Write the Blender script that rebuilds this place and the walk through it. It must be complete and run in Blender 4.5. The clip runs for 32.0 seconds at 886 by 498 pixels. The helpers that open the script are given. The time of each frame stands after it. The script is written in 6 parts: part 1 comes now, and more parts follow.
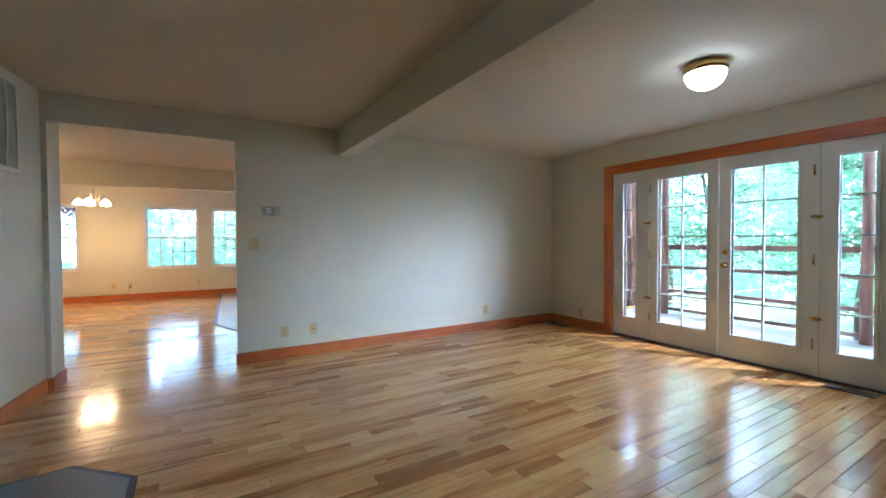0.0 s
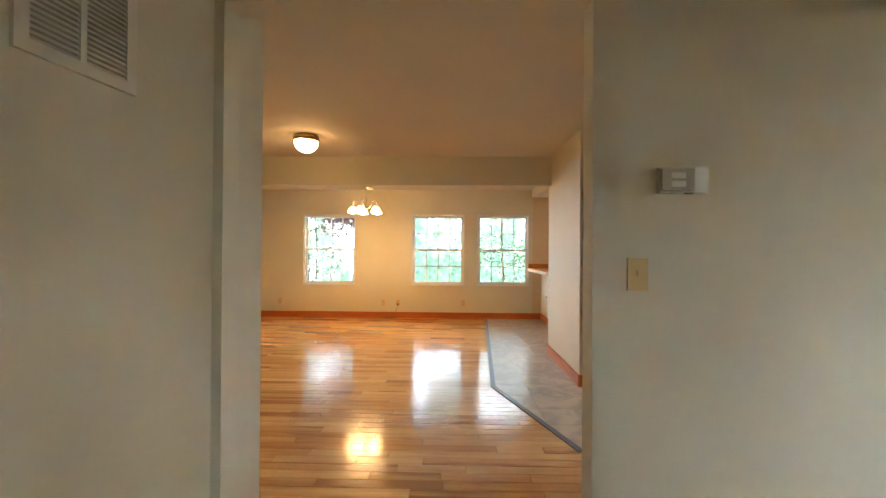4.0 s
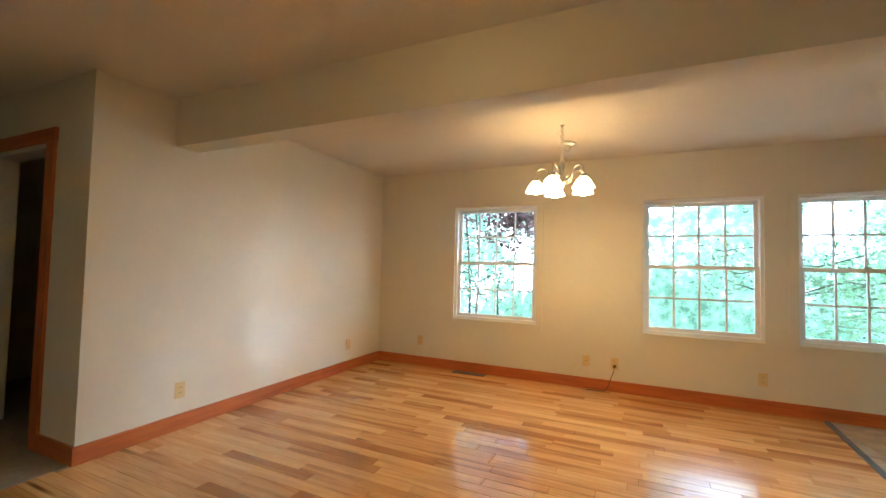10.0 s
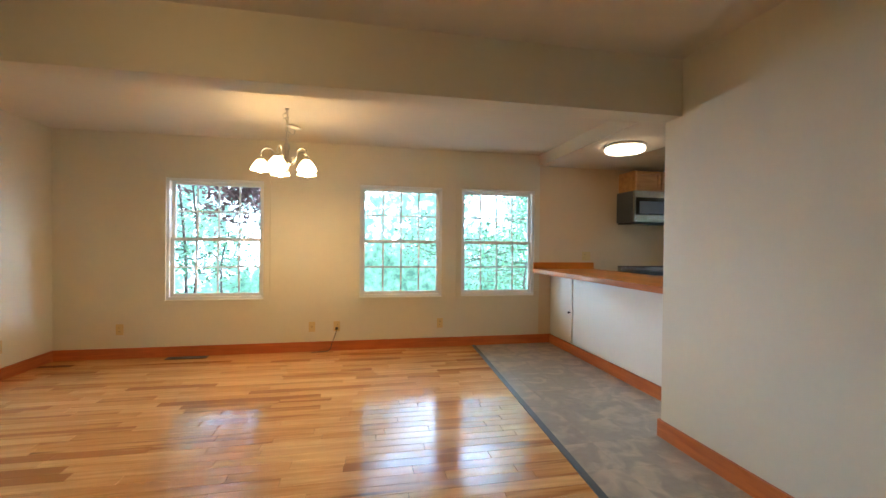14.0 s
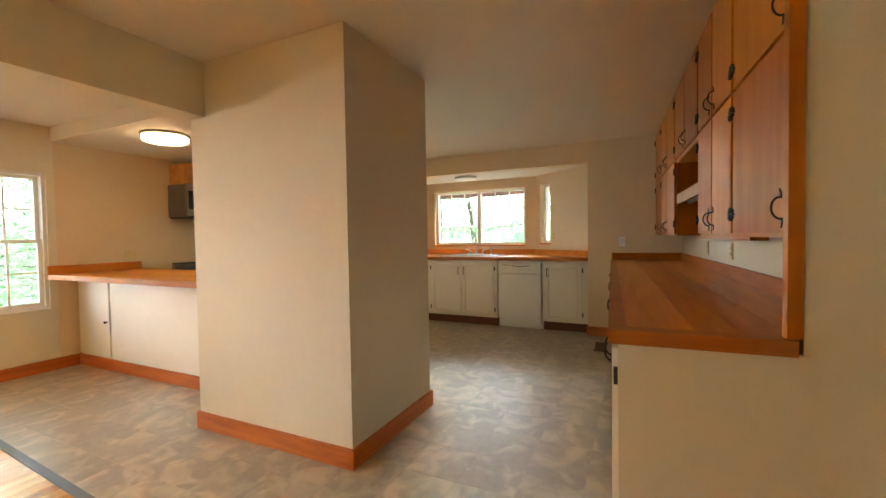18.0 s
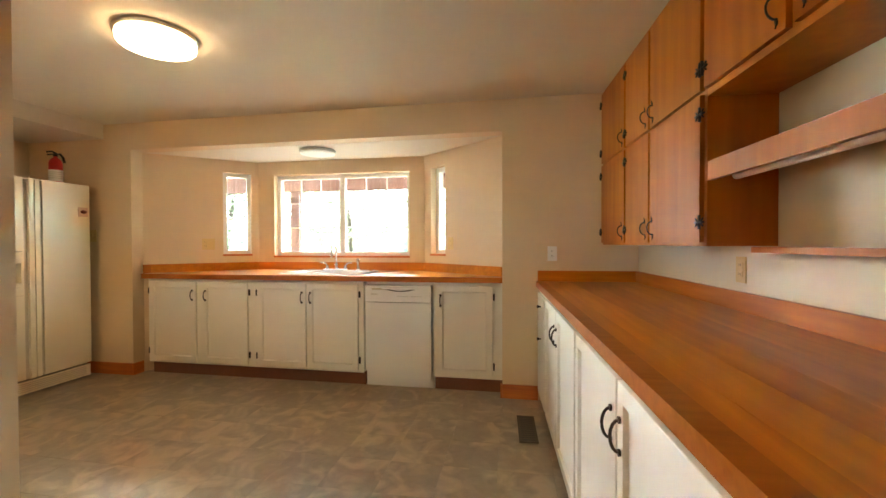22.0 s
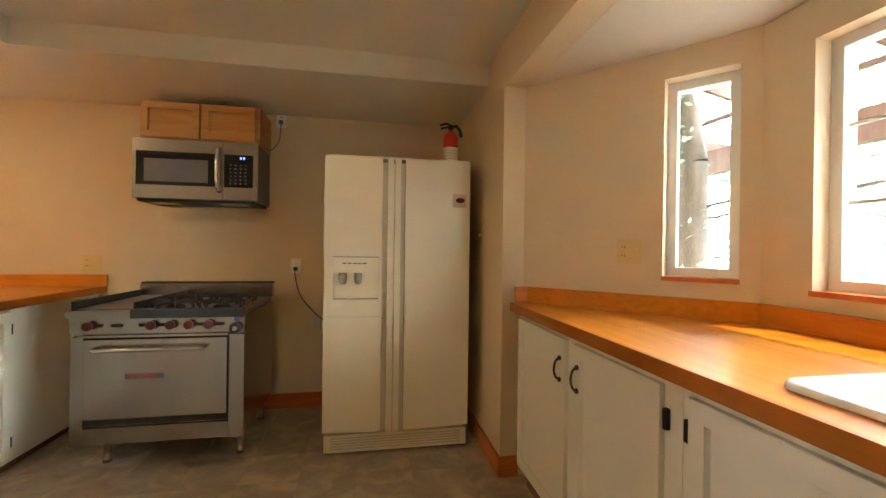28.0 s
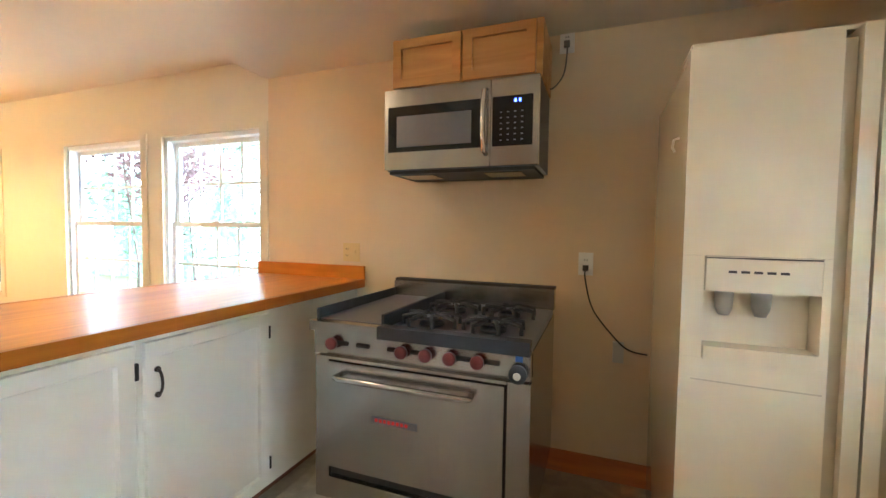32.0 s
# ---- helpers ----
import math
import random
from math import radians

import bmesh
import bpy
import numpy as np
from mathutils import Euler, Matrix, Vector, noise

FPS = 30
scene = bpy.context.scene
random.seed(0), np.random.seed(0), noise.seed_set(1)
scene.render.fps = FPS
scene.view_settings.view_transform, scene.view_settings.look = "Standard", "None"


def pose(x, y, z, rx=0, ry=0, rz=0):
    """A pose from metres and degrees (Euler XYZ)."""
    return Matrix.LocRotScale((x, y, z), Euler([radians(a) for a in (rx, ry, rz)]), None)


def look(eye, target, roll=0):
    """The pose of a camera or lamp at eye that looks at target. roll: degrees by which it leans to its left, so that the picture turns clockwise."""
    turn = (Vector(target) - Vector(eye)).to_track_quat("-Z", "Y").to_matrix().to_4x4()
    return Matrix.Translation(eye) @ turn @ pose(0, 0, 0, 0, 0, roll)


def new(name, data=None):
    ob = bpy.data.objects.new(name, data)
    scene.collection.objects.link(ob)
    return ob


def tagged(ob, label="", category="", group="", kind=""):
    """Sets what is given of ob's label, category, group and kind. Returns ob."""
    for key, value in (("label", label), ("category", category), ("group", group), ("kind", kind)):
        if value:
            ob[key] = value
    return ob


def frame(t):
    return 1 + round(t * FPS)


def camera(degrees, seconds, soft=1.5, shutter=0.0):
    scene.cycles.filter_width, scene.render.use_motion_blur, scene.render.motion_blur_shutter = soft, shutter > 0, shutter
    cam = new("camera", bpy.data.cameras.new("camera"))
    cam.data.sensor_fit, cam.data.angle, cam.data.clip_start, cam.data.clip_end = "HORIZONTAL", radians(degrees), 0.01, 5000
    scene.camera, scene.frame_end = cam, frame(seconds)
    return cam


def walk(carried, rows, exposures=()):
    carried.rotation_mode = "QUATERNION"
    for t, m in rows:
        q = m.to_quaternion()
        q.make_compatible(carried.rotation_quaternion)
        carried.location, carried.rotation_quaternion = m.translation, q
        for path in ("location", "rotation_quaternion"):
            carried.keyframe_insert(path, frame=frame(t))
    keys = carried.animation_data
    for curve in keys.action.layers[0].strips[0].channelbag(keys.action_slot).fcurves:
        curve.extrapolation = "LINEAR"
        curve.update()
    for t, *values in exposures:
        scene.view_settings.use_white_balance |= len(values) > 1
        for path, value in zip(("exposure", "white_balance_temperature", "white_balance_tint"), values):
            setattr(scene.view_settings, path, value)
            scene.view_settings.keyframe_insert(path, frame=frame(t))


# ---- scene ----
cam = camera(94.3, 32.0, soft=1.5)
PATH = [
    (0, (0.411, -3.544, 1.215), (1.437, -1.828, 1.170), -0.25),
    (0.5, (0.371, -3.303, 1.231), (1.251, -1.507, 1.197), -0.15),
    (1, (0.315, -3.026, 1.243), (0.958, -1.133, 1.214), -0.01),
    (1.5, (0.266, -2.686, 1.257), (0.717, -0.737, 1.234), 0.13),
    (2, (0.250, -2.315, 1.268), (0.550, -0.338, 1.246), 0.22),
    (2.5, (0.261, -1.929, 1.284), (0.439, 0.063, 1.271), 0.22),
    (4.5, (0.214, -0.126, 1.252), (0.123, 1.871, 1.271), 0.45),
    (5, (0.153, 0.298, 1.264), (0.011, 2.293, 1.290), 0.51),
    (5.5, (0.081, 0.675, 1.272), (-0.192, 2.656, 1.308), 0.56),
    (6, (0.004, 1.000, 1.274), (-0.388, 2.961, 1.320), 0.69),
    (6.5, (-0.085, 1.333, 1.269), (-0.553, 3.277, 1.321), 0.82),
    (7, (-0.181, 1.654, 1.263), (-0.787, 3.559, 1.321), 0.94),
    (7.5, (-0.283, 1.975, 1.258), (-0.966, 3.854, 1.324), 1.05),
    (8, (-0.389, 2.252, 1.256), (-1.132, 4.108, 1.327), 1.17),
    (8.5, (-0.498, 2.479, 1.255), (-1.295, 4.311, 1.334), 1.22),
    (9, (-0.589, 2.615, 1.250), (-1.434, 4.426, 1.334), 1.29),
    (9.5, (-0.634, 2.632, 1.246), (-1.492, 4.436, 1.329), 1.33),
    (10, (-0.640, 2.558, 1.243), (-1.477, 4.372, 1.325), 1.35),
    (10.5, (-0.632, 2.466, 1.240), (-1.433, 4.297, 1.317), 1.35),
    (11, (-0.620, 2.389, 1.236), (-1.366, 4.244, 1.299), 1.32),
    (11.5, (-0.613, 2.352, 1.236), (-1.288, 4.234, 1.285), 1.31),
    (12, (-0.609, 2.326, 1.238), (-1.139, 4.254, 1.272), 1.25),
    (12.5, (-0.595, 2.300, 1.243), (-0.924, 4.273, 1.262), 1.14),
    (13, (-0.564, 2.273, 1.247), (-0.651, 4.271, 1.253), 0.96),
    (13.5, (-0.518, 2.237, 1.251), (-0.361, 4.231, 1.242), 0.78),
    (15.5, (-0.543, 2.094, 1.235), (0.502, 3.799, 1.193), -0.01),
    (16, (-0.508, 2.046, 1.237), (0.747, 3.602, 1.190), -0.18),
    (16.5, (-0.470, 2.005, 1.241), (0.969, 3.392, 1.192), -0.37),
    (17, (-0.425, 1.967, 1.246), (1.179, 3.160, 1.194), -0.63),
    (17.5, (-0.389, 1.932, 1.255), (1.337, 2.941, 1.201), -0.80),
    (18, (-0.358, 1.901, 1.260), (1.451, 2.751, 1.203), -0.93),
    (18.5, (-0.315, 1.877, 1.266), (1.554, 2.587, 1.209), -1.03),
    (19, (-0.232, 1.876, 1.272), (1.675, 2.478, 1.219), -1.01),
    (19.5, (-0.071, 1.915, 1.270), (1.855, 2.450, 1.219), -0.92),
    (20, (0.189, 1.987, 1.269), (2.133, 2.455, 1.230), -0.65),
    (20.5, (0.533, 2.043, 1.258), (2.493, 2.441, 1.221), -0.45),
    (21, (0.918, 2.117, 1.256), (2.886, 2.473, 1.226), -0.31),
    (21.5, (1.318, 2.226, 1.258), (3.286, 2.580, 1.230), -0.19),
    (22, (1.713, 2.337, 1.257), (3.682, 2.687, 1.229), -0.19),
    (22.5, (2.103, 2.450, 1.254), (4.068, 2.820, 1.233), -0.16),
    (23, (2.481, 2.573, 1.254), (4.437, 2.988, 1.247), 0.00),
    (23.5, (2.822, 2.688, 1.248), (4.766, 3.157, 1.249), 0.19),
    (24, (3.133, 2.796, 1.241), (5.062, 3.326, 1.246), 0.37),
    (24.5, (3.449, 2.928, 1.240), (5.354, 3.537, 1.253), 0.53),
    (26.5, (4.368, 3.593, 1.265), (5.525, 5.225, 1.271), 0.71),
    (27, (4.358, 3.703, 1.265), (5.233, 5.501, 1.269), 0.76),
    (27.5, (4.345, 3.764, 1.264), (4.962, 5.666, 1.267), 0.77),
    (28, (4.333, 3.790, 1.258), (4.698, 5.757, 1.255), 0.75),
    (28.5, (4.311, 3.799, 1.246), (4.474, 5.792, 1.235), 0.74),
    (29, (4.292, 3.810, 1.233), (4.285, 5.809, 1.211), 0.67),
    (29.5, (4.261, 3.850, 1.218), (4.099, 5.843, 1.173), 0.63),
    (30, (4.194, 3.976, 1.211), (3.884, 5.951, 1.142), 0.65),
    (30.5, (4.103, 4.186, 1.221), (3.675, 6.138, 1.142), 0.74),
    (31, (4.020, 4.426, 1.235), (3.499, 6.355, 1.147), 0.82),
    (31.5, (3.942, 4.685, 1.248), (3.320, 6.583, 1.156), 0.82),
    (32, (3.848, 4.939, 1.268), (3.141, 6.808, 1.176), 0.77),
]
walk(cam, [(t, look(eye, target, roll)) for t, eye, target, roll in PATH], [
    (0.0, 0.36, 4850, 9), (1.0, 0.45, 6100, 11), (2.0, 0.80, 6700, 13), (3.0, 0.62, 6600, 11), (5.0, 0.08, 6000, 6), (8.0, 0.02, 5300, 2), (10.0, 0.02, 5350, 3), (13.0, -0.08, 5100, 2), (16.0, -0.05, 5400, 4), (17.0, 0.15, 5800, 6),
    (18.0, 0.60, 7000, 9), (19.0, 1.0, 8500, 12), (21.0, 1.28, 8700, 14), (22.0, 1.25, 6950, 12), (23.0, 1.08, 6600, 12), (24.0, 0.86, 5850, 10), (26.5, -0.12, 5800, 9), (27.0, 0.05, 6000, 10), (28.0, 0.85, 6900, 12), (29.0, 1.38, 6400, 10), (30.0, 1.68, 5900, 10), (31.0, 1.38, 5500, 9), (32.0, 1.22, 5550, 8)])

# ---- light ----
world = bpy.data.worlds.new("sky")
scene.world = world
world.use_nodes = True
wt = world.node_tree
sky = wt.nodes.new("ShaderNodeTexSky")
sky.sky_type = "NISHITA"
sky.sun_disc = False
sky.sun_elevation = radians(64)
sky.sun_rotation = radians(120)
wt.links.new(sky.outputs[0], wt.nodes["Background"].inputs[0])
wt.nodes["Background"].inputs[1].default_value = 0.15
sun = new("sun", bpy.data.lights.new("sun", "SUN"))
sun.data.energy, sun.data.angle, sun.data.color = 5.0, radians(2.5), (1.0, 0.95, 0.88)
sun.matrix_world = look((0, 0, 30), (-4.5, 4.5, 17))
WOODS_GLOW_N, WOODS_GLOW_E = 165.0, 620.0     # emission of the far woods sheets, set to light the rooms as daylight

# ---- materials ----
def material(name, color, rough=0.6, metal=0.0, vary=0.06, scale=3.0, bump=0.0, bump_scale=60.0, rand=0.0, spec=0.5, stretch=(1, 1, 1), coat=0.0):
    """A node material: base colour varied at two scales, per-piece variation, fine relief."""
    m = bpy.data.materials.new(name)
    m.use_nodes = True
    n, l = m.node_tree.nodes, m.node_tree.links
    b = n["Principled BSDF"]
    b.inputs["Roughness"].default_value, b.inputs["Metallic"].default_value = rough, metal
    b.inputs["Specular IOR Level"].default_value = spec
    b.inputs["Coat Weight"].default_value = coat
    b.inputs["Coat Roughness"].default_value = 0.12
    tc, mp = n.new("ShaderNodeTexCoord"), n.new("ShaderNodeMapping")
    geo = n.new("ShaderNodeNewGeometry")
    mp.inputs["Scale"].default_value = stretch
    l.new(geo.outputs["Position"], mp.inputs["Vector"])
    big, fine = n.new("ShaderNodeTexNoise"), n.new("ShaderNodeTexNoise")
    big.inputs["Scale"].default_value, fine.inputs["Scale"].default_value = scale, scale * 14
    big.inputs["Detail"].default_value, fine.inputs["Detail"].default_value = 4, 3
    for t in (big, fine):
        l.new(mp.outputs[0], t.inputs["Vector"])
    add = n.new("ShaderNodeMath")
    add.operation = "MULTIPLY_ADD"
    l.new(big.outputs["Fac"], add.inputs[0])
    add.inputs[1].default_value = 0.7
    half = n.new("ShaderNodeMath")
    half.operation = "MULTIPLY"
    half.inputs[1].default_value = 0.3
    l.new(fine.outputs["Fac"], half.inputs[0])
    l.new(half.outputs[0], add.inputs[2])
    ramp = n.new("ShaderNodeMapRange")
    l.new(add.outputs[0], ramp.inputs["Value"])
    ramp.inputs["From Min"].default_value, ramp.inputs["From Max"].default_value = 0.3, 0.7
    ramp.inputs["To Min"].default_value, ramp.inputs["To Max"].default_value = 1 - vary, 1 + vary
    last = ramp.outputs["Result"]
    if rand:
        info = n.new("ShaderNodeObjectInfo")
        mr = n.new("ShaderNodeMapRange")
        l.new(info.outputs["Random"], mr.inputs["Value"])
        mr.inputs["To Min"].default_value, mr.inputs["To Max"].default_value = 1 - rand, 1 + rand
        mul = n.new("ShaderNodeMath")
        mul.operation = "MULTIPLY"
        l.new(last, mul.inputs[0]), l.new(mr.outputs["Result"], mul.inputs[1])
        last = mul.outputs[0]
    mix = n.new("ShaderNodeVectorMath")
    mix.operation = "SCALE"
    mix.inputs[0].default_value = color
    l.new(last, mix.inputs["Scale"])
    l.new(mix.outputs[0], b.inputs["Base Color"])
    if bump:
        bt = n.new("ShaderNodeTexNoise")
        bt.inputs["Scale"].default_value, bt.inputs["Detail"].default_value = bump_scale, 4
        l.new(mp.outputs[0], bt.inputs["Vector"])
        bn = n.new("ShaderNodeBump")
        bn.inputs["Strength"].default_value, bn.inputs["Distance"].default_value = bump, 0.004
        l.new(bt.outputs["Fac"], bn.inputs["Height"])
        l.new(bn.outputs[0], b.inputs["Normal"])
    return m


def wood(name, light, dark, rough=0.35, along="x", scale=1.0, rand=0.25, coat=0.0, knots=True, island=False, contrast=1.0, wavy=0.0, spec=0.5, relief=0.12, streak=0.0):
    """Board grain drawn out along one axis, with knots and a tone of its own for every piece."""
    m = bpy.data.materials.new(name)
    m.use_nodes = True
    n, l = m.node_tree.nodes, m.node_tree.links
    b = n["Principled BSDF"]
    b.inputs["Coat Weight"].default_value = coat
    b.inputs["Coat Roughness"].default_value = 0.08
    b.inputs["Specular IOR Level"].default_value = spec
    geo, info, mp = n.new("ShaderNodeNewGeometry"), n.new("ShaderNodeObjectInfo"), n.new("ShaderNodeMapping")
    s = {"x": (0.9, 11, 11), "y": (11, 0.9, 11), "z": (11, 11, 0.9)}[along]
    mp.inputs["Scale"].default_value = [v * scale for v in s]
    shift = n.new("ShaderNodeVectorMath")
    shift.operation = "MULTIPLY_ADD"
    pick = geo.outputs["Random Per Island"] if island else info.outputs["Random"]
    comb = n.new("ShaderNodeCombineXYZ")
    for k in range(3):
        l.new(pick, comb.inputs[k])
    l.new(comb.outputs[0], shift.inputs[0])
    shift.inputs[1].default_value = (17, 13, 7)
    l.new(geo.outputs["Position"], shift.inputs[2])
    l.new(shift.outputs[0], mp.inputs["Vector"])
    grain, tone = n.new("ShaderNodeTexNoise"), n.new("ShaderNodeTexNoise")
    grain.inputs["Scale"].default_value, grain.inputs["Detail"].default_value = 3.2, 7
    even = relief < 0.05
    grain.inputs["Distortion"].default_value = 0.15 if even else 0.6
    tone.inputs["Scale"].default_value, tone.inputs["Detail"].default_value = 0.7, 2
    l.new(mp.outputs[0], grain.inputs["Vector"]), l.new(mp.outputs[0], tone.inputs["Vector"])
    mr = n.new("ShaderNodeMapRange")
    l.new(pick, mr.inputs["Value"])
    mr.inputs["To Min"].default_value, mr.inputs["To Max"].default_value = -rand, rand
    a1, a2 = n.new("ShaderNodeMath"), n.new("ShaderNodeMath")
    a1.operation = a2.operation = "MULTIPLY_ADD"
    l.new(grain.outputs["Fac"], a1.inputs[0])
    a1.inputs[1].default_value = 0.9 * contrast
    l.new(mr.outputs["Result"], a1.inputs[2])
    l.new(tone.outputs["Fac"], a2.inputs[0])
    a2.inputs[1].default_value = 0.55 * contrast
    l.new(a1.outputs[0], a2.inputs[2])
    ramp = n.new("ShaderNodeValToRGB")
    mid = 0.725 * contrast
    ramp.color_ramp.elements[0].position, ramp.color_ramp.elements[0].color = max(0.0, mid - 0.35), (*light, 1)
    ramp.color_ramp.elements[1].position, ramp.color_ramp.elements[1].color = mid + 0.42, (*dark, 1)
    l.new(a2.outputs[0], ramp.inputs["Fac"])
    out = ramp.outputs["Color"]
    if knots:
        vor = n.new("ShaderNodeTexVoronoi")
        vor.inputs["Scale"].default_value = 0.62
        vor.inputs["Randomness"].default_value = 1.0
        l.new(mp.outputs[0], vor.inputs["Vector"])
        km = n.new("ShaderNodeMapRange")
        l.new(vor.outputs["Distance"], km.inputs["Value"])
        km.inputs["From Min"].default_value, km.inputs["From Max"].default_value = 0.03, 0.13
        mixn = n.new("ShaderNodeMix")
        mixn.data_type = "RGBA"
        mixn.inputs["A"].default_value = (*[c * 0.35 for c in dark], 1)
        l.new(km.outputs["Result"], mixn.inputs["Factor"])
        l.new(out, mixn.inputs["B"])
        out = mixn.outputs["Result"]
    if streak:
        sn, sm, gate, mul, mixs = n.new("ShaderNodeTexNoise"), n.new("ShaderNodeMapRange"), n.new("ShaderNodeMapRange"), n.new("ShaderNodeMath"), n.new("ShaderNodeMix")
        sn.inputs["Scale"].default_value, sn.inputs["Detail"].default_value, sn.inputs["Distortion"].default_value = 0.8, 3, 0.4
        l.new(mp.outputs[0], sn.inputs["Vector"]), l.new(sn.outputs["Fac"], sm.inputs["Value"])
        sm.inputs["From Min"].default_value, sm.inputs["From Max"].default_value = 0.50, 0.57
        l.new(pick, gate.inputs["Value"])
        gate.inputs["From Min"].default_value, gate.inputs["From Max"].default_value = 0.35, 0.75
        gate.inputs["To Min"].default_value, gate.inputs["To Max"].default_value = 0.08, streak
        mul.operation = "MULTIPLY"
        l.new(sm.outputs["Result"], mul.inputs[0]), l.new(gate.outputs["Result"], mul.inputs[1])
        mixs.data_type = "RGBA"
        l.new(mul.outputs[0], mixs.inputs["Factor"]), l.new(out, mixs.inputs["A"])
        mixs.inputs["B"].default_value = (dark[0] * 0.62, dark[1] * 0.52, dark[2] * 0.45, 1)
        out = mixs.outputs["Result"]
    l.new(out, b.inputs["Base Color"])
    rr = n.new("ShaderNodeMapRange")
    l.new(grain.outputs["Fac"], rr.inputs["Value"])
    rr.inputs["To Min"].default_value, rr.inputs["To Max"].default_value = rough * (0.97 if even else 0.75), rough * (1.03 if even else 1.3)
    l.new(rr.outputs["Result"], b.inputs["Roughness"])
    bn = n.new("ShaderNodeBump")
    bn.inputs["Strength"].default_value, bn.inputs["Distance"].default_value = relief, 0.002
    l.new(grain.outputs["Fac"], bn.inputs["Height"])
    last = bn.outputs[0]
    if wavy:
        wn, wb = n.new("ShaderNodeTexNoise"), n.new("ShaderNodeBump")
        wn.inputs["Scale"].default_value, wn.inputs["Detail"].default_value = 0.55, 1
        l.new(mp.outputs[0], wn.inputs["Vector"])
        wb.inputs["Strength"].default_value, wb.inputs["Distance"].default_value = wavy, 0.004
        l.new(wn.outputs["Fac"], wb.inputs["Height"]), l.new(last, wb.inputs["Normal"])
        last = wb.outputs[0]
        l.new(last, b.inputs["Coat Normal"])
    l.new(last, b.inputs["Normal"])
    return m


def glow(name, color, strength):
    m = bpy.data.materials.new(name)
    m.use_nodes = True
    b = m.node_tree.nodes["Principled BSDF"]
    b.inputs["Base Color"].default_value = (0.9, 0.88, 0.82, 1)
    b.inputs["Emission Color"].default_value, b.inputs["Emission Strength"].default_value = (*color, 1), strength
    return m


def glass_material(name, rough=0.0):
    m = bpy.data.materials.new(name)
    m.use_nodes = True
    b = m.node_tree.nodes["Principled BSDF"]
    b.inputs["Transmission Weight"].default_value, b.inputs["Roughness"].default_value, b.inputs["IOR"].default_value = 1.0, rough, 1.1
    b.inputs["Base Color"].default_value = (0.97, 0.99, 0.98, 1)
    return m


M_WALL = material("cream_wall_paint", (0.70, 0.645, 0.505), 0.7, vary=0.03, scale=1.5, bump=0.25, bump_scale=55)
M_WALL_K = material("tan_kitchen_wall_paint", (0.68, 0.535, 0.345), 0.65, vary=0.03, scale=1.5, bump=0.2, bump_scale=55)
M_CEIL = material("cream_ceiling_paint", (0.69, 0.625, 0.505), 0.75, vary=0.03, scale=1.2, bump=0.35, bump_scale=40)
M_TRIM = wood("orange_stained_fir_trim", (0.60, 0.165, 0.022), (0.35, 0.08, 0.011), 0.4, "x", 1.0, 0.1, knots=False)
M_TRIM_Y = wood("orange_stained_fir_trim_across", (0.60, 0.165, 0.022), (0.35, 0.08, 0.011), 0.4, "y", 1.0, 0.1, knots=False)
M_TRIM_Z = wood("orange_stained_fir_trim_upright", (0.60, 0.165, 0.022), (0.35, 0.08, 0.011), 0.4, "z", 1.0, 0.1, knots=False)
M_PLANK = wood("varnished_maple_plank", (0.82, 0.47, 0.165), (0.52, 0.23, 0.06), 0.17, "x", 1.0, 0.24, coat=0.3, wavy=0.22, streak=0.78)
M_PLANK_REST = wood("varnished_maple_plank_far", (0.82, 0.47, 0.165), (0.52, 0.23, 0.06), 0.17, "x", 1.0, 0.24, coat=0.3, wavy=0.22, streak=0.78, island=True)
M_SUB = material("dark_subfloor", (0.10, 0.055, 0.025), 0.7)
def clouded(name, a, b, rough):
    """Printed vinyl: pale worn patches over a duller ground, a slight tone for every tile."""
    m = material(name, a, rough, vary=0.12, scale=16, bump=0.35, bump_scale=26, rand=0.05)
    n, l = m.node_tree.nodes, m.node_tree.links
    geo, big, mid, add, ramp, mix, info, sh = (n.new("ShaderNode" + k) for k in ("NewGeometry", "TexNoise", "TexNoise", "Math", "MapRange", "Mix", "ObjectInfo", "VectorMath"))
    sh.operation = "MULTIPLY_ADD"
    l.new(info.outputs["Random"], sh.inputs[0])
    sh.inputs[1].default_value = (1.7, 1.3, 0)
    l.new(geo.outputs["Position"], sh.inputs[2])
    big.inputs["Scale"].default_value, big.inputs["Detail"].default_value, big.inputs["Distortion"].default_value = 5.5, 5, 0.9
    mid.inputs["Scale"].default_value, mid.inputs["Detail"].default_value = 1.3, 2
    l.new(sh.outputs[0], big.inputs["Vector"]), l.new(geo.outputs["Position"], mid.inputs["Vector"])
    add.operation = "MULTIPLY_ADD"
    add.inputs[1].default_value = 0.35
    l.new(mid.outputs["Fac"], add.inputs[0]), l.new(big.outputs["Fac"], add.inputs[2])
    l.new(add.outputs[0], ramp.inputs["Value"])
    ramp.inputs["From Min"].default_value, ramp.inputs["From Max"].default_value = 0.62, 0.82
    mix.data_type = "RGBA"
    base = n["Principled BSDF"].inputs["Base Color"]
    l.new(ramp.outputs["Result"], mix.inputs["Factor"]), l.new(base.links[0].from_socket, mix.inputs["A"])
    mix.inputs["B"].default_value = (*b, 1)
    l.new(mix.outputs["Result"], base)
    return m


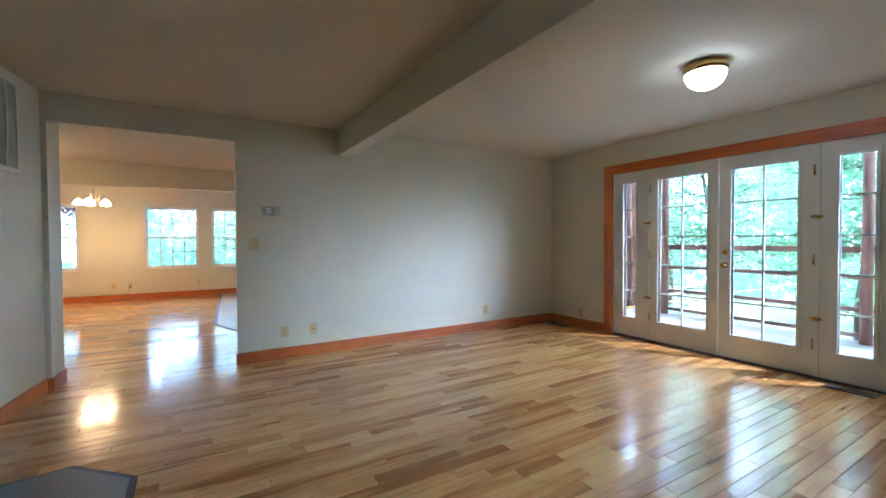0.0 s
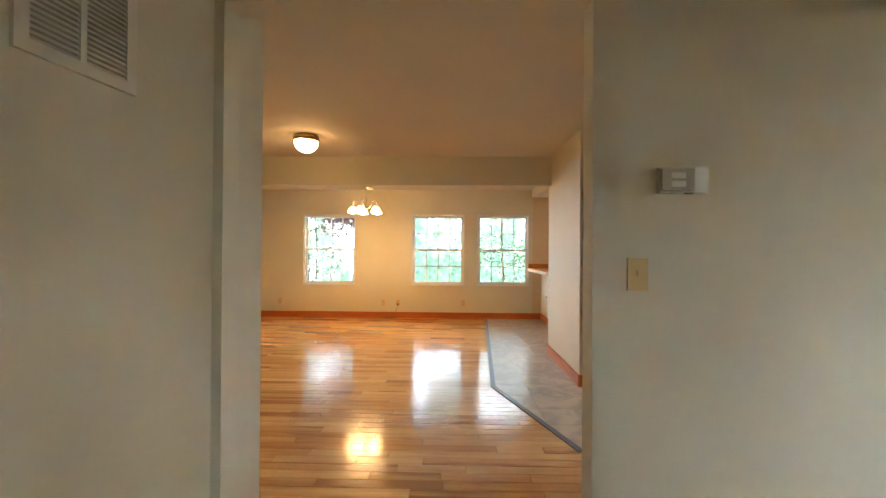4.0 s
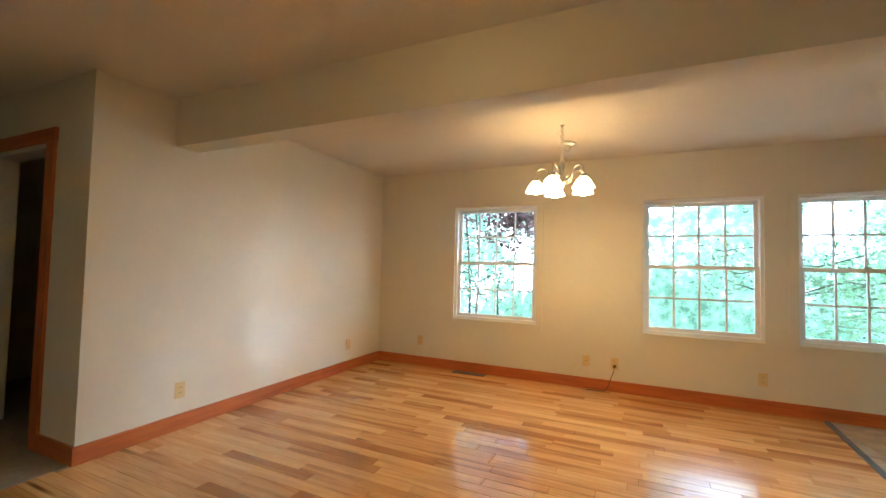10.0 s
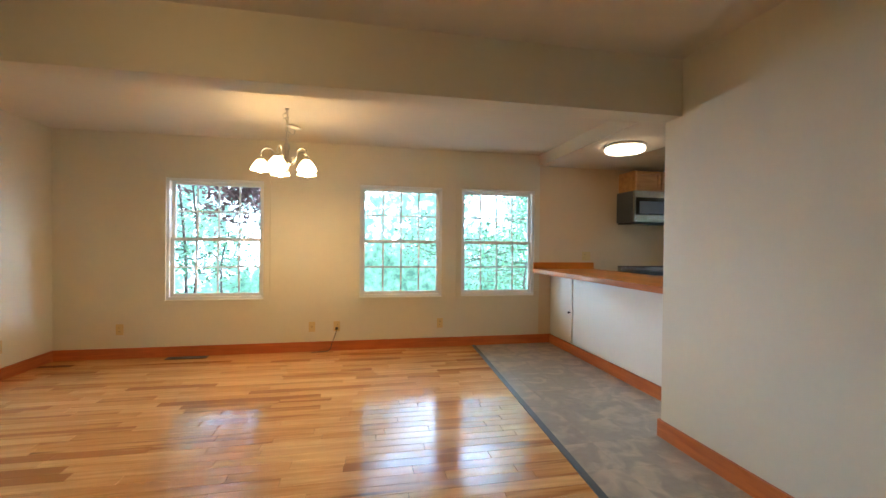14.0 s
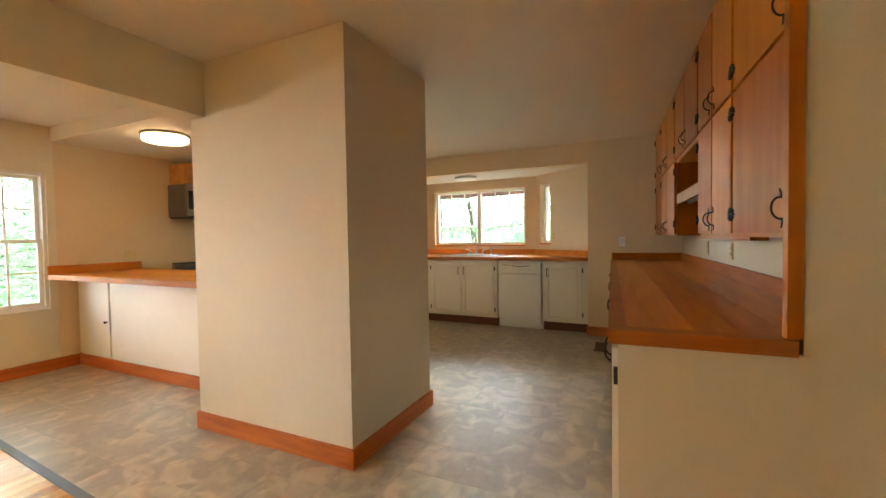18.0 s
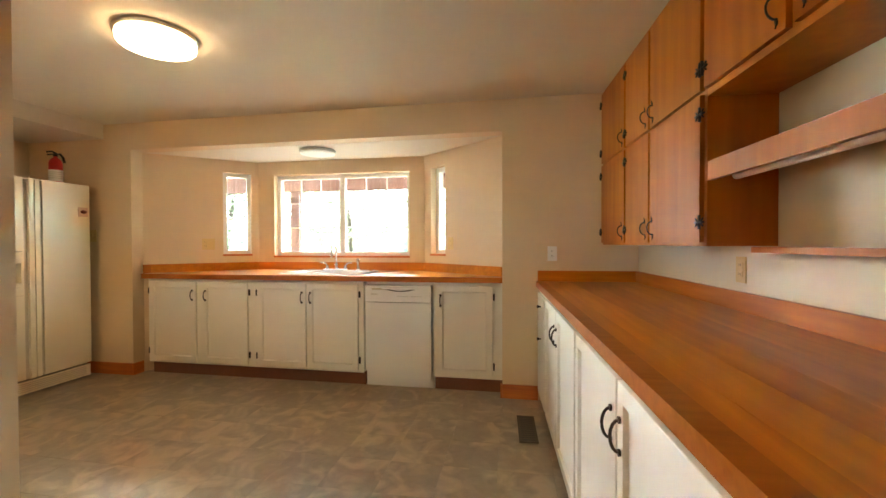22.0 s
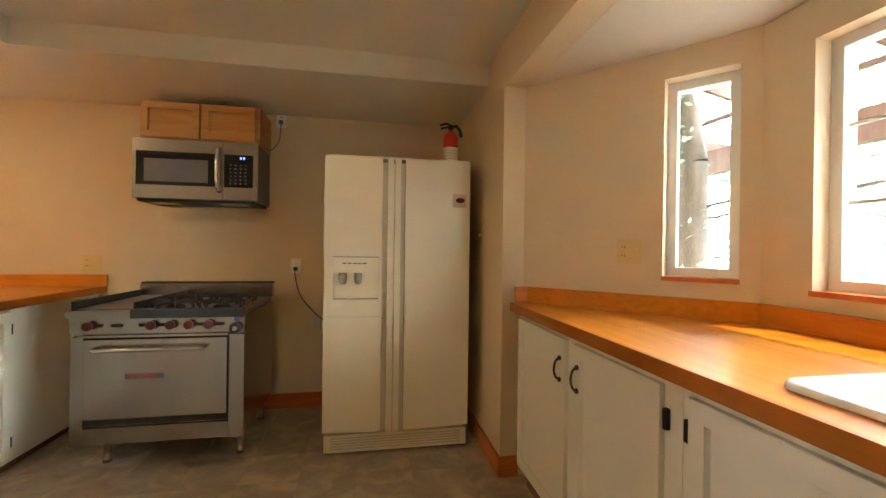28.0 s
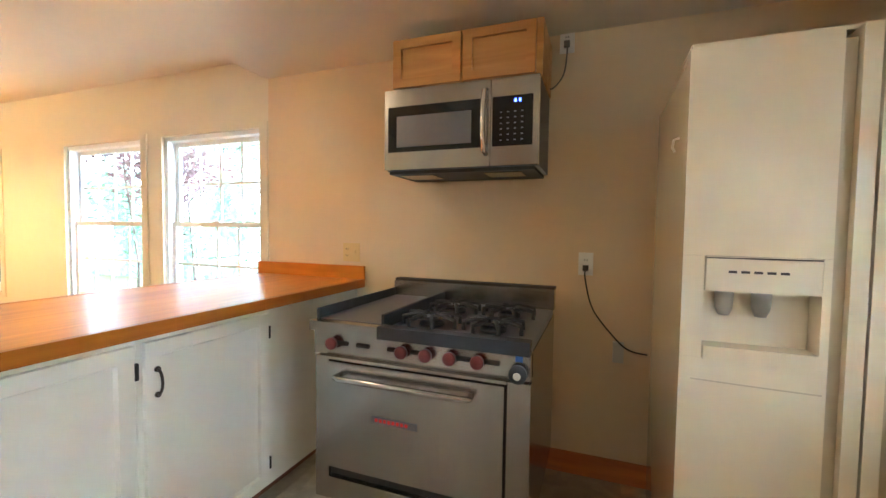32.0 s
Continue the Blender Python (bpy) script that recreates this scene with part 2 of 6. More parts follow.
M_VINYL = clouded("slate_print_vinyl", (0.31, 0.255, 0.185), (0.47, 0.37, 0.255), 0.3)
M_VINYL_SEAM = material("vinyl_seam", (0.26, 0.22, 0.165), 0.45)
M_STRIP = material("grey_transition_strip", (0.08, 0.085, 0.095), 0.45)
M_CARPET = material("beige_carpet", (0.42, 0.37, 0.29), 0.95, vary=0.15, scale=20, bump=0.6, bump_scale=250)
M_WHITE = material("white_cabinet_paint", (0.80, 0.78, 0.70), 0.42, vary=0.025, scale=2, bump=0.06, bump_scale=30)
M_VINYL_FRAME = material("white_vinyl_frame", (0.82, 0.82, 0.80), 0.35, vary=0.015)
M_DOOR = material("white_door_paint", (0.78, 0.76, 0.70), 0.45, vary=0.03, bump=0.05)
M_TOE = material("red_brown_toe_kick", (0.17, 0.055, 0.022), 0.6, vary=0.15)
M_GAP = material("dark_gap", (0.03, 0.022, 0.016), 0.8)
M_COUNTER_Y = wood("varnished_fir_counter_across", (0.66, 0.235, 0.018), (0.42, 0.12, 0.009), 0.34, "y", 1.1, 0.16, coat=0.04, knots=False, contrast=0.95, spec=0.2, relief=0.01)
M_COUNTER_X = wood("varnished_fir_counter_along", (0.60, 0.205, 0.016), (0.36, 0.095, 0.008), 0.34, "x", 0.8, 0.24, coat=0.08, knots=True, contrast=0.95, spec=0.2, relief=0.01)
# edge boards take a darker tone than the counter tops
M_EDGE = wood("varnished_edge_darker_than_top", (0.47, 0.15, 0.013), (0.29, 0.078, 0.008), 0.36, "y", 1.1, 0.1, coat=0.04, knots=False, contrast=0.95, spec=0.2, relief=0.01)
M_UPPER = wood("orange_varnished_cabinet_wood", (0.54, 0.178, 0.011), (0.31, 0.08, 0.005), 0.4, "z", 0.45, 0.14, coat=0.08, knots=False, contrast=0.9, spec=0.2, relief=0.03)
M_PINE = wood("knotty_pine", (0.68, 0.37, 0.11), (0.40, 0.16, 0.035), 0.4, "x", 0.5, 0.1)
M_IRON = material("black_wrought_iron", (0.035, 0.032, 0.03), 0.45, 0.7)
M_BRONZE = material("dark_bronze_handle", (0.055, 0.042, 0.035), 0.35, 0.8)
M_CHROME = material("chrome", (0.75, 0.75, 0.76), 0.12, 1.0, vary=0.01)
M_BRASS = material("polished_brass", (0.62, 0.43, 0.16), 0.25, 1.0, vary=0.04)
M_NICKEL = material("brushed_nickel", (0.55, 0.53, 0.48), 0.3, 1.0, vary=0.03)
M_STEEL = material("brushed_stainless_steel", (0.43, 0.415, 0.39), 0.25, 1.0, vary=0.13, scale=3, stretch=(1, 1, 0.25), bump=0.05, bump_scale=9)
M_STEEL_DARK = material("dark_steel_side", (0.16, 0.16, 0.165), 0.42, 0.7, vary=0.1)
M_CAST = material("black_cast_iron", (0.03, 0.03, 0.03), 0.6, 0.3, vary=0.2, bump=0.3, bump_scale=120)
M_BLACK_GLASS = material("black_glass", (0.012, 0.012, 0.014), 0.06, vary=0.0)
M_FRIDGE = material("almond_enamel", (0.84, 0.765, 0.585), 0.09, vary=0.015, scale=2, coat=0.6)
M_FRIDGE_SEAM = material("tan_fridge_trim", (0.55, 0.48, 0.34), 0.4)
M_WHITE_PLASTIC = material("white_plastic", (0.80, 0.80, 0.77), 0.35, vary=0.01)
M_IVORY = material("ivory_plastic", (0.66, 0.50, 0.22), 0.4, vary=0.02)
M_SLOT = material("dark_slot", (0.05, 0.045, 0.04), 0.7)
M_RED = material("red_enamel", (0.55, 0.02, 0.018), 0.3, coat=0.3)
M_RED_KNOB = material("dark_red_knob", (0.11, 0.014, 0.012), 0.4)
M_ENAMEL = material("white_porcelain", (0.84, 0.84, 0.82), 0.12, vary=0.01, coat=0.5)
M_BLACK = material("black_rubber", (0.02, 0.02, 0.02), 0.55)
M_VENT = material("brown_metal_vent", (0.09, 0.065, 0.045), 0.5, 0.5)
M_GRILLE = material("white_painted_grille", (0.74, 0.71, 0.62), 0.5)
M_GROOVE = material("shallow_panel_groove", (0.70, 0.65, 0.53), 0.8)
M_GRILLE_BACK = material("shaded_duct_behind_grille", (0.42, 0.39, 0.33), 0.8)
M_POST = wood("red_brown_deck_timber", (0.22, 0.11, 0.08), (0.11, 0.05, 0.035), 0.7, "z", 0.6, 0.1, knots=False)
M_DECK = wood("grey_deck_board", (0.55, 0.50, 0.46), (0.35, 0.30, 0.27), 0.8, "y", 0.6, 0.1, knots=False)
M_GLASS = glass_material("window_glass")
M_GLOBE_WARM = glow("lit_warm_globe", (1.0, 0.58, 0.22), 21.0)
M_BULB = glow("lit_bulb", (1.0, 0.60, 0.24), 170.0)
M_GLOBE_COOL = glow("lit_white_globe", (0.95, 1.0, 0.92), 14.0)
M_RING = glow("lit_white_diffuser", (1.0, 0.70, 0.40), 8.0)
M_RING_OFF = material("white_acrylic_diffuser", (0.85, 0.84, 0.8), 0.4, vary=0.01)

# ---- builders ----
def box(bm, x0, x1, y0, y1, z0, z1, m=None):
    vs = [bm.verts.new((x, y, z)) for x in (x0, x1) for y in (y0, y1) for z in (z0, z1)]
    if m is not None:
        for v in vs:
            v.co = m @ v.co
    for f in ((0, 1, 3, 2), (4, 6, 7, 5), (0, 4, 5, 1), (2, 3, 7, 6), (0, 2, 6, 4), (1, 5, 7, 3)):
        bm.faces.new([vs[i] for i in f])
    return vs


def cyl(bm, p, q, r0, r1=None, seg=16, caps=True):
    """A round bar from p to q."""
    p, q = Vector(p), Vector(q)
    r1 = r0 if r1 is None else r1
    turn = (q - p).to_track_quat("Z", "Y").to_matrix()
    rings = [[bm.verts.new(c + turn @ Vector((r * math.cos(a), r * math.sin(a), 0))) for a in (2 * math.pi * k / seg for k in range(seg))] for c, r in ((p, r0), (q, r1))]
    for k in range(seg):
        f = bm.faces.new((rings[0][k], rings[0][(k + 1) % seg], rings[1][(k + 1) % seg], rings[1][k]))
        f.smooth = True
    if caps:
        bm.faces.new(rings[0][::-1]), bm.faces.new(rings[1])


def lathe(bm, profile, at=(0, 0, 0), seg=24, m=None, close=True):
    """A turned body: profile rows of (radius, height)."""
    rings = []
    for r, z in profile:
        ring = []
        for k in range(seg):
            a = 2 * math.pi * k / seg
            v = Vector((r * math.cos(a), r * math.sin(a), z))
            v = (m @ v) if m is not None else v
            ring.append(bm.verts.new(v + Vector(at)))
        rings.append(ring)
    for a, b in zip(rings, rings[1:]):
        for k in range(seg):
            bm.faces.new((a[k], a[(k + 1) % seg], b[(k + 1) % seg], b[k])).smooth = True
    if close:
        bm.faces.new(rings[0][::-1]), bm.faces.new(rings[-1])


def tube(bm, pts, r, seg=8):
    """A bent round bar through the points."""
    pts = [Vector(p) for p in pts]
    rings = []
    for i, p in enumerate(pts):
        d = (pts[min(i + 1, len(pts) - 1)] - pts[max(i - 1, 0)]).normalized()
        turn = d.to_track_quat("Z", "Y").to_matrix()
        rings.append([bm.verts.new(p + turn @ Vector((r * math.cos(2 * math.pi * k / seg), r * math.sin(2 * math.pi * k / seg), 0))) for k in range(seg)])
    for a, b in zip(rings, rings[1:]):
        off = min(range(seg), key=lambda s: sum((a[k].co - b[(k + s) % seg].co).length for k in range(seg)))
        for k in range(seg):
            bm.faces.new((a[k], a[(k + 1) % seg], b[(k + 1 + off) % seg], b[(k + off) % seg])).smooth = True
    bm.faces.new(rings[0][::-1]), bm.faces.new(rings[-1])


def prism(bm, pts, z0, z1):
    lo, hi = [bm.verts.new((x, y, z0)) for x, y in pts], [bm.verts.new((x, y, z1)) for x, y in pts]
    bm.faces.new(lo[::-1]), bm.faces.new(hi)
    for k in range(len(pts)):
        j = (k + 1) % len(pts)
        bm.faces.new((lo[k], lo[j], hi[j], hi[k]))


def bevel(bm, w=0.003, seg=2):
    bmesh.ops.bevel(bm, geom=[e for e in bm.edges if e.is_manifold and e.calc_face_angle(0) > 0.6], offset=w, segments=seg, affect="EDGES", profile=0.7)


def part(name, bm, mat, parent=None, label="", m=None):
    bmesh.ops.recalc_face_normals(bm, faces=bm.faces)
    me = bpy.data.meshes.new(name)
    bm.to_mesh(me), bm.free()
    me.materials.append(mat)
    ob = new(name, me)
    if parent is not None:
        ob.parent = parent
    if m is not None:
        ob.matrix_basis = m
    return tagged(ob, label) if label else ob


def boxpart(name, dims, mat, parent=None, label="", bev=0.003, m=None):
    bm = bmesh.new()
    box(bm, *dims)
    if bev:
        bevel(bm, bev)
    return part(name, bm, mat, parent, label, m)


def thing(name, label, category, m=None, group="", kind=""):
    ob = new(name)
    ob.empty_display_size = 0.1
    if m is not None:
        ob.matrix_basis = m
    return tagged(ob, label, category, group, kind)


def wall(name, axis, a, b, u0, u1, z0, z1, holes, mat, label="", category="wall"):
    """A wall with thickness and holes (u0, u1, z0, z1) right through it. axis x: it stands across x, from a to b."""
    us, zs = sorted({u0, u1, *[v for h in holes for v in h[:2]]}), sorted({z0, z1, *[v for h in holes for v in h[2:]]})
    full = {(i, k) for i in range(len(us) - 1) for k in range(len(zs) - 1)
            if not any(h[0] <= us[i] < h[1] and h[2] <= zs[k] < h[3] for h in holes)}
    bm = bmesh.new()
    at = {}

    def v(w, u, z):
        key = (w, u, z)
        if key not in at:
            at[key] = bm.verts.new((w, u, z) if axis == "x" else (u, w, z))
        return at[key]

    for i, k in full:
        ua, ub, za, zb = us[i], us[i + 1], zs[k], zs[k + 1]
        for w in (a, b):
            bm.faces.new((v(w, ua, za), v(w, ub, za), v(w, ub, zb), v(w, ua, zb)))
        for (di, dk), (p, q) in {(-1, 0): ((ua, za), (ua, zb)), (1, 0): ((ub, za), (ub, zb)), (0, -1): ((ua, za), (ub, za)), (0, 1): ((ua, zb), (ub, zb))}.items():
            if (i + di, k + dk) not in full:
                bm.faces.new((v(a, *p), v(b, *p), v(b, *q), v(a, *q)))
    return tagged(part(name, bm, mat), label or "cream painted plaster wall", category, kind="structure")


CH = 2.415          # ceiling
YW = 7.163          # window wall
XL = -3.662         # dining room's left wall
XK = 5.071          # kitchen's bay wall
YP = 0.912          # living side of the partition
XF = 4.97          # french door wall
SB = 2.275           # soffit underside
YC = 1.22          # wall behind the long counter, before it is turned
PT = 0.11          # partition's thickness

W = [(-2.615, -1.595), (-0.556, 0.458), (0.678, 1.668)]
WZ = (0.612, 1.957)

def moved(before, m):
    """Moves all top-level things made since the names in before were taken."""
    for o in bpy.data.objects:
        if o.name not in before and o.parent is None:
            o.matrix_basis = m @ o.matrix_basis


# ---- walls ----
wall("wall_windows", "y", YW, YW + 0.16, XL - 0.16, 1.725, -0.02, CH + 0.1, [(*w, *WZ) for w in W], M_WALL, "cream painted wall with three windows")
wall("wall_range", "y", YW, YW + 0.16, 1.725, XK + 0.2, -0.02, CH + 0.1, [], M_WALL_K, "tan painted kitchen wall behind the range")
wall("wall_dining_side", "x", XL - 0.16, XL, 3.92, YW, -0.02, CH + 0.1, [], M_WALL)
wall("wall_corridor", "y", 3.92, 4.06, -6.3, XL - 0.16, -0.02, CH + 0.1, [(-5.0, -4.17, -0.02, 1.985)], M_WALL)
wall("wall_bay_side", "x", XK, XK + 0.14, YC - 0.14, YW, -0.02, CH + 0.1, [(2.447, 5.964, -0.02, 2.16)], M_WALL_K, "tan painted wall with a wide bay opening")
LONG_TURN = Matrix.Translation((1.1, 1.52, 0)) @ Matrix.Rotation(radians(2.8), 4, "Z") @ Matrix.Translation((-1.1, -1.52, 0))
wall_counter = wall("wall_counter", "y", YC - 0.14, YC, 1.2, XK - 0.013, -0.02, CH + 0.1, [], M_WALL, "cream painted wall behind the long counter")
wall_counter.matrix_basis = LONG_TURN
wall("wall_partition", "y", YP, YP + PT, -0.65, XF + 0.16, -0.02, CH + 0.1, [(-0.61, 0.742, -0.02, 2.178)], M_WALL, "cream painted partition with a wide cased opening")
wall("wall_french", "x", XF, XF + 0.16, -6.2, YP, -0.02, CH + 0.1, [(-2.99, -0.06, -0.02, 2.09)], M_WALL, "cream painted wall with french doors")
wall("wall_living_back", "y", -6.2, -6.04, -2.2, XF, -0.02, CH + 0.1, [], M_WALL)
# low wall under and over the cabinets' near end
bm = bmesh.new()
box(bm, 1.112, 1.21, YP + PT, 1.474, -0.02, CH + 0.1)
tagged(part("wall_counter_end", bm, M_WALL), "cream panelled wall end beside the counter", "wall", kind="structure")
# slanting wall pieces round the heater closet
bm = bmesh.new()
prism(bm, [(-0.68, YP + PT), (-0.61, YP + PT), (-0.595, 1.19), (-1.12, 2.10), (-1.83, 2.745), (-6.3, 2.745), (-6.3, 2.585), (-1.90, 2.585), (-1.25, 2.01), (-0.75, 1.14)], -0.02, CH + 0.1)
bevel(bm, 0.02, 3)
tagged(part("wall_hall_slant", bm, M_WALL), "cream slanting hall wall with rounded corners", "wall", kind="structure")
bm = bmesh.new()
prism(bm, [(-1.40, 0.34), (-0.742, 0.205), (-0.645, YP + 0.02), (-0.76, YP + 0.05), (-0.87, 0.36), (-1.40, 0.48)], -0.02, CH + 0.1)
bevel(bm, 0.02, 3)
tagged(part("wall_closet", bm, M_WALL), "cream painted heater closet wall with rounded corners", "wall", kind="structure")
bm = bmesh.new()
prism(bm, [(-1.40, 0.48), (-1.40, 0.34), (-1.745, -0.75), (-2.2, -2.2), (-2.2, -6.04), (-2.36, -6.04), (-2.36, -2.15), (-1.90, -0.70), (-1.55, 0.50)], -0.02, CH + 0.1)
tagged(part("wall_living_side", bm, M_WALL), "cream painted living room wall", "wall", kind="structure")
wall("wall_corridor_end", "x", -6.46, -6.3, 2.58, 4.06, -0.02, CH + 0.1, [], M_WALL)
wall("wall_side_room", "y", 6.2, 6.3, -6.3, XL - 0.16, -0.02, CH + 0.1, [], M_WALL)
wall("wall_side_room_end", "x", -6.46, -6.3, 4.06, 6.3, -0.02, CH + 0.1, [], M_WALL)

# pillar between hall and kitchen
bm = bmesh.new()
box(bm, 1.427, 2.36, 3.304, 4.572, -0.02, CH)
bevel(bm, 0.006, 2)
tagged(part("wall_pillar", bm, M_WALL), "cream painted pillar between dining room and kitchen", "wall", kind="structure")

# bay: two slanting sides, a back, its ceiling
BX1 = 5.87
BAY = [(5.195, 2.447), (5.195, 2.447), (BX1, 3.27), (BX1, 5.16), (5.195, 5.964), (5.195, 5.964)]


def slab(name, p, q, thick, z0, z1, hole, mat, label):
    """An upright wall from p to q with a hole given along it; thick: outward, to the right of p to q."""
    d = Vector((q[0] - p[0], q[1] - p[1], 0))
    ln = d.length
    w = wall(name, "y", -thick, 0.0, 0.0, ln, z0, z1, [hole] if hole else [], mat, label)
    w.matrix_basis = Matrix.Translation((p[0], p[1], 0)) @ Matrix.Rotation(math.atan2(d.y, d.x), 4, "Z")
    return w


bay_back = slab("wall_bay_back", BAY[2], BAY[3], 0.14, -0.02, 2.3, (0.16, 1.70, 1.125, 2.01), M_WALL_K, "tan painted bay wall with the sink window")
bay_right = slab("wall_bay_right", BAY[1], BAY[2], 0.14, -0.02, 2.3, (0.735, 0.955, 1.15, 2.02), M_WALL_K, "tan painted slanting bay wall with a narrow window")
bay_left = slab("wall_bay_left", BAY[3], BAY[4], 0.14, -0.02, 2.3, (0.072, 0.352, 1.145, 2.03), M_WALL_K, "tan painted slanting bay wall with a narrow window")

# ---- ceilings, beams, soffit ----
def ceiling(name, x0, x1, y0, y1, z0, z1, mat=M_CEIL, label="cream textured ceiling"):
    bm = bmesh.new()
    box(bm, x0, x1, y0, y1, z0, z1)
    return tagged(part(name, bm, mat), label, "ceiling", kind="structure")


ceiling("ceiling_all", -6.5, XF + 0.2, -6.2, YW + 0.2, CH, CH + 0.12)
ceiling("ceiling_bay", XK + 0.1395, 6.0, 2.2, 6.2, 2.158, 2.29, M_CEIL, "pale bay ceiling")
bm = bmesh.new()
prism(bm, [(1.715, 4.572), (2.51, 4.572), (2.51, 6.27), (XK, 6.27), (XK, YW), (1.715, YW)], SB, CH)
tagged(part("ceiling_soffit", bm, M_CEIL), "cream soffit over peninsula and range", "ceiling", kind="structure")
boxpart("beam_dining", (XL, 1.427, 4.43, 4.60, 2.065, CH), M_WALL, bev=0.012)
tagged(bpy.data.objects["beam_dining"], "cream painted ceiling beam across the dining room", "beam", kind="structure")
boxpart("beam_living", (1.752, 1.89, -6.04, YP, 2.142, CH), M_WALL, bev=0.012)
tagged(bpy.data.objects["beam_living"], "cream painted ceiling beam across the living room", "beam", kind="structure")

# ---- floors ----
def edge_x(y):
    """The line where planks give way to vinyl."""
    if y > 3.27:
        return 0.62 + (y - 3.27) * 0.0617
    return 0.62 + (3.27 - y) * 0.355 if y > YP + 0.16 else 99


bm = bmesh.new()
box(bm, -6.4, 6.0, -6.2, YW + 0.1, -0.14, -0.022)
tagged(part("floor_base", bm, M_SUB), "subfloor under planks and vinyl", "floor", kind="structure")
bm = bmesh.new()
box(bm, -6.3, -3.68, 2.745, 6.2, -0.022, -0.003)
tagged(part("floor_carpet", bm, M_CARPET), "beige corridor carpet", "floor", kind="structure")

# ---- baseboards ----
def baseboard(p, q, h=0.112, t=0.016, name="baseboard"):
    """A board along the wall from p to q; the room lies to the left of that way."""
    d = Vector((q[0] - p[0], q[1] - p[1], 0))
    bm = bmesh.new()
    box(bm, 0, d.length, 0.001, t, 0.001, h)
    bevel(bm, 0.004, 2)
    b = part(name, bm, M_TRIM if abs(d.x) > abs(d.y) else M_TRIM_Y)
    b.matrix_basis = Matrix.Translation((p[0], p[1], 0)) @ Matrix.Rotation(math.atan2(d.y, d.x), 4, "Z")
    return tagged(b, "orange stained wooden baseboard", "baseboard", kind="structure")


for p, q in (((1.884, YW), (XL, YW)), ((XL, YW), (XL, 3.92)), ((XL + 0.016, 3.92), (-4.11, 3.92)), ((4.1, YW), (2.51, YW)),
             ((1.427, 3.288), (1.427, 4.588)), ((2.376, 3.304), (1.427, 3.304)), ((2.36, 4.5), (2.36, 3.304)), ((1.427, 4.572), (1.88, 4.572)),
             ((XK, 5.964), (XK, YW)), ((XK + 0.10, 5.964), (XK - 0.016, 5.964)), ((XK, 2.165), (XK, 2.447)), ((XK - 0.016, 2.447), (XK + 0.012, 2.447)),
             ((XF, YP), (0.727, YP)), ((0.742, YP), (0.742, YP + PT)), ((0.727, YP + PT), (1.03, YP + PT)),
             ((XF, -0.034), (XF, YP)), ((-0.595, 1.19), (-0.609, YP)), ((-0.593, YP), (-0.65, YP)), ((-0.65, YP), (-0.742, 0.205)), ((-0.727, 0.202), (-1.40, 0.34)),
             ((-1.40, 0.34), (-1.745, -0.75)), ((-1.745, -0.75), (-2.2, -2.2)), ((-1.12, 2.10), (-0.595, 1.19)), ((-1.83, 2.745), (-1.12, 2.10))):
    baseboard(p, q)


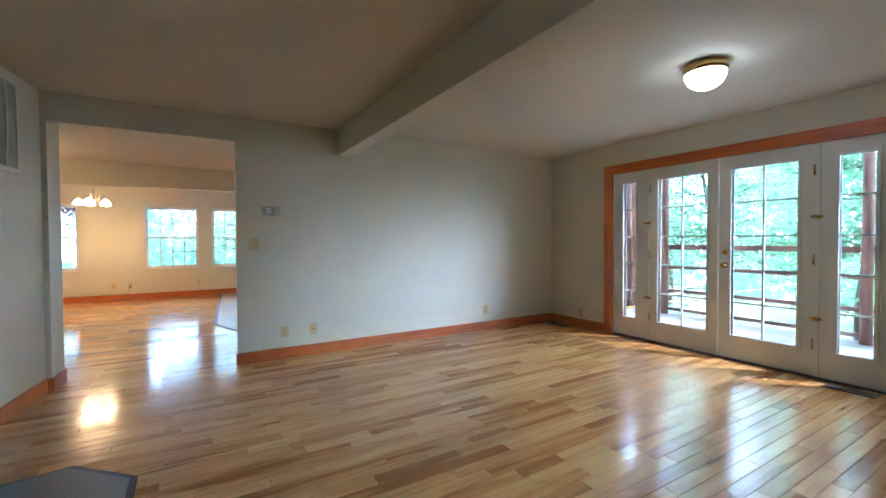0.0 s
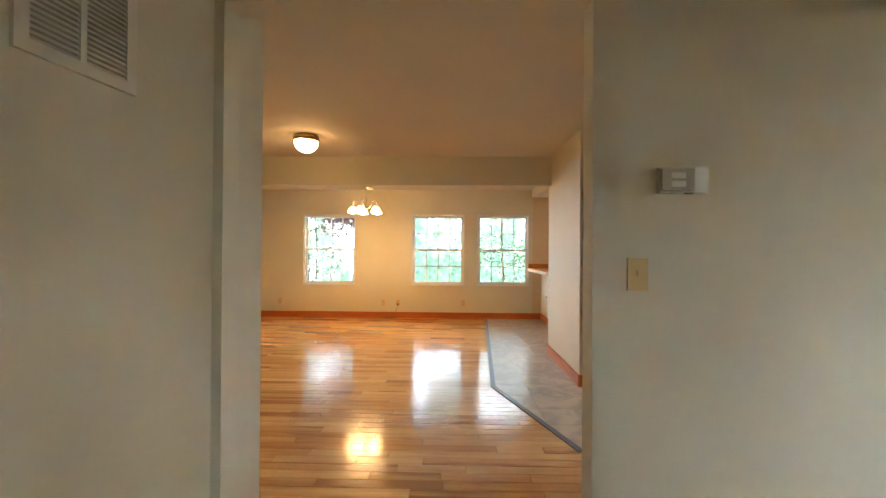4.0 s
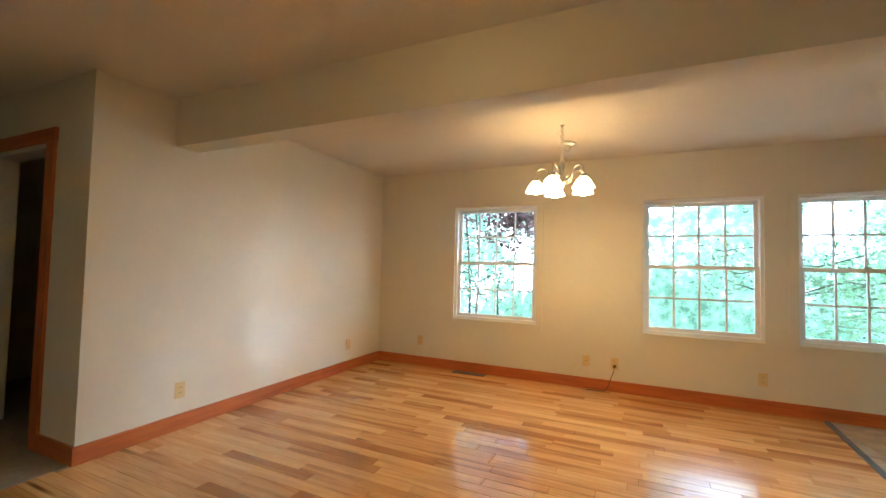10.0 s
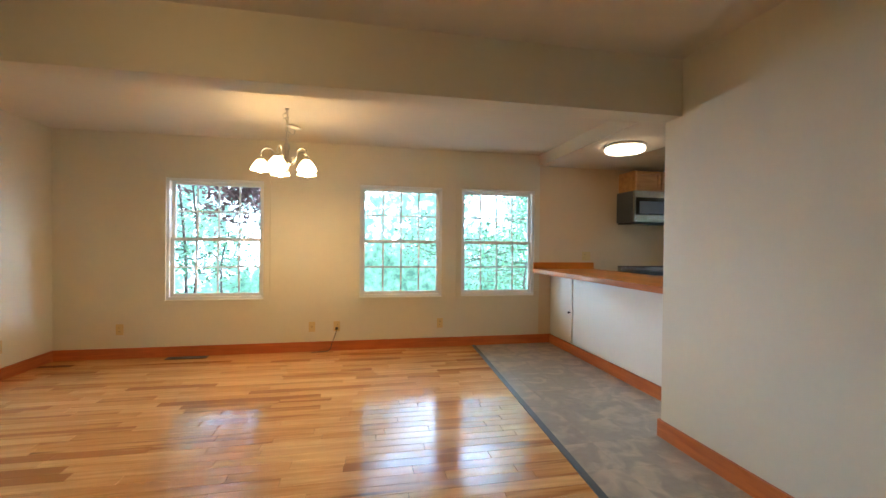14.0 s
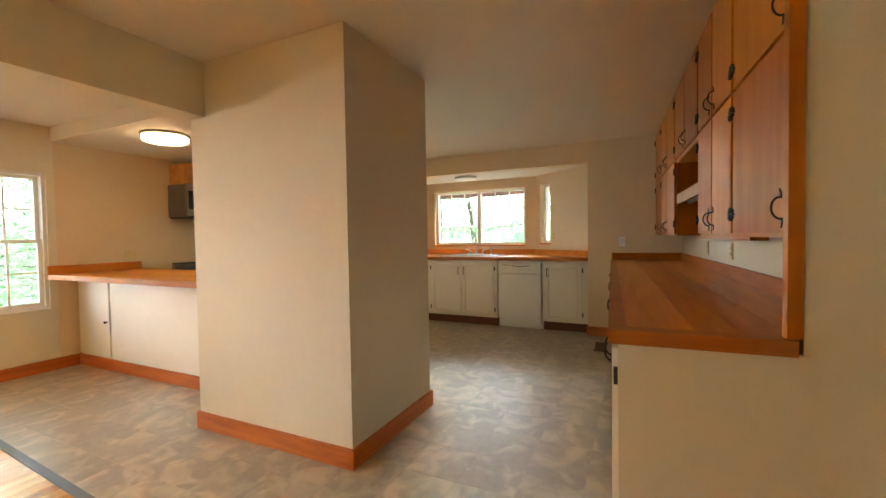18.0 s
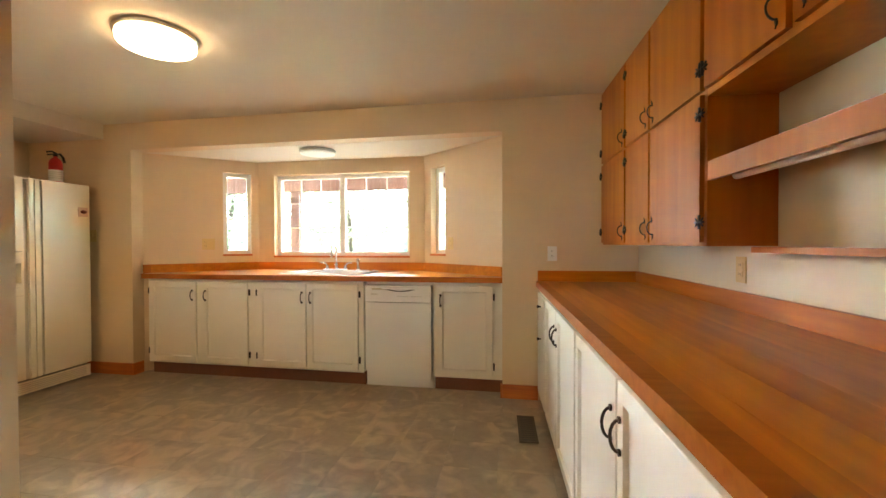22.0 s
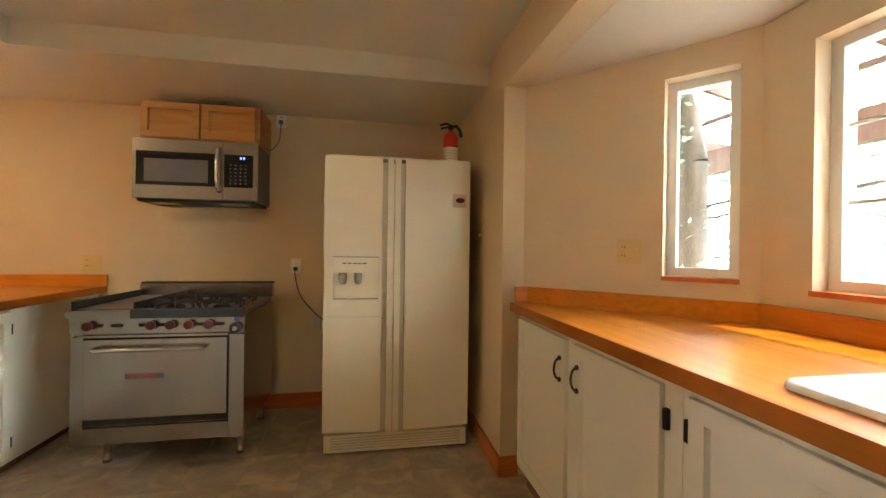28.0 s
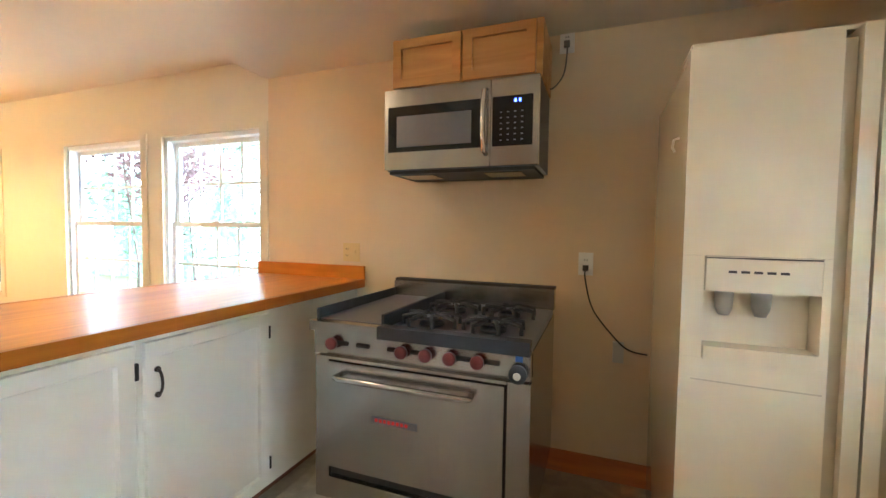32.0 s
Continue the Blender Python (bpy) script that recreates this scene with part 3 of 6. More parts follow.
# ---- double hung windows ----
def double_hung(x0, x1, z0, z1, y):
    w = thing("window_dining", "white vinyl double hung window with grilles, closed", "window", kind="structure")
    cw = 0.055
    for nm, d in (("casing", (x0 - cw, x0 + 0.012, y - 0.012, y - 0.001, z0 - cw, z1 + 0.035)), ("casing", (x1 - 0.012, x1 + cw, y - 0.012, y - 0.001, z0 - cw, z1 + 0.035)),
                  ("casing", (x0 + 0.012, x1 - 0.012, y - 0.012, y - 0.001, z0 - cw, z0 + 0.004)), ("casing", (x0 + 0.012, x1 - 0.012, y - 0.012, y - 0.001, z1 - 0.004, z1 + 0.035))):
        boxpart(nm, d, M_WALL, w)
    f = 0.035
    for d in ((x0 + 0.004, x0 + f, y + 0.02, y + 0.12, z0 + 0.004, z1 - 0.004), (x1 - f, x1 - 0.004, y + 0.02, y + 0.12, z0 + 0.004, z1 - 0.004),
              (x0 + f, x1 - f, y + 0.02, y + 0.12, z1 - f, z1 - 0.004), (x0 + f, x1 - f, y + 0.012, y + 0.12, z0 + 0.004, z0 + f)):
        boxpart("window_frame", d, M_VINYL_FRAME, w)
    zm = (z0 + z1) / 2
    for zl, zh, yo in ((zm - 0.018, z1 - f, 0.085), (z0 + f, zm + 0.018, 0.05)):
        xl, xh = x0 + f, x1 - f
        sash = boxpart("sash", (xl, xl + 0.036, y + yo, y + yo + 0.03, zl, zh), M_VINYL_FRAME, w)
        boxpart("stile", (xh - 0.036, xh, y + yo, y + yo + 0.03, zl, zh), M_VINYL_FRAME, sash)
        boxpart("rail", (xl + 0.036, xh - 0.036, y + yo, y + yo + 0.03, zh - 0.034, zh), M_VINYL_FRAME, sash)
        boxpart("rail", (xl + 0.036, xh - 0.036, y + yo, y + yo + 0.03, zl, zl + 0.036), M_VINYL_FRAME, sash)
        gx0, gx1, gz0, gz1 = xl + 0.036, xh - 0.036, zl + 0.036, zh - 0.034
        for k in range(1, 4):
            c = gx0 + (gx1 - gx0) * k / 4
            boxpart("muntin", (c - 0.009, c + 0.009, y + yo + 0.01, y + yo + 0.02, gz0, gz1), M_VINYL_FRAME, sash, bev=0)
        c = (gz0 + gz1) / 2
        boxpart("muntin", (gx0, gx1, y + yo + 0.0105, y + yo + 0.0195, c - 0.009, c + 0.009), M_VINYL_FRAME, sash, bev=0)
        g = boxpart("pane", (gx0, gx1, y + yo + 0.022, y + yo + 0.025, gz0, gz1), M_GLASS, sash, bev=0)
        g.visible_shadow = False
    boxpart("latch", ((x0 + x1) / 2 - 0.03, (x0 + x1) / 2 + 0.03, y + 0.055, y + 0.085, zm + 0.019, zm + 0.03), M_VINYL_FRAME, w)
    boxpart("window_sill", (x0 - 0.004, x1 + 0.004, y - 0.02, y + 0.02, z0 - 0.012, z0 + 0.003), M_WALL, w)
    return w


for x0, x1 in W:
    double_hung(x0, x1, *WZ, YW)

# ---- french doors ----
def lite_door(name, y0, y1, cols, label, knob=0, rows=5, z0=0.02, z1=2.027, margin=0.13):
    """A glazed door in the french wall, from y0 down to y1."""
    d = thing(name, label, "door", kind="structure")
    lo, hi = min(y0, y1), max(y0, y1)
    g0, g1, gz0, gz1 = lo + margin, hi - margin, 0.25, 1.90
    x0, x1 = XF + 0.012, XF + 0.056
    for dims in ((x0, x1, lo, g0, z0, z1), (x0, x1, g1, hi, z0, z1), (x0, x1, g0, g1, z0, gz0), (x0, x1, g0, g1, gz1, z1)):
        boxpart("door_panel", dims, M_DOOR, d)
    for dims in ((x0 - 0.01, x1 + 0.01, g0 - 0.025, g0, gz0 - 0.025, gz1 + 0.025), (x0 - 0.01, x1 + 0.01, g1, g1 + 0.025, gz0 - 0.025, gz1 + 0.025),
                 (x0 - 0.01, x1 + 0.01, g0, g1, gz0 - 0.025, gz0), (x0 - 0.01, x1 + 0.01, g0, g1, gz1, gz1 + 0.025)):
        boxpart("glazing_bead", dims, M_DOOR, d)
    for k in range(1, rows):
        c = gz0 + (gz1 - gz0) * k / rows
        boxpart("muntin", (x0 + 0.012, x1 - 0.012, g0, g1, c - 0.008, c + 0.008), M_DOOR, d)
    for k in range(1, cols):
        c = g0 + (g1 - g0) * k / cols
        boxpart("muntin", (x0 + 0.0115, x1 - 0.0115, c - 0.008, c + 0.008, gz0, gz1), M_DOOR, d)
    for i in range(cols):
        for k in range(rows):
            ya, yb = g0 + (g1 - g0) * i / cols, g0 + (g1 - g0) * (i + 1) / cols
            za, zb = gz0 + (gz1 - gz0) * k / rows, gz0 + (gz1 - gz0) * (k + 1) / rows
            p = boxpart("pane", (x0 + 0.021, x0 + 0.024, ya, yb, za, zb), M_GLASS, d, bev=0)
            p.visible_shadow = False
    if knob:
        for z, r in ((0.95, 0.026), (1.08, 0.024)):
            bm = bmesh.new()
            yk = hi - 0.06 if knob > 0 else lo + 0.06
            prof = [(0.001, -0.062), (r * 0.8, -0.06), (r, -0.045), (r * 0.75, -0.03), (0.011, -0.022), (0.011, -0.008), (0.031, -0.005), (0.031, 0)] if z < 1 else [(0.001, -0.02), (0.022, -0.018), (0.026, -0.004), (0.026, 0)]
            lathe(bm, prof, (x0, yk, z), 20, Matrix.Rotation(radians(90), 3, "Y"))
            part("door_knob" if z < 1 else "deadbolt", bm, M_BRASS, d, "polished brass")
    return d


before = {o.name for o in bpy.data.objects}
lite_door("door_sidelight", -0.115, -0.57, 1, "white sidelight panel with five panes, closed", margin=0.145)
lite_door("door_french", -0.60, -1.338, 2, "white french door with ten panes, closed", 0, margin=0.105)
lite_door("door_french", -1.348, -2.105, 2, "white french door with ten panes and brass knob, closed", 1, margin=0.115)
lite_door("door_sidelight", -2.145, -2.60, 1, "white sidelight panel with five panes, closed", margin=0.12)
fr = thing("door_frame_french", "orange stained wooden frame round the french doors", "door frame", kind="structure")
boxpart("head_trim", (XF - 0.022, XF - 0.001, -2.78, 0.004, 2.03, 2.145), M_TRIM_Y, fr)
boxpart("side_trim", (XF - 0.02, XF - 0.001, -0.115, 0.004, 0.001, 2.029), M_TRIM_Z, fr)
boxpart("side_trim", (XF - 0.02, XF - 0.001, -2.75, -2.63, 0.001, 2.029), M_TRIM_Z, fr)
boxpart("mullion", (XF + 0.004, XF + 0.06, -0.597, -0.573, 0.02, 2.027), M_DOOR, fr)
boxpart("mullion", (XF + 0.004, XF + 0.06, -2.142, -2.108, 0.02, 2.027), M_DOOR, fr)
boxpart("jamb_fill", (XF + 0.001, XF + 0.15, -2.949, -2.60, 0.001, 2.089), M_DOOR, fr)
boxpart("jamb_fill", (XF + 0.001, XF + 0.15, -0.114, -0.021, 0.001, 2.089), M_DOOR, fr)
boxpart("jamb_fill", (XF + 0.03, XF + 0.15, -2.60, -0.10, 2.028, 2.089), M_DOOR, fr)
boxpart("threshold", (XF - 0.01, XF + 0.15, -2.60, -0.10, 0.0005, 0.019), M_STRIP, fr)
for yk in (-0.585, -2.125):
    for z in (0.52, 1.40):
        hb = thing("slide_bolt", "brass slide bolt on the french door mullion", "bolt", group="french door bolts")
        bm = bmesh.new()
        cyl(bm, (XF - 0.014, yk - 0.045, z), (XF - 0.014, yk + 0.045, z), 0.008, seg=10)
        part("bolt", bm, M_BRASS, hb)
        boxpart("plate", (XF - 0.008, XF + 0.011, yk - 0.03, yk + 0.03, z - 0.015, z + 0.015), M_BRASS, hb, bev=0.002)
    for z in (0.30, 1.03, 1.80):
        hb = thing("hinge", "brass butt hinge on the french door", "hinge", group="french door hinges")
        bm = bmesh.new()
        cyl(bm, (XF + 0.002, yk - 0.022 if yk > -1 else yk + 0.022, z - 0.045), (XF + 0.002, yk - 0.022 if yk > -1 else yk + 0.022, z + 0.045), 0.008, seg=10)
        part("barrel", bm, M_BRASS, hb)
moved(before, Matrix.Translation((0, -0.04, 0)))


# ---- bay windows ----
def bay_window(name, host, u0, u1, z0, z1, label, slider=False):
    w = thing(name, label, "window", kind="structure")
    w.matrix_basis = host.matrix_basis
    f = 0.04
    for d in ((u0, u0 + f, -0.13, -0.07, z0, z1), (u1 - f, u1, -0.13, -0.07, z0, z1), (u0 + f, u1 - f, -0.13, -0.07, z1 - f, z1), (u0 + f, u1 - f, -0.13, -0.07, z0, z0 + f)):
        boxpart("window_frame", d, M_VINYL_FRAME, w)
    if slider:
        um = (u0 + u1) / 2
        boxpart("meeting_stile", (um - 0.03, um + 0.03, -0.122, -0.066, z0 + f, z1 - f), M_VINYL_FRAME, w)
        for a, b in ((u0 + f, um - 0.03), (um + 0.03, u1 - f)):
            for k in (1, 2):
                c = a + (b - a) * k / 3
                boxpart("muntin", (c - 0.006, c + 0.006, -0.104, -0.094, z0 + f, z1 - f), M_VINYL_FRAME, w, bev=0)
            for k in (1, 2):
                c = z0 + f + (z1 - z0 - 2 * f) * k / 3
                boxpart("muntin", (a, b, -0.1035, -0.0945, c - 0.006, c + 0.006), M_VINYL_FRAME, w, bev=0)
            p = boxpart("pane", (a, b, -0.108, -0.105, z0 + f, z1 - f), M_GLASS, w, bev=0)
            p.visible_shadow = False
    else:
        p = boxpart("pane", (u0 + f, u1 - f, -0.108, -0.105, z0 + f, z1 - f), M_GLASS, w, bev=0)
        p.visible_shadow = False
    boxpart("window_sill", (u0 - 0.004, u1 + 0.004, -0.07, 0.012, z0 - 0.018, z0 + 0.001), M_TRIM, w, "orange wooden sill")
    return w


bay_window("window_sink", bay_back, 0.16, 1.70, 1.125, 2.01, "white sliding window with grilles over the sink", True)
bay_window("window_bay_narrow", bay_right, 0.735, 0.955, 1.15, 2.02, "narrow white casement window in the bay")
bay_window("window_bay_narrow", bay_left, 0.072, 0.352, 1.145, 2.03, "narrow white casement window in the bay")

# ---- cabinets ----
def pull(parent, x, y, z, ln=0.088, out=(0, -1, 0), mat=None, upright=True):
    """A bowed bar handle."""
    o = Vector(out)
    up = Vector((0, 0, 1)) if upright else Vector((o.y, -o.x, 0))
    pts = [Vector((x, y, z)) + up * (ln / 2 * math.cos(a)) + o * (0.004 + 0.024 * math.sin(a)) for a in (math.pi * k / 8 for k in range(9))]
    bm = bmesh.new()
    tube(bm, pts, 0.0048, 8)
    for e in (pts[0], pts[-1]):
        cyl(bm, e - o * 0.003, e + o * 0.004, 0.010, seg=10)
    return part("handle", bm, mat or M_BRONZE, parent, "dark bronze bow handle")


def ring_pull(parent, x, y, z, out=(0, 1, 0)):
    """A wrought bow handle with leaf-shaped ends."""
    o = Vector(out)
    side = Vector((o.y, -o.x, 0))
    c = Vector((x, y, z))
    up = (Vector((0, 0, 1)) + side * 0.12).normalized()
    bm = bmesh.new()
    tube(bm, [c + up * (0.034 * math.cos(a)) + o * (0.004 + 0.024 * math.sin(a)) for a in (math.pi * k / 10 for k in range(11))], 0.0034, 8)
    for s in (1, -1):
        for k, w in ((0.033, 0.004), (0.041, 0.006), (0.048, 0.004)):
            cyl(bm, c + up * s * k + o * 0.0005, c + up * s * k + o * 0.0045, w, seg=8)
        tube(bm, [c + up * s * 0.047 + o * 0.003, c + up * s * 0.055 + side * 0.003 + o * 0.003, c + up * s * 0.060 + side * 0.006 + o * 0.003], 0.0022, 6)
    return part("handle", bm, M_IRON, parent, "black wrought iron bow handle")


def iron_hinge(parent, x, y, z, out=(0, 1, 0)):
    o = Vector(out)
    s = Vector((o.y, -o.x, 0))
    c = Vector((x, y, z)) + o * 0.004
    bm = bmesh.new()
    cyl(bm, c - Vector((0, 0, 0.028)), c + Vector((0, 0, 0.028)), 0.006, seg=8)
    tube(bm, [c - s * 0.035, c - s * 0.018, c + s * 0.018, c + s * 0.035], 0.005, 6)
    tube(bm, [c - s * 0.03 - Vector((0, 0, 0.016)), c - s * 0.012, c - s * 0.03 + Vector((0, 0, 0.016))], 0.0035, 6)
    tube(bm, [c + s * 0.03 - Vector((0, 0, 0.016)), c + s * 0.012, c + s * 0.03 + Vector((0, 0, 0.016))], 0.0035, 6)
    return part("hinge", bm, M_IRON, parent, "black iron butterfly hinge")


def shaker(parent, u0, u1, z0, z1, m, mat=None, name="door", t=0.019, rail=0.05):
    """A framed door in a cabinet's own axes: u along the front, v out of it (0 is the front)."""
    mat = mat or M_WHITE
    a, b, c, d = u0 + rail, u1 - rail, z0 + rail, z1 - rail
    bm = bmesh.new()
    rings = [[bm.verts.new((u, v, z)) for u, z in ((p, r), (q, r), (q, s), (p, s))] for v, p, q, r, s in
             ((0.001, u0, u1, z0, z1), (t - 0.002, u0, u1, z0, z1), (t, u0 + 0.002, u1 - 0.002, z0 + 0.002, z1 - 0.002),
              (t, a, b, c, d), (t - 0.013, a + 0.007, b - 0.007, c + 0.007, d - 0.007))]
    bm.faces.new(rings[0]), bm.faces.new(rings[-1])
    for lo, hi in zip(rings, rings[1:]):
        for k in range(4):
            bm.faces.new((lo[k], lo[(k + 1) % 4], hi[(k + 1) % 4], hi[k]))
    return part(name, bm, mat, parent, m=m)


def knob(parent, u, z):
    bm = bmesh.new()
    lathe(bm, [(0.006, 0), (0.006, 0.014), (0.013, 0.02), (0.010, 0.028), (0.001, 0.03)], (u, 0.019, z), 12, Matrix.Rotation(radians(-90), 3, "X"))
    return part("knob", bm, M_IRON, parent, "black knob")


def base_unit(label, m, width, depth, height, doors, group, toe=0.065, drawers=(), handles=True, side_mat=None, grip=0.14):
    """A white base cabinet. u runs along its front, v = 0 is the front and the body lies at negative v."""
    c = thing("base_cabinet", label, "cabinet", m, group)
    boxpart("body", (0.001, width - 0.001, -depth, 0.0, toe, height), side_mat or M_WHITE, c, bev=0.002)
    boxpart("toe_kick", (0.001, width - 0.001, -depth, -0.05, 0.001, toe - 0.001), M_TOE, c, bev=0)
    for u0, u1, hinge_u in doors:
        ztop = height - (0.26 if drawers else 0.03)
        if drawers:
            d = boxpart("door", (u0, u1, 0.001, 0.019, toe + 0.02, ztop), M_WHITE, c)
            knob(d, (u0 + u1) / 2, ztop - 0.105)
        else:
            d = shaker(c, u0, u1, toe + 0.02, ztop, None)
        hu = u1 - 0.035 if hinge_u < (u0 + u1) / 2 else u0 + 0.035
        if handles and not drawers:
            pull(d, hu, 0.02, ztop - grip, out=(0, 1, 0))
        for z in (toe + 0.11, ztop - 0.09):
            bm = bmesh.new()
            box(bm, hinge_u - 0.007, hinge_u + 0.007, 0.001, 0.014, z - 0.028, z + 0.028)
            bevel(bm, 0.002, 1)
            part("hinge", bm, M_IRON, d, "black hinge")
    for u0, u1 in drawers:
        d = boxpart("drawer", (u0, u1, 0.001, 0.019, height - 0.247, height - 0.044), M_WHITE, c)
        knob(d, (u0 + u1) / 2, height - 0.125)
    return c


def front(x, y, facing):
    """The pose of a cabinet whose front's left end (as seen from the room) is at x, y."""
    return Matrix.Translation((x, y, 0)) @ Matrix.Rotation(radians(facing), 4, "Z")


CT = 0.953   # counter top
CB = 0.912   # counter underside

CTB, CBB = 0.973, 0.932   # the same in the bay
# bay run under the sink: fronts face -x; all of it is shifted to its place in the bay at the end
before = {o.name for o in bpy.data.objects}
FB = 5.005
BAYG = "bay base cabinets"
# units from y high to low
def bay_unit(y1, y0, doors, label):
    return base_unit(label, Matrix.Translation((FB, y0, 0)) @ Matrix.Rotation(radians(90), 4, "Z"), y1 - y0, 0.55, CBB - 0.003, doors, BAYG, toe=0.12, grip=0.125)


bay_unit(5.74, 4.60, [(0.065, 0.535, 0.052), (0.605, 1.115, 1.126)], "white painted base cabinet with two framed doors")
bay_unit(4.60, 3.545, [(0.047, 0.528, 0.035), (0.540, 1.020, 1.031)], "white painted sink cabinet with two framed doors")
bay_unit(2.915, 2.335, [(0.085, 0.555, 0.073)], "white painted base cabinet with one framed door")
# dishwasher
dwx = FB - 0.02
dw = thing("dishwasher", "white dishwasher under the wooden counter", "dishwasher")
boxpart("tub", (FB + 0.05, FB + 0.56, 2.925, 3.535, 0.001, CBB - 0.004), M_WHITE_PLASTIC, dw)
boxpart("front_panel", (FB - 0.015, FB + 0.049, 2.938, 3.522, 0.148, 0.745), M_WHITE_PLASTIC, dw, bev=0.006)
ctl = boxpart("control_panel", (FB - 0.022, FB + 0.049, 2.938, 3.522, 0.752, 0.895), M_WHITE_PLASTIC, dw, bev=0.008)
bm = bmesh.new()
prism(bm, [(FB - 0.030, 3.05), (FB - 0.042, 3.12), (FB - 0.042, 3.30), (FB - 0.030, 3.37), (FB - 0.022, 3.37), (FB - 0.022, 3.05)], 0.862, 0.88)
part("latch_handle", bm, M_WHITE_PLASTIC, ctl)
# near-black bar paints in the shade of the curved latch recess
bm = bmesh.new()
tube(bm, [(FB - 0.0225, 3.06 + 0.30 * k / 12, 0.868 - 0.022 * math.sin(math.pi * k / 12)) for k in range(13)], 0.005, 6)
part("latch_recess", bm, M_SLOT, ctl, "dark curved bar standing for the shaded latch recess")
for k in range(8):
    boxpart("button", (FB - 0.025, FB - 0.0215, 3.02 + k * 0.025 + (0.02 if k > 3 else 0), 3.034 + k * 0.025 + (0.02 if k > 3 else 0), 0.80, 0.806), M_NICKEL, ctl, bev=0)
boxpart("name_plate", (FB - 0.024, FB - 0.0215, 3.41, 3.47, 0.815, 0.822), M_NICKEL, ctl, bev=0)
boxpart("vent_slots", (FB - 0.024, FB - 0.0215, 3.33, 3.46, 0.855, 0.872), M_FRIDGE_SEAM, ctl, bev=0)
boxpart("kick_plate", (FB + 0.0, FB + 0.049, 2.945, 3.516, 0.078, 0.144), M_WHITE_PLASTIC, dw)

BXB = BX1 - 0.13
# wooden counter in the bay with a hole for the sink
SX0, SX1, SY0, SY1 = 5.085, 5.575, 3.62, 4.40
bay_top = thing("bay_counter", "orange varnished wooden counter in the bay", "counter")
xf = FB - 0.028


def side_x(y):
    if y < 3.16:
        return 5.07 + (y - 2.328) * (BXB - 5.07) / (3.16 - 2.328)
    return BXB if y < 5.05 else 5.07 + (5.786 - y) * (BXB - 5.07) / (5.786 - 5.05)


for a, b, kind in ((2.335, 3.16, True), (3.16, SY0, True), (SY0, SY1, False), (SY1, 5.05, True), (5.05, 5.78, True)):
    outlines = [[(xf, a), (side_x(a) - 0.004, a), (side_x(b) - 0.004, b), (xf, b)]] if kind else [[(xf, a), (SX0, a), (SX0, b), (xf, b)], [(SX1, a), (BXB - 0.004, a), (BXB - 0.004, b), (SX1, b)]]
    for outline in outlines:
        bm = bmesh.new()
        prism(bm, outline, CBB, CTB)
        part("worktop", bm, M_COUNTER_Y, bay_top)
for p, q in (((5.07, 2.328), (BXB, 3.16)), ((BXB, 3.16), (BXB, 5.05)), ((BXB, 5.05), (5.07, 5.786))):
    d = Vector((q[0] - p[0], q[1] - p[1], 0))
    bm = bmesh.new()
    box(bm, 0, d.length, 0.004, 0.022, CTB + 0.0005, CTB + 0.085)
    bevel(bm, 0.003, 1)
    s = part("backsplash", bm, M_COUNTER_Y, bay_top, m=Matrix.Translation((p[0], p[1], 0)) @ Matrix.Rotation(math.atan2(d.y, d.x), 4, "Z"))
for y0, y1 in ((2.331, 2.352), (5.765, 5.784)):
    boxpart("backsplash", (xf + 0.01, 5.07, y0, y1, CTB + 0.0005, CTB + 0.085), M_COUNTER_X, bay_top)

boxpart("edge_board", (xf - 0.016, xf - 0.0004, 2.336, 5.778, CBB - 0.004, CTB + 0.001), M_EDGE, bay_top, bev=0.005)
# sink
sk = thing("kitchen_sink", "white enamel double bowl drop-in sink", "sink")
rim_z = CTB + 0.016
yd = SY1 - 0.29


def rounded(x0, x1, y0, y1, r, k=6):
    """The corner points of a rectangle with rounded corners."""
    return [(cx + r * math.cos(a0 + math.pi / 2 * i / k), cy + r * math.sin(a0 + math.pi / 2 * i / k))
            for cx, cy, a0 in ((x1 - r, y1 - r, 0), (x0 + r, y1 - r, math.pi / 2), (x0 + r, y0 + r, math.pi), (x1 - r, y0 + r, 1.5 * math.pi)) for i in range(k + 1)]


def loop(bm, pts, z):
    vs = [bm.verts.new((x, y, z)) for x, y in pts]
    return vs, [bm.edges.new((vs[q], vs[(q + 1) % len(vs)])) for q in range(len(vs))]


def skin(bm, lo, hi):
    for q in range(len(lo)):
        bm.faces.new((lo[q], lo[(q + 1) % len(lo)], hi[(q + 1) % len(lo)], hi[q])).smooth = True


xa, xb = SX0 + 0.022, SX1 - 0.085
bowls = ((xa, xb, SY0 + 0.022, yd - 0.012, 0.18), (xa, xb, yd + 0.012, SY1 - 0.022, 0.15))
bm = bmesh.new()
o = (SX0 - 0.02, SX1 + 0.02, SY0 - 0.02, SY1 + 0.02)
foot = loop(bm, rounded(*o, 0.05), CTB + 0.001)[0]
side = loop(bm, rounded(*o, 0.05), CTB + 0.010)[0]
top, top_edges = loop(bm, rounded(o[0] + 0.006, o[1] - 0.006, o[2] + 0.006, o[3] - 0.006, 0.045), rim_z)
skin(bm, foot, side), skin(bm, side, top)
edges_all = list(top_edges)
for b in bowls:
    edges_all += loop(bm, rounded(*b[:4], 0.07), rim_z)[1]
bmesh.ops.triangle_fill(bm, use_beauty=True, edges=edges_all)
part("rim", bm, M_ENAMEL, sk)
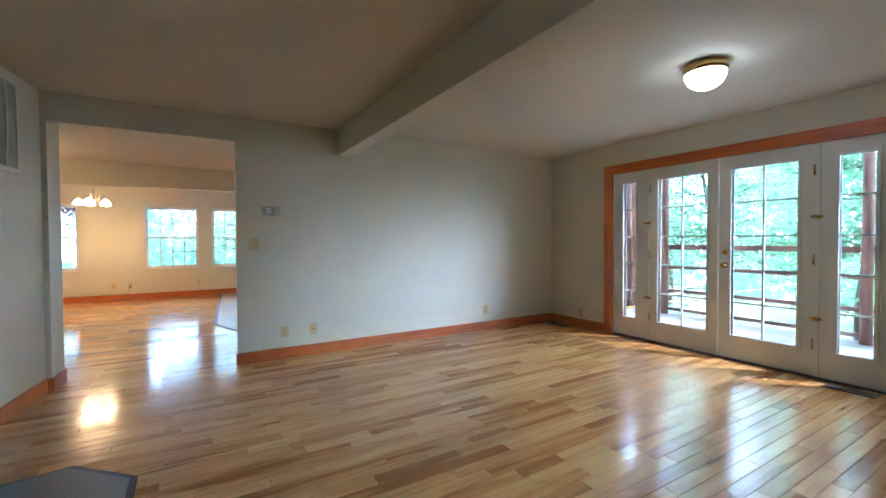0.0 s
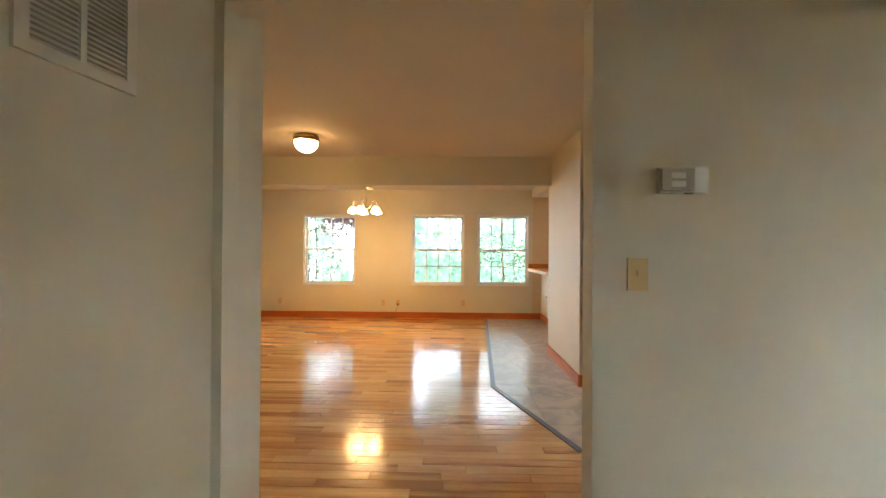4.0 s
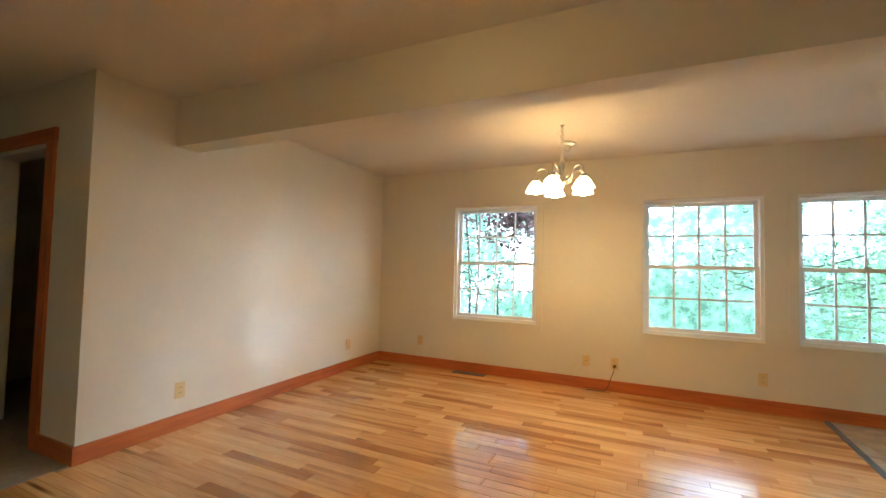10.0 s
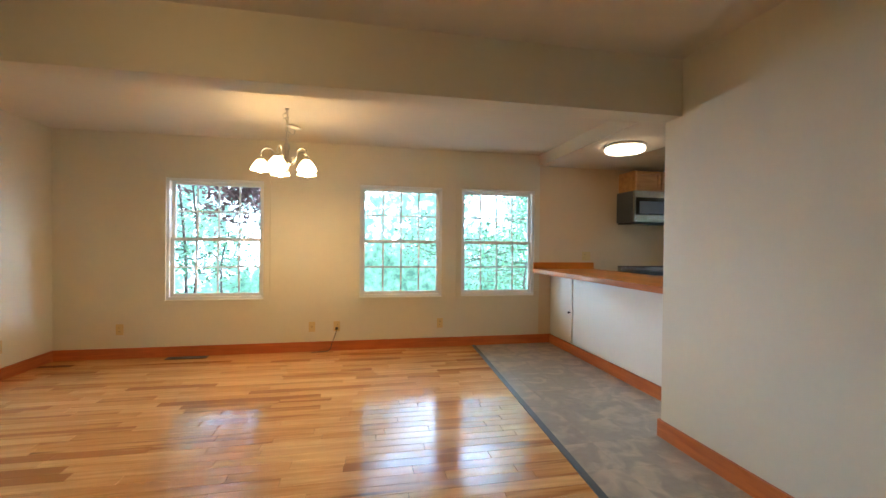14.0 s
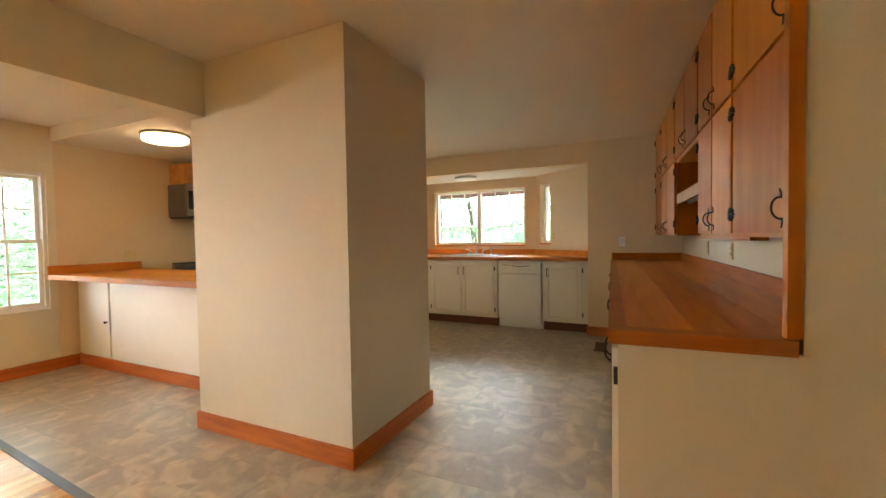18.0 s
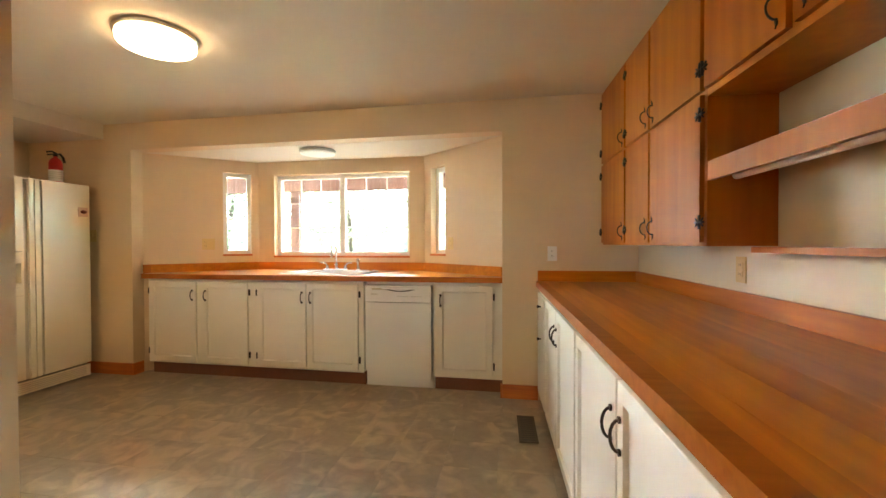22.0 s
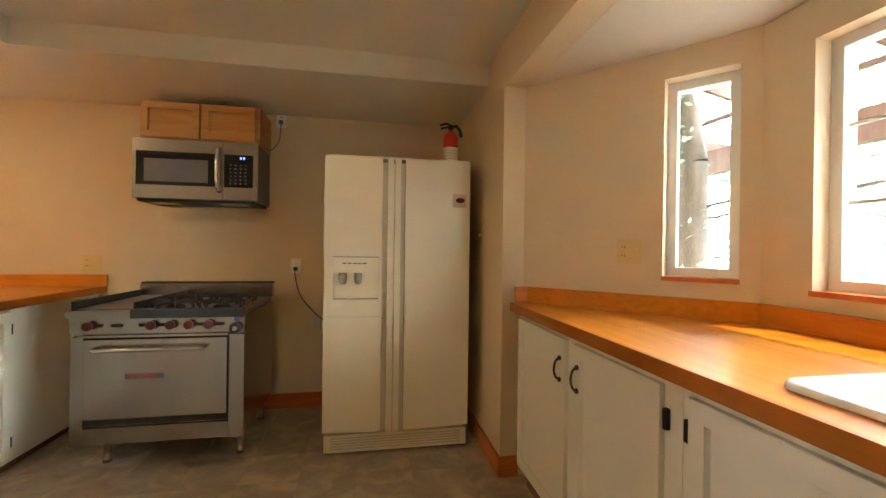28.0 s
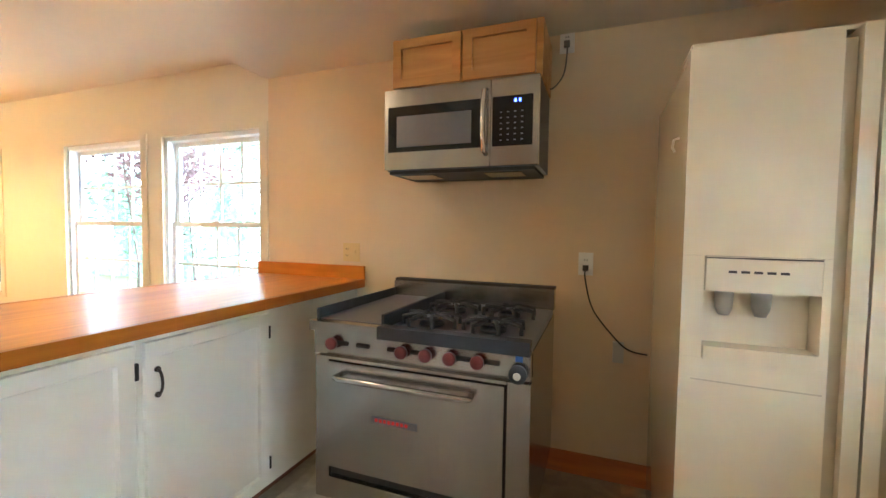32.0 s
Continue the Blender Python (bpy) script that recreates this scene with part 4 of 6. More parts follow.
for x0, x1, y0, y1, dep in bowls:
    bm = bmesh.new()
    rings = [loop(bm, rounded(x0 + i, x1 - i, y0 + i, y1 - i, max(0.07 - i * 0.2, 0.03)), z)[0]
             for i, z in ((0.0, rim_z), (0.006, rim_z - 0.006), (0.014, rim_z - 0.03), (0.026, rim_z - dep + 0.04), (0.036, rim_z - dep + 0.015), (0.06, rim_z - dep + 0.002), (0.10, rim_z - dep))]
    for lo, hi in zip(rings, rings[1:]):
        skin(bm, lo, hi)
    bm.faces.new(rings[-1])
    part("bowl", bm, M_ENAMEL, sk)
    bm = bmesh.new()
    cyl(bm, ((x0 + x1) / 2, (y0 + y1) / 2, rim_z - dep + 0.0005), ((x0 + x1) / 2, (y0 + y1) / 2, rim_z - dep + 0.004), 0.04, seg=20)
    part("drain", bm, M_CHROME, sk, "chrome drain")
# faucet
fx, fy = SX1 - 0.028, 4.045
fc = thing("kitchen_faucet", "chrome faucet with two lever handles and sprayer on the sink", "faucet")
bm = bmesh.new()
box(bm, fx - 0.028, fx + 0.028, fy - 0.13, fy + 0.13, rim_z + 0.0005, rim_z + 0.012)
bevel(bm, 0.005, 2)
part("base_plate", bm, M_CHROME, fc)
bm = bmesh.new()
cyl(bm, (fx, fy, rim_z + 0.012), (fx, fy, rim_z + 0.06), 0.018, 0.014, 16)
pts = [(fx, fy, rim_z + 0.06), (fx, fy, rim_z + 0.20)] + [(fx - 0.055 + 0.055 * math.cos(a), fy, rim_z + 0.20 + 0.055 * math.sin(a)) for a in (math.pi * k / 8 for k in range(1, 9))] + [(fx - 0.112, fy, rim_z + 0.15)]
tube(bm, pts, 0.010, 12)
cyl(bm, (fx - 0.112, fy, rim_z + 0.152), (fx - 0.113, fy, rim_z + 0.125), 0.013, seg=12)
part("spout", bm, M_CHROME, fc)
for s in (-1, 1):
    bm = bmesh.new()
    cyl(bm, (fx, fy + s * 0.10, rim_z + 0.012), (fx, fy + s * 0.10, rim_z + 0.045), 0.018, 0.013, 14)
    tube(bm, [(fx, fy + s * 0.10, rim_z + 0.045), (fx, fy + s * 0.115, rim_z + 0.062), (fx - 0.01, fy + s * 0.15, rim_z + 0.075), (fx - 0.015, fy + s * 0.175, rim_z + 0.072)], 0.008, 10)
    part("lever", bm, M_CHROME, fc)
sp = thing("sink_sprayer", "chrome sprayer standing in the sink rim", "sprayer")
bm = bmesh.new()
lathe(bm, [(0.022, 0.0005), (0.022, 0.01), (0.013, 0.018), (0.012, 0.06), (0.017, 0.075), (0.018, 0.10), (0.012, 0.115), (0.001, 0.117)], (fx, fy - 0.235, rim_z), 16)
part("spray_head", bm, M_CHROME, sp)

moved(before, Matrix.Translation((0.13, 0.110, 0)))

# ---- long counter on the right, turned with its wall at the end ----
before = {o.name for o in bpy.data.objects}
FY = 1.955      # front of the base cabinets
XA = 1.14    # near end
LONGG = "long base cabinets"
def long_unit(x0, x1, doors, label, drawers=()):
    return base_unit(label, front(x0, FY, 0), x1 - x0, FY - YC - 0.004, CB - 0.003, doors, LONGG, drawers=drawers)


PAIR = "white painted base cabinet with two framed doors"
long_unit(1.12, 2.33, [(0.03, 0.553, 0.018), (0.577, 1.185, 1.197)], PAIR)
long_unit(2.33, 3.545, [(0.02, 0.600, 0.008), (0.615, 1.200, 1.209)], PAIR)
long_unit(3.545, 4.625, [(0.015, 0.540, 0.006), (0.560, 1.035, 1.047)], PAIR)
long_unit(4.625, 5.09, [(0.028, 0.450, 0.457)], "white painted base cabinet with a drawer over a door", drawers=[(0.028, 0.450)])
boxpart("end_panel", (1.104, 1.119, 1.46, FY, 0.001, CB - 0.001), M_WALL, bev=0.002)
tagged(bpy.data.objects["end_panel"], "cream grooved end panel of the base cabinets", "panel")
for gy in (1.60, 1.75, 1.90):
    boxpart("groove", (1.1025, 1.1038, gy - 0.0015, gy + 0.0015, 0.01, CB - 0.01), M_GROOVE, bpy.data.objects["end_panel"], bev=0)
lc = thing("long_counter", "orange varnished fir plank counter along the wall", "counter")
n_pl = 6
yb0, yb1 = YC + 0.003, FY + 0.03
for k in range(n_pl):
    a, b = yb0 + (yb1 - yb0) * k / n_pl, yb0 + (yb1 - yb0) * (k + 1) / n_pl
    if k < n_pl - 1:
        boxpart("plank", (1.15, XK + 0.017, a + 0.0003, b - 0.0003, CB, CT), M_COUNTER_X, lc, bev=0.001)
    else:
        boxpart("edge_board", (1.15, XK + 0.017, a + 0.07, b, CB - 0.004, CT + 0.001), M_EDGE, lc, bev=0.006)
        boxpart("plank", (1.15, XK + 0.017, a + 0.0003, a + 0.0697, CB, CT), M_COUNTER_X, lc, bev=0.001)
boxpart("edge_board", (1.085, 1.1497, 1.492, yb1, CB - 0.004, CT + 0.001), M_EDGE, lc, bev=0.006)
boxpart("backsplash", (1.15, XK + 0.017, YC + 0.003, YC + 0.022, CT + 0.0005, CT + 0.085), M_COUNTER_X, lc, bev=0.003)
boxpart("backsplash", (XK - 0.014, XK + 0.012, YC + 0.0225, FY + 0.02, CT + 0.0005, CT + 0.085), M_COUNTER_Y, lc, bev=0.003)

# upper cabinets: front plane
UY = 1.50
UZ0, UZ1, UZM = 1.242, CH - 0.003, 1.85
UPG = "wooden upper cabinets"
def upper_unit(x0, x1, doors, label, lower=True):
    c = thing("upper_cabinet", label, "cabinet", front(x0, UY - 0.02, 0), UPG)
    wd = x1 - x0
    z0 = UZ0 if lower else UZM - 0.02
    boxpart("body", (0.001, wd - 0.001, -(UY - 0.02 - YC) + 0.003, 0.0, z0, UZ1), M_UPPER, c, bev=0.002)
    for u0, u1, hs in doors:
        for a, b, top in ((UZ0 + 0.015, UZM - 0.008, False), (UZM + 0.008, UZ1 - 0.03, True)):
            if top or lower:
                d = boxpart("door", (u0, u1, 0.001, 0.019, a, b), M_UPPER, c, bev=0.004)
                hx, kx = (u0 - 0.006, u1 - 0.04) if hs < 0 else (u1 + 0.006, u0 + 0.04)
                for z in (a + 0.08, b - 0.08):
                    iron_hinge(d, hx, 0.019, z)
                ring_pull(d, kx, 0.019, a + 0.075)
    return c


# narrow divider board at the near end
boxpart("upright_board", (1.10, 1.138, 1.476, UY + 0.014, CT + 0.003, CH - 0.002), M_UPPER, bev=0.004)
tagged(bpy.data.objects["upright_board"], "orange varnished upright board at the cabinets' end", "board")
upper_unit(1.14, 1.755, [(0.012, 0.597, 1)], "orange varnished upper cabinet with iron bow handles")
upper_unit(1.755, 2.52, [(0.018, 0.375, -1), (0.40, 0.745, 1)], "orange varnished upper cabinet pair with iron bow handles")
upper_unit(2.52, 3.49, [(0.02, 0.475, -1), (0.505, 0.96, 1)], "orange varnished short upper cabinet over an open shelf", lower=False)
upper_unit(3.49, 5.066, [(0.02, 0.555, -1), (0.58, 0.965, 1), (0.995, 1.55, 1)], "orange varnished upper cabinet with iron bow handles")
sh = thing("open_shelf", "orange wooden open shelf between upper cabinets", "shelf")
boxpart("shelf_board", (2.521, 3.489, YC + 0.003, UY - 0.04, 1.545, 1.565), M_UPPER, sh)
boxpart("shelf_lip", (2.521, 3.489, UY - 0.0395, UY - 0.02, 1.50, 1.575), M_UPPER, sh)
boxpart("bottom_rail", (2.2, 3.489, YC + 0.02, YC + 0.10, UZ0 - 0.025, UZ0 - 0.002), M_COUNTER_X, sh)
tl = thing("tube_lamp", "white fluorescent tube lamp under the open shelf, off", "lamp")
bm = bmesh.new()
cyl(bm, (2.57, UY - 0.10, 1.512), (3.44, UY - 0.10, 1.512), 0.016, seg=14)
part("tube", bm, M_WHITE_PLASTIC, tl)
boxpart("housing", (2.53, 3.47, UY - 0.14, UY - 0.06, 1.529, 1.544), M_WHITE_PLASTIC, tl)

moved(before, LONG_TURN)

# ---- peninsula ----
PX0, PX1 = 1.90, 2.435
pg = "peninsula base cabinets"
PY0, PY1 = 4.576, YW - 0.003
pen_edges = [4.576, 4.78, 5.285, 5.83, 6.41, PY1]
for k, (lab, hs) in enumerate((("a plain filler panel", 0), ("one framed door", 1), ("one framed door", -1), ("one framed door", -1), ("a blind corner panel", 0))):
    wd = pen_edges[k + 1] - pen_edges[k]
    m = Matrix.Translation((PX1, pen_edges[k + 1], 0)) @ Matrix.Rotation(radians(-90), 4, "Z")
    doors = [(0.015, wd - 0.02, wd - 0.01 if hs > 0 else 0.006)] if hs else []
    base_unit("white painted peninsula cabinet with " + lab, m, wd, PX1 - PX0, CB - 0.003, doors, pg)
pt = thing("peninsula_counter", "orange varnished wooden peninsula counter", "counter")
n_pl = 6
px0, px1 = 1.665, PX1 + 0.03
for k in range(n_pl):
    a, b = px0 + (px1 - px0) * k / n_pl, px0 + (px1 - px0) * (k + 1) / n_pl
    boxpart("plank", (a + 0.0003, b - 0.0003, 4.576, YW - 0.003, CB, CT), M_COUNTER_Y, pt, bev=0.001)
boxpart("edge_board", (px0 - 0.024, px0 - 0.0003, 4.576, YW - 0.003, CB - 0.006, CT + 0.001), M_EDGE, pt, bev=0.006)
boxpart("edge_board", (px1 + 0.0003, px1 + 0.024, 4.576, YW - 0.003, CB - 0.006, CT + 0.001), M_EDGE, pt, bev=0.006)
boxpart("backsplash", (px0 - 0.02, 2.49, YW - 0.022, YW - 0.003, CT + 0.002, CT + 0.085), M_COUNTER_X, pt, bev=0.003)
# dining side: skin with a small door
ps = thing("peninsula_back_panel", "white painted back panel of the peninsula with a small door", "panel")
boxpart("panel", (PX0 - 0.014, PX0 - 0.002, 4.576, 6.575, 0.115, CB - 0.002), M_WHITE, ps)
boxpart("door", (PX0 - 0.02, PX0 - 0.002, 6.59, YW - 0.02, 0.125, CB - 0.01), M_WHITE, ps)
bm = bmesh.new()
lathe(bm, [(0.006, 0), (0.006, 0.014), (0.014, 0.02), (0.010, 0.028), (0.001, 0.03)], (PX0 - 0.02, 6.625, 0.475), 12, Matrix.Rotation(radians(-90), 3, "Y"))
part("knob", bm, M_IRON, ps, "dark knob")
baseboard((PX0 - 0.014, 4.576), (PX0 - 0.014, YW - 0.02))

# ---- appliances ----
# range with griddle
RX0, RX1, RY0, RY1 = 2.785, 3.65, 6.30, 7.05
rg = thing("gas_range", "stainless commercial gas range with griddle and four burners", "range")
boxpart("body", (RX0, RX1, RY0 + 0.03, RY1, 0.17, 0.855), M_STEEL, rg, bev=0.004)
boxpart("side_post", (RX0 - 0.001, RX0 + 0.062, RY0 + 0.004, RY0 + 0.029, 0.17, 0.755), M_STEEL, rg)
boxpart("side_post", (RX1 - 0.078, RX1 + 0.001, RY0 + 0.004, RY0 + 0.029, 0.17, 0.755), M_STEEL, rg)
# near-black sheet puts the shade of the gap round the oven door into colour
boxpart("oven_recess", (RX0 + 0.063, RX1 - 0.079, RY0 + 0.018, RY0 + 0.029, 0.27, 0.755), M_GAP, rg, bev=0)
od = boxpart("oven_door", (RX0 + 0.072, RX1 - 0.086, RY0 - 0.012, RY0 + 0.017, 0.315, 0.742), M_STEEL, rg, bev=0.006)
bm = bmesh.new()
xa, xb, zh = RX0 + 0.13, RX1 - 0.20, 0.695
tube(bm, [(xa, RY0 - 0.012, zh), (xa, RY0 - 0.052, zh), (xa + 0.02, RY0 - 0.058, zh), (xb - 0.02, RY0 - 0.058, zh), (xb, RY0 - 0.052, zh), (xb, RY0 - 0.012, zh)], 0.011, 10)
part("handle", bm, M_CHROME, od, "chrome bar handle")
boxpart("name_plate", (RX0 + 0.27, RX0 + 0.46, RY0 - 0.0145, RY0 - 0.0121, 0.528, 0.555), M_STEEL_DARK, od, "grey badge with red bars", bev=0)
for k in range(8):
    boxpart("badge_bar", (RX0 + 0.285 + k * 0.018, RX0 + 0.297 + k * 0.018, RY0 - 0.0155, RY0 - 0.0146, 0.535, 0.548), M_RED, od, bev=0)
lowp = boxpart("lower_panel", (RX0 + 0.063, RX1 - 0.079, RY0 + 0.002, RY0 + 0.028, 0.175, 0.262), M_STEEL, rg, bev=0.004)
boxpart("door_ledge", (RX0 + 0.055, RX1 - 0.075, RY0 - 0.03, RY0 + 0.03, 0.757, 0.768), M_STEEL, rg, bev=0.003)
bm = bmesh.new()
vs = box(bm, RX0, RX1, RY0 - 0.005, RY0 + 0.05, 0.769, 0.862)
bevel(bm, 0.004)
part("control_panel", bm, M_STEEL, rg)
for fx_, kx in ((0.135, 0.10), (0.235, None), (0.375, 0.415), (0.475, 0.515), (0.655, 0.61), (0.765, 0.715)):
    bm = bmesh.new()
    tubep = [(RX0 + fx_ * (RX1 - RX0) / 0.9 - 0.026, RY0 - 0.0055, 0.818), (RX0 + fx_ * (RX1 - RX0) / 0.9 + 0.026, RY0 - 0.0055, 0.818)]
    tube(bm, tubep, 0.009, 8)
    part("panel_slot", bm, M_GAP, rg)
    if kx:
        bm = bmesh.new()
        lathe(bm, [(0.010, 0), (0.010, 0.012), (0.024, 0.014), (0.024, 0.030), (0.018, 0.036), (0.001, 0.037)], (RX0 + kx * (RX1 - RX0) / 0.9, RY0 - 0.005, 0.818), 16, Matrix.Rotation(radians(90), 3, "X"))
        part("knob", bm, M_RED_KNOB, rg, "dark red plastic knob")
bm = bmesh.new()
lathe(bm, [(0.012, 0), (0.012, 0.008), (0.030, 0.010), (0.030, 0.030), (0.020, 0.034), (0.001, 0.035)], (RX1 - 0.038, RY0 - 0.005, 0.795), 20, Matrix.Rotation(radians(90), 3, "X"))
part("thermostat_knob", bm, M_BLACK, rg, "black thermostat dial")
bm = bmesh.new()
cyl(bm, (RX1 - 0.038, RY0 - 0.041, 0.795), (RX1 - 0.038, RY0 - 0.046, 0.795), 0.013, seg=14)
part("dial_face", bm, M_CHROME, rg)
boxpart("blue_sticker", (RX1 - 0.05, RX1 - 0.026, RY0 - 0.0072, RY0 - 0.0052, 0.832, 0.854), material("blue_sticker", (0.06, 0.16, 0.5), 0.5), rg, bev=0)
XG = RX0 + 0.30
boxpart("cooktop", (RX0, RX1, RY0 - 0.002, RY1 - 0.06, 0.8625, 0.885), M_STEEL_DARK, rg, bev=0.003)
boxpart("front_rail", (RX0 - 0.006, XG, RY0 - 0.03, RY0 + 0.02, 0.866, 0.902), M_STEEL, rg, bev=0.006)
boxpart("front_rail_black", (XG + 0.001, RX1, RY0 - 0.03, RY0 + 0.02, 0.858, 0.905), M_CAST, rg, bev=0.006)
gd = boxpart("griddle", (RX0 + 0.012, XG - 0.01, RY0 + 0.021, RY1 - 0.062, 0.886, 0.905), M_STEEL_DARK, rg, "scorched steel griddle plate", bev=0.003)
bm = bmesh.new()
box(bm, RX0, RX0 + 0.011, RY0 + 0.01, RY1 - 0.061, 0.886, 0.945)
box(bm, XG - 0.009, XG + 0.002, RY0 + 0.021, RY1 - 0.061, 0.886, 0.94)
part("griddle_splash", bm, M_CAST, rg)
for cx in (XG + 0.14, XG + 0.395):
    for cy in (RY0 + 0.17, RY0 + 0.46):
        g = bmesh.new()
        for a in range(8):
            an = a * math.pi / 4 + 0.39
            d = Vector((math.cos(an), math.sin(an), 0))
            r1 = 0.125 if a % 2 else 0.115
            c = Vector((cx, cy, 0.925))
            bmx = [c + d * 0.035 + Vector((0, 0, 0.0)), c + d * 0.07 + Vector((0, 0, 0.004)), c + d * r1 + Vector((0, 0, -0.004)), c + d * r1 + Vector((0, 0, -0.036))]
            tube(g, bmx, 0.0085, 6)
        tube(g, [Vector((cx + 0.06 * math.cos(2 * math.pi * k / 16), cy + 0.06 * math.sin(2 * math.pi * k / 16), 0.921)) for k in range(17)], 0.006, 6)
        part("burner_grate", g, M_CAST, rg, "black cast iron grate")
        bm = bmesh.new()
        lathe(bm, [(0.05, 0.886), (0.05, 0.895), (0.035, 0.905), (0.001, 0.907)], (cx, cy, 0), 16)
        part("burner", bm, M_CAST, rg)
bm = bmesh.new()
prism(bm, [(RX0, RY1 - 0.06), (RX1 + 0.004, RY1 - 0.06), (RX1 + 0.004, RY1 + 0.004), (RX0, RY1 + 0.004)], 0.8855, 0.985)
bevel(bm, 0.006)
part("back_guard", bm, M_STEEL, rg)
boxpart("guard_shelf", (RX0, RX1 + 0.006, RY1 - 0.05, RY1 + 0.008, 0.9855, 0.996), M_GAP, rg, bev=0.003)
for x in (RX0 + 0.09, RX1 - 0.06):
    for y in (RY0 + 0.175, RY1 - 0.08):
        bm = bmesh.new()
        lathe(bm, [(0.028, 0.17), (0.024, 0.12), (0.019, 0.11), (0.019, 0.03), (0.023, 0.025), (0.023, 0.0005)][::-1], (x, y, 0), 14)
        part("leg", bm, M_STEEL, rg)

# microwave
before = {o.name for o in bpy.data.objects}
MX0, MX1, MY0 = 2.875, 3.64, 6.79
mw = thing("microwave", "stainless over-the-range microwave with black window", "microwave")
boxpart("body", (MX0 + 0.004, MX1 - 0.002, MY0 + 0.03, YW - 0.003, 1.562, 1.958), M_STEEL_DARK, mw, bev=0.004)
dr = boxpart("door", (MX0, 3.42, MY0, MY0 + 0.029, 1.565, 1.957), M_STEEL, mw, bev=0.005)
boxpart("window", (MX0 + 0.022, 3.38, MY0 - 0.003, MY0 - 0.0003, 1.652, 1.873), M_BLACK_GLASS, dr, "black glass door window", bev=0)
boxpart("inner_mesh", (MX0 + 0.07, 3.33, MY0 - 0.0042, MY0 - 0.0031, 1.675, 1.825), M_STEEL_DARK, dr, bev=0)
bm = bmesh.new()
tube(bm, [(3.400, MY0, 1.62), (3.397, MY0 - 0.03, 1.63), (3.395, MY0 - 0.042, 1.70), (3.395, MY0 - 0.045, 1.76), (3.395, MY0 - 0.042, 1.83), (3.397, MY0 - 0.03, 1.90), (3.400, MY0, 1.91)], 0.011, 10)
part("handle", bm, M_CHROME, dr, "chrome bar handle")
pn = boxpart("control_panel", (3.423, MX1, MY0, MY0 + 0.029, 1.565, 1.957), M_STEEL, mw, bev=0.005)
boxpart("keypad", (3.43, MX1 - 0.028, MY0 - 0.003, MY0 - 0.0003, 1.652, 1.873), M_BLACK_GLASS, pn, bev=0)
m_led = glow("blue_display", (0.05, 0.12, 1.0), 4.0)
for k in range(2):
    boxpart("digit", (3.53 + k * 0.02, 3.54 + k * 0.02, MY0 - 0.0042, MY0 - 0.0031, 1.843, 1.858), m_led, pn, "glowing blue digit", bev=0)
m_key = material("grey_key_print", (0.25, 0.25, 0.26), 0.5)
for i in range(4):
    for k in range(6):
        boxpart("key", (3.465 + i * 0.032, 3.475 + i * 0.032, MY0 - 0.0041, MY0 - 0.0031, 1.675 + k * 0.025, 1.680 + k * 0.025), m_key, pn, bev=0)
bm = bmesh.new()
prism(bm, [(MX0 + 0.02, MY0 + 0.02), (MX1 - 0.02, MY0 + 0.02), (MX1 - 0.02, YW - 0.01), (MX0 + 0.02, YW - 0.01)], 1.545, 1.5615)
part("underside_tray", bm, M_CAST, mw)
for a in (0.06, 0.50):
    boxpart("filter", (MX0 + a, MX0 + a + 0.18, MY0 + 0.06, MY0 + 0.22, 1.541, 1.5445), M_STEEL, mw, bev=0)

# pine cabinet over the microwave
pc = thing("pine_cabinet", "knotty pine wall cabinet over the microwave", "cabinet")
PCX0, PCX1, PCY = 2.905, 3.645, 6.83
boxpart("body", (PCX0, PCX1, PCY, YW - 0.003, 1.961, 2.215), M_PINE, pc)
for u0, u1 in ((PCX0 + 0.006, 3.265), (3.279, PCX1 - 0.03)):
    bm = bmesh.new()
    r = 0.042
    for dims in ((u0, u0 + r, 1.972, 2.205), (u1 - r, u1, 1.972, 2.205), (u0 + r, u1 - r, 1.972, 1.972 + r), (u0 + r, u1 - r, 2.205 - r, 2.205)):
        box(bm, dims[0], dims[1], PCY - 0.022, PCY - 0.001, dims[2], dims[3])
    box(bm, u0 + r, u1 - r, PCY - 0.007, PCY - 0.001, 1.972 + r, 2.205 - r)
    bevel(bm, 0.002, 1)
    part("door", bm, M_PINE, pc)
moved(before, Matrix.Translation((-0.05, 0, 0)))

# refrigerator
FX0, FX1, FY0 = 4.083, 4.975, 6.385
M_CHUTE = material("grey_plastic_chute", (0.36, 0.34, 0.29), 0.4)
fg = thing("refrigerator", "almond side-by-side refrigerator with ice dispenser", "refrigerator")
boxpart("body", (FX0 + 0.006, FX1 - 0.006, FY0 + 0.012, 7.05, 0.04, 1.79), M_FRIDGE, fg, bev=0.006)


def bowed_door(x0, x1, z0, z1, y, depth, bulge_at):
    """A door with a gently bowed front."""
    n = 28
    outline = []
    for k in range(n + 1):
        x = x0 + (x1 - x0) * k / n
        outline.append((x, y - depth - 0.028 * (1 - ((x - bulge_at) / 0.47) ** 2)))
    pts = [(x0, y), *[p for p in outline], (x1, y)]
    bm = bmesh.new()
    prism(bm, pts[::-1], z0, z1)
    bmesh.ops.bevel(bm, geom=[e for e in bm.edges if abs(e.verts[0].co.z - e.verts[1].co.z) < 1e-6 and e.calc_face_angle(0) > 1], offset=0.006, segments=2, affect="EDGES")
    return bm


XM = 4.49
CXF = (FX0 + FX1) / 2
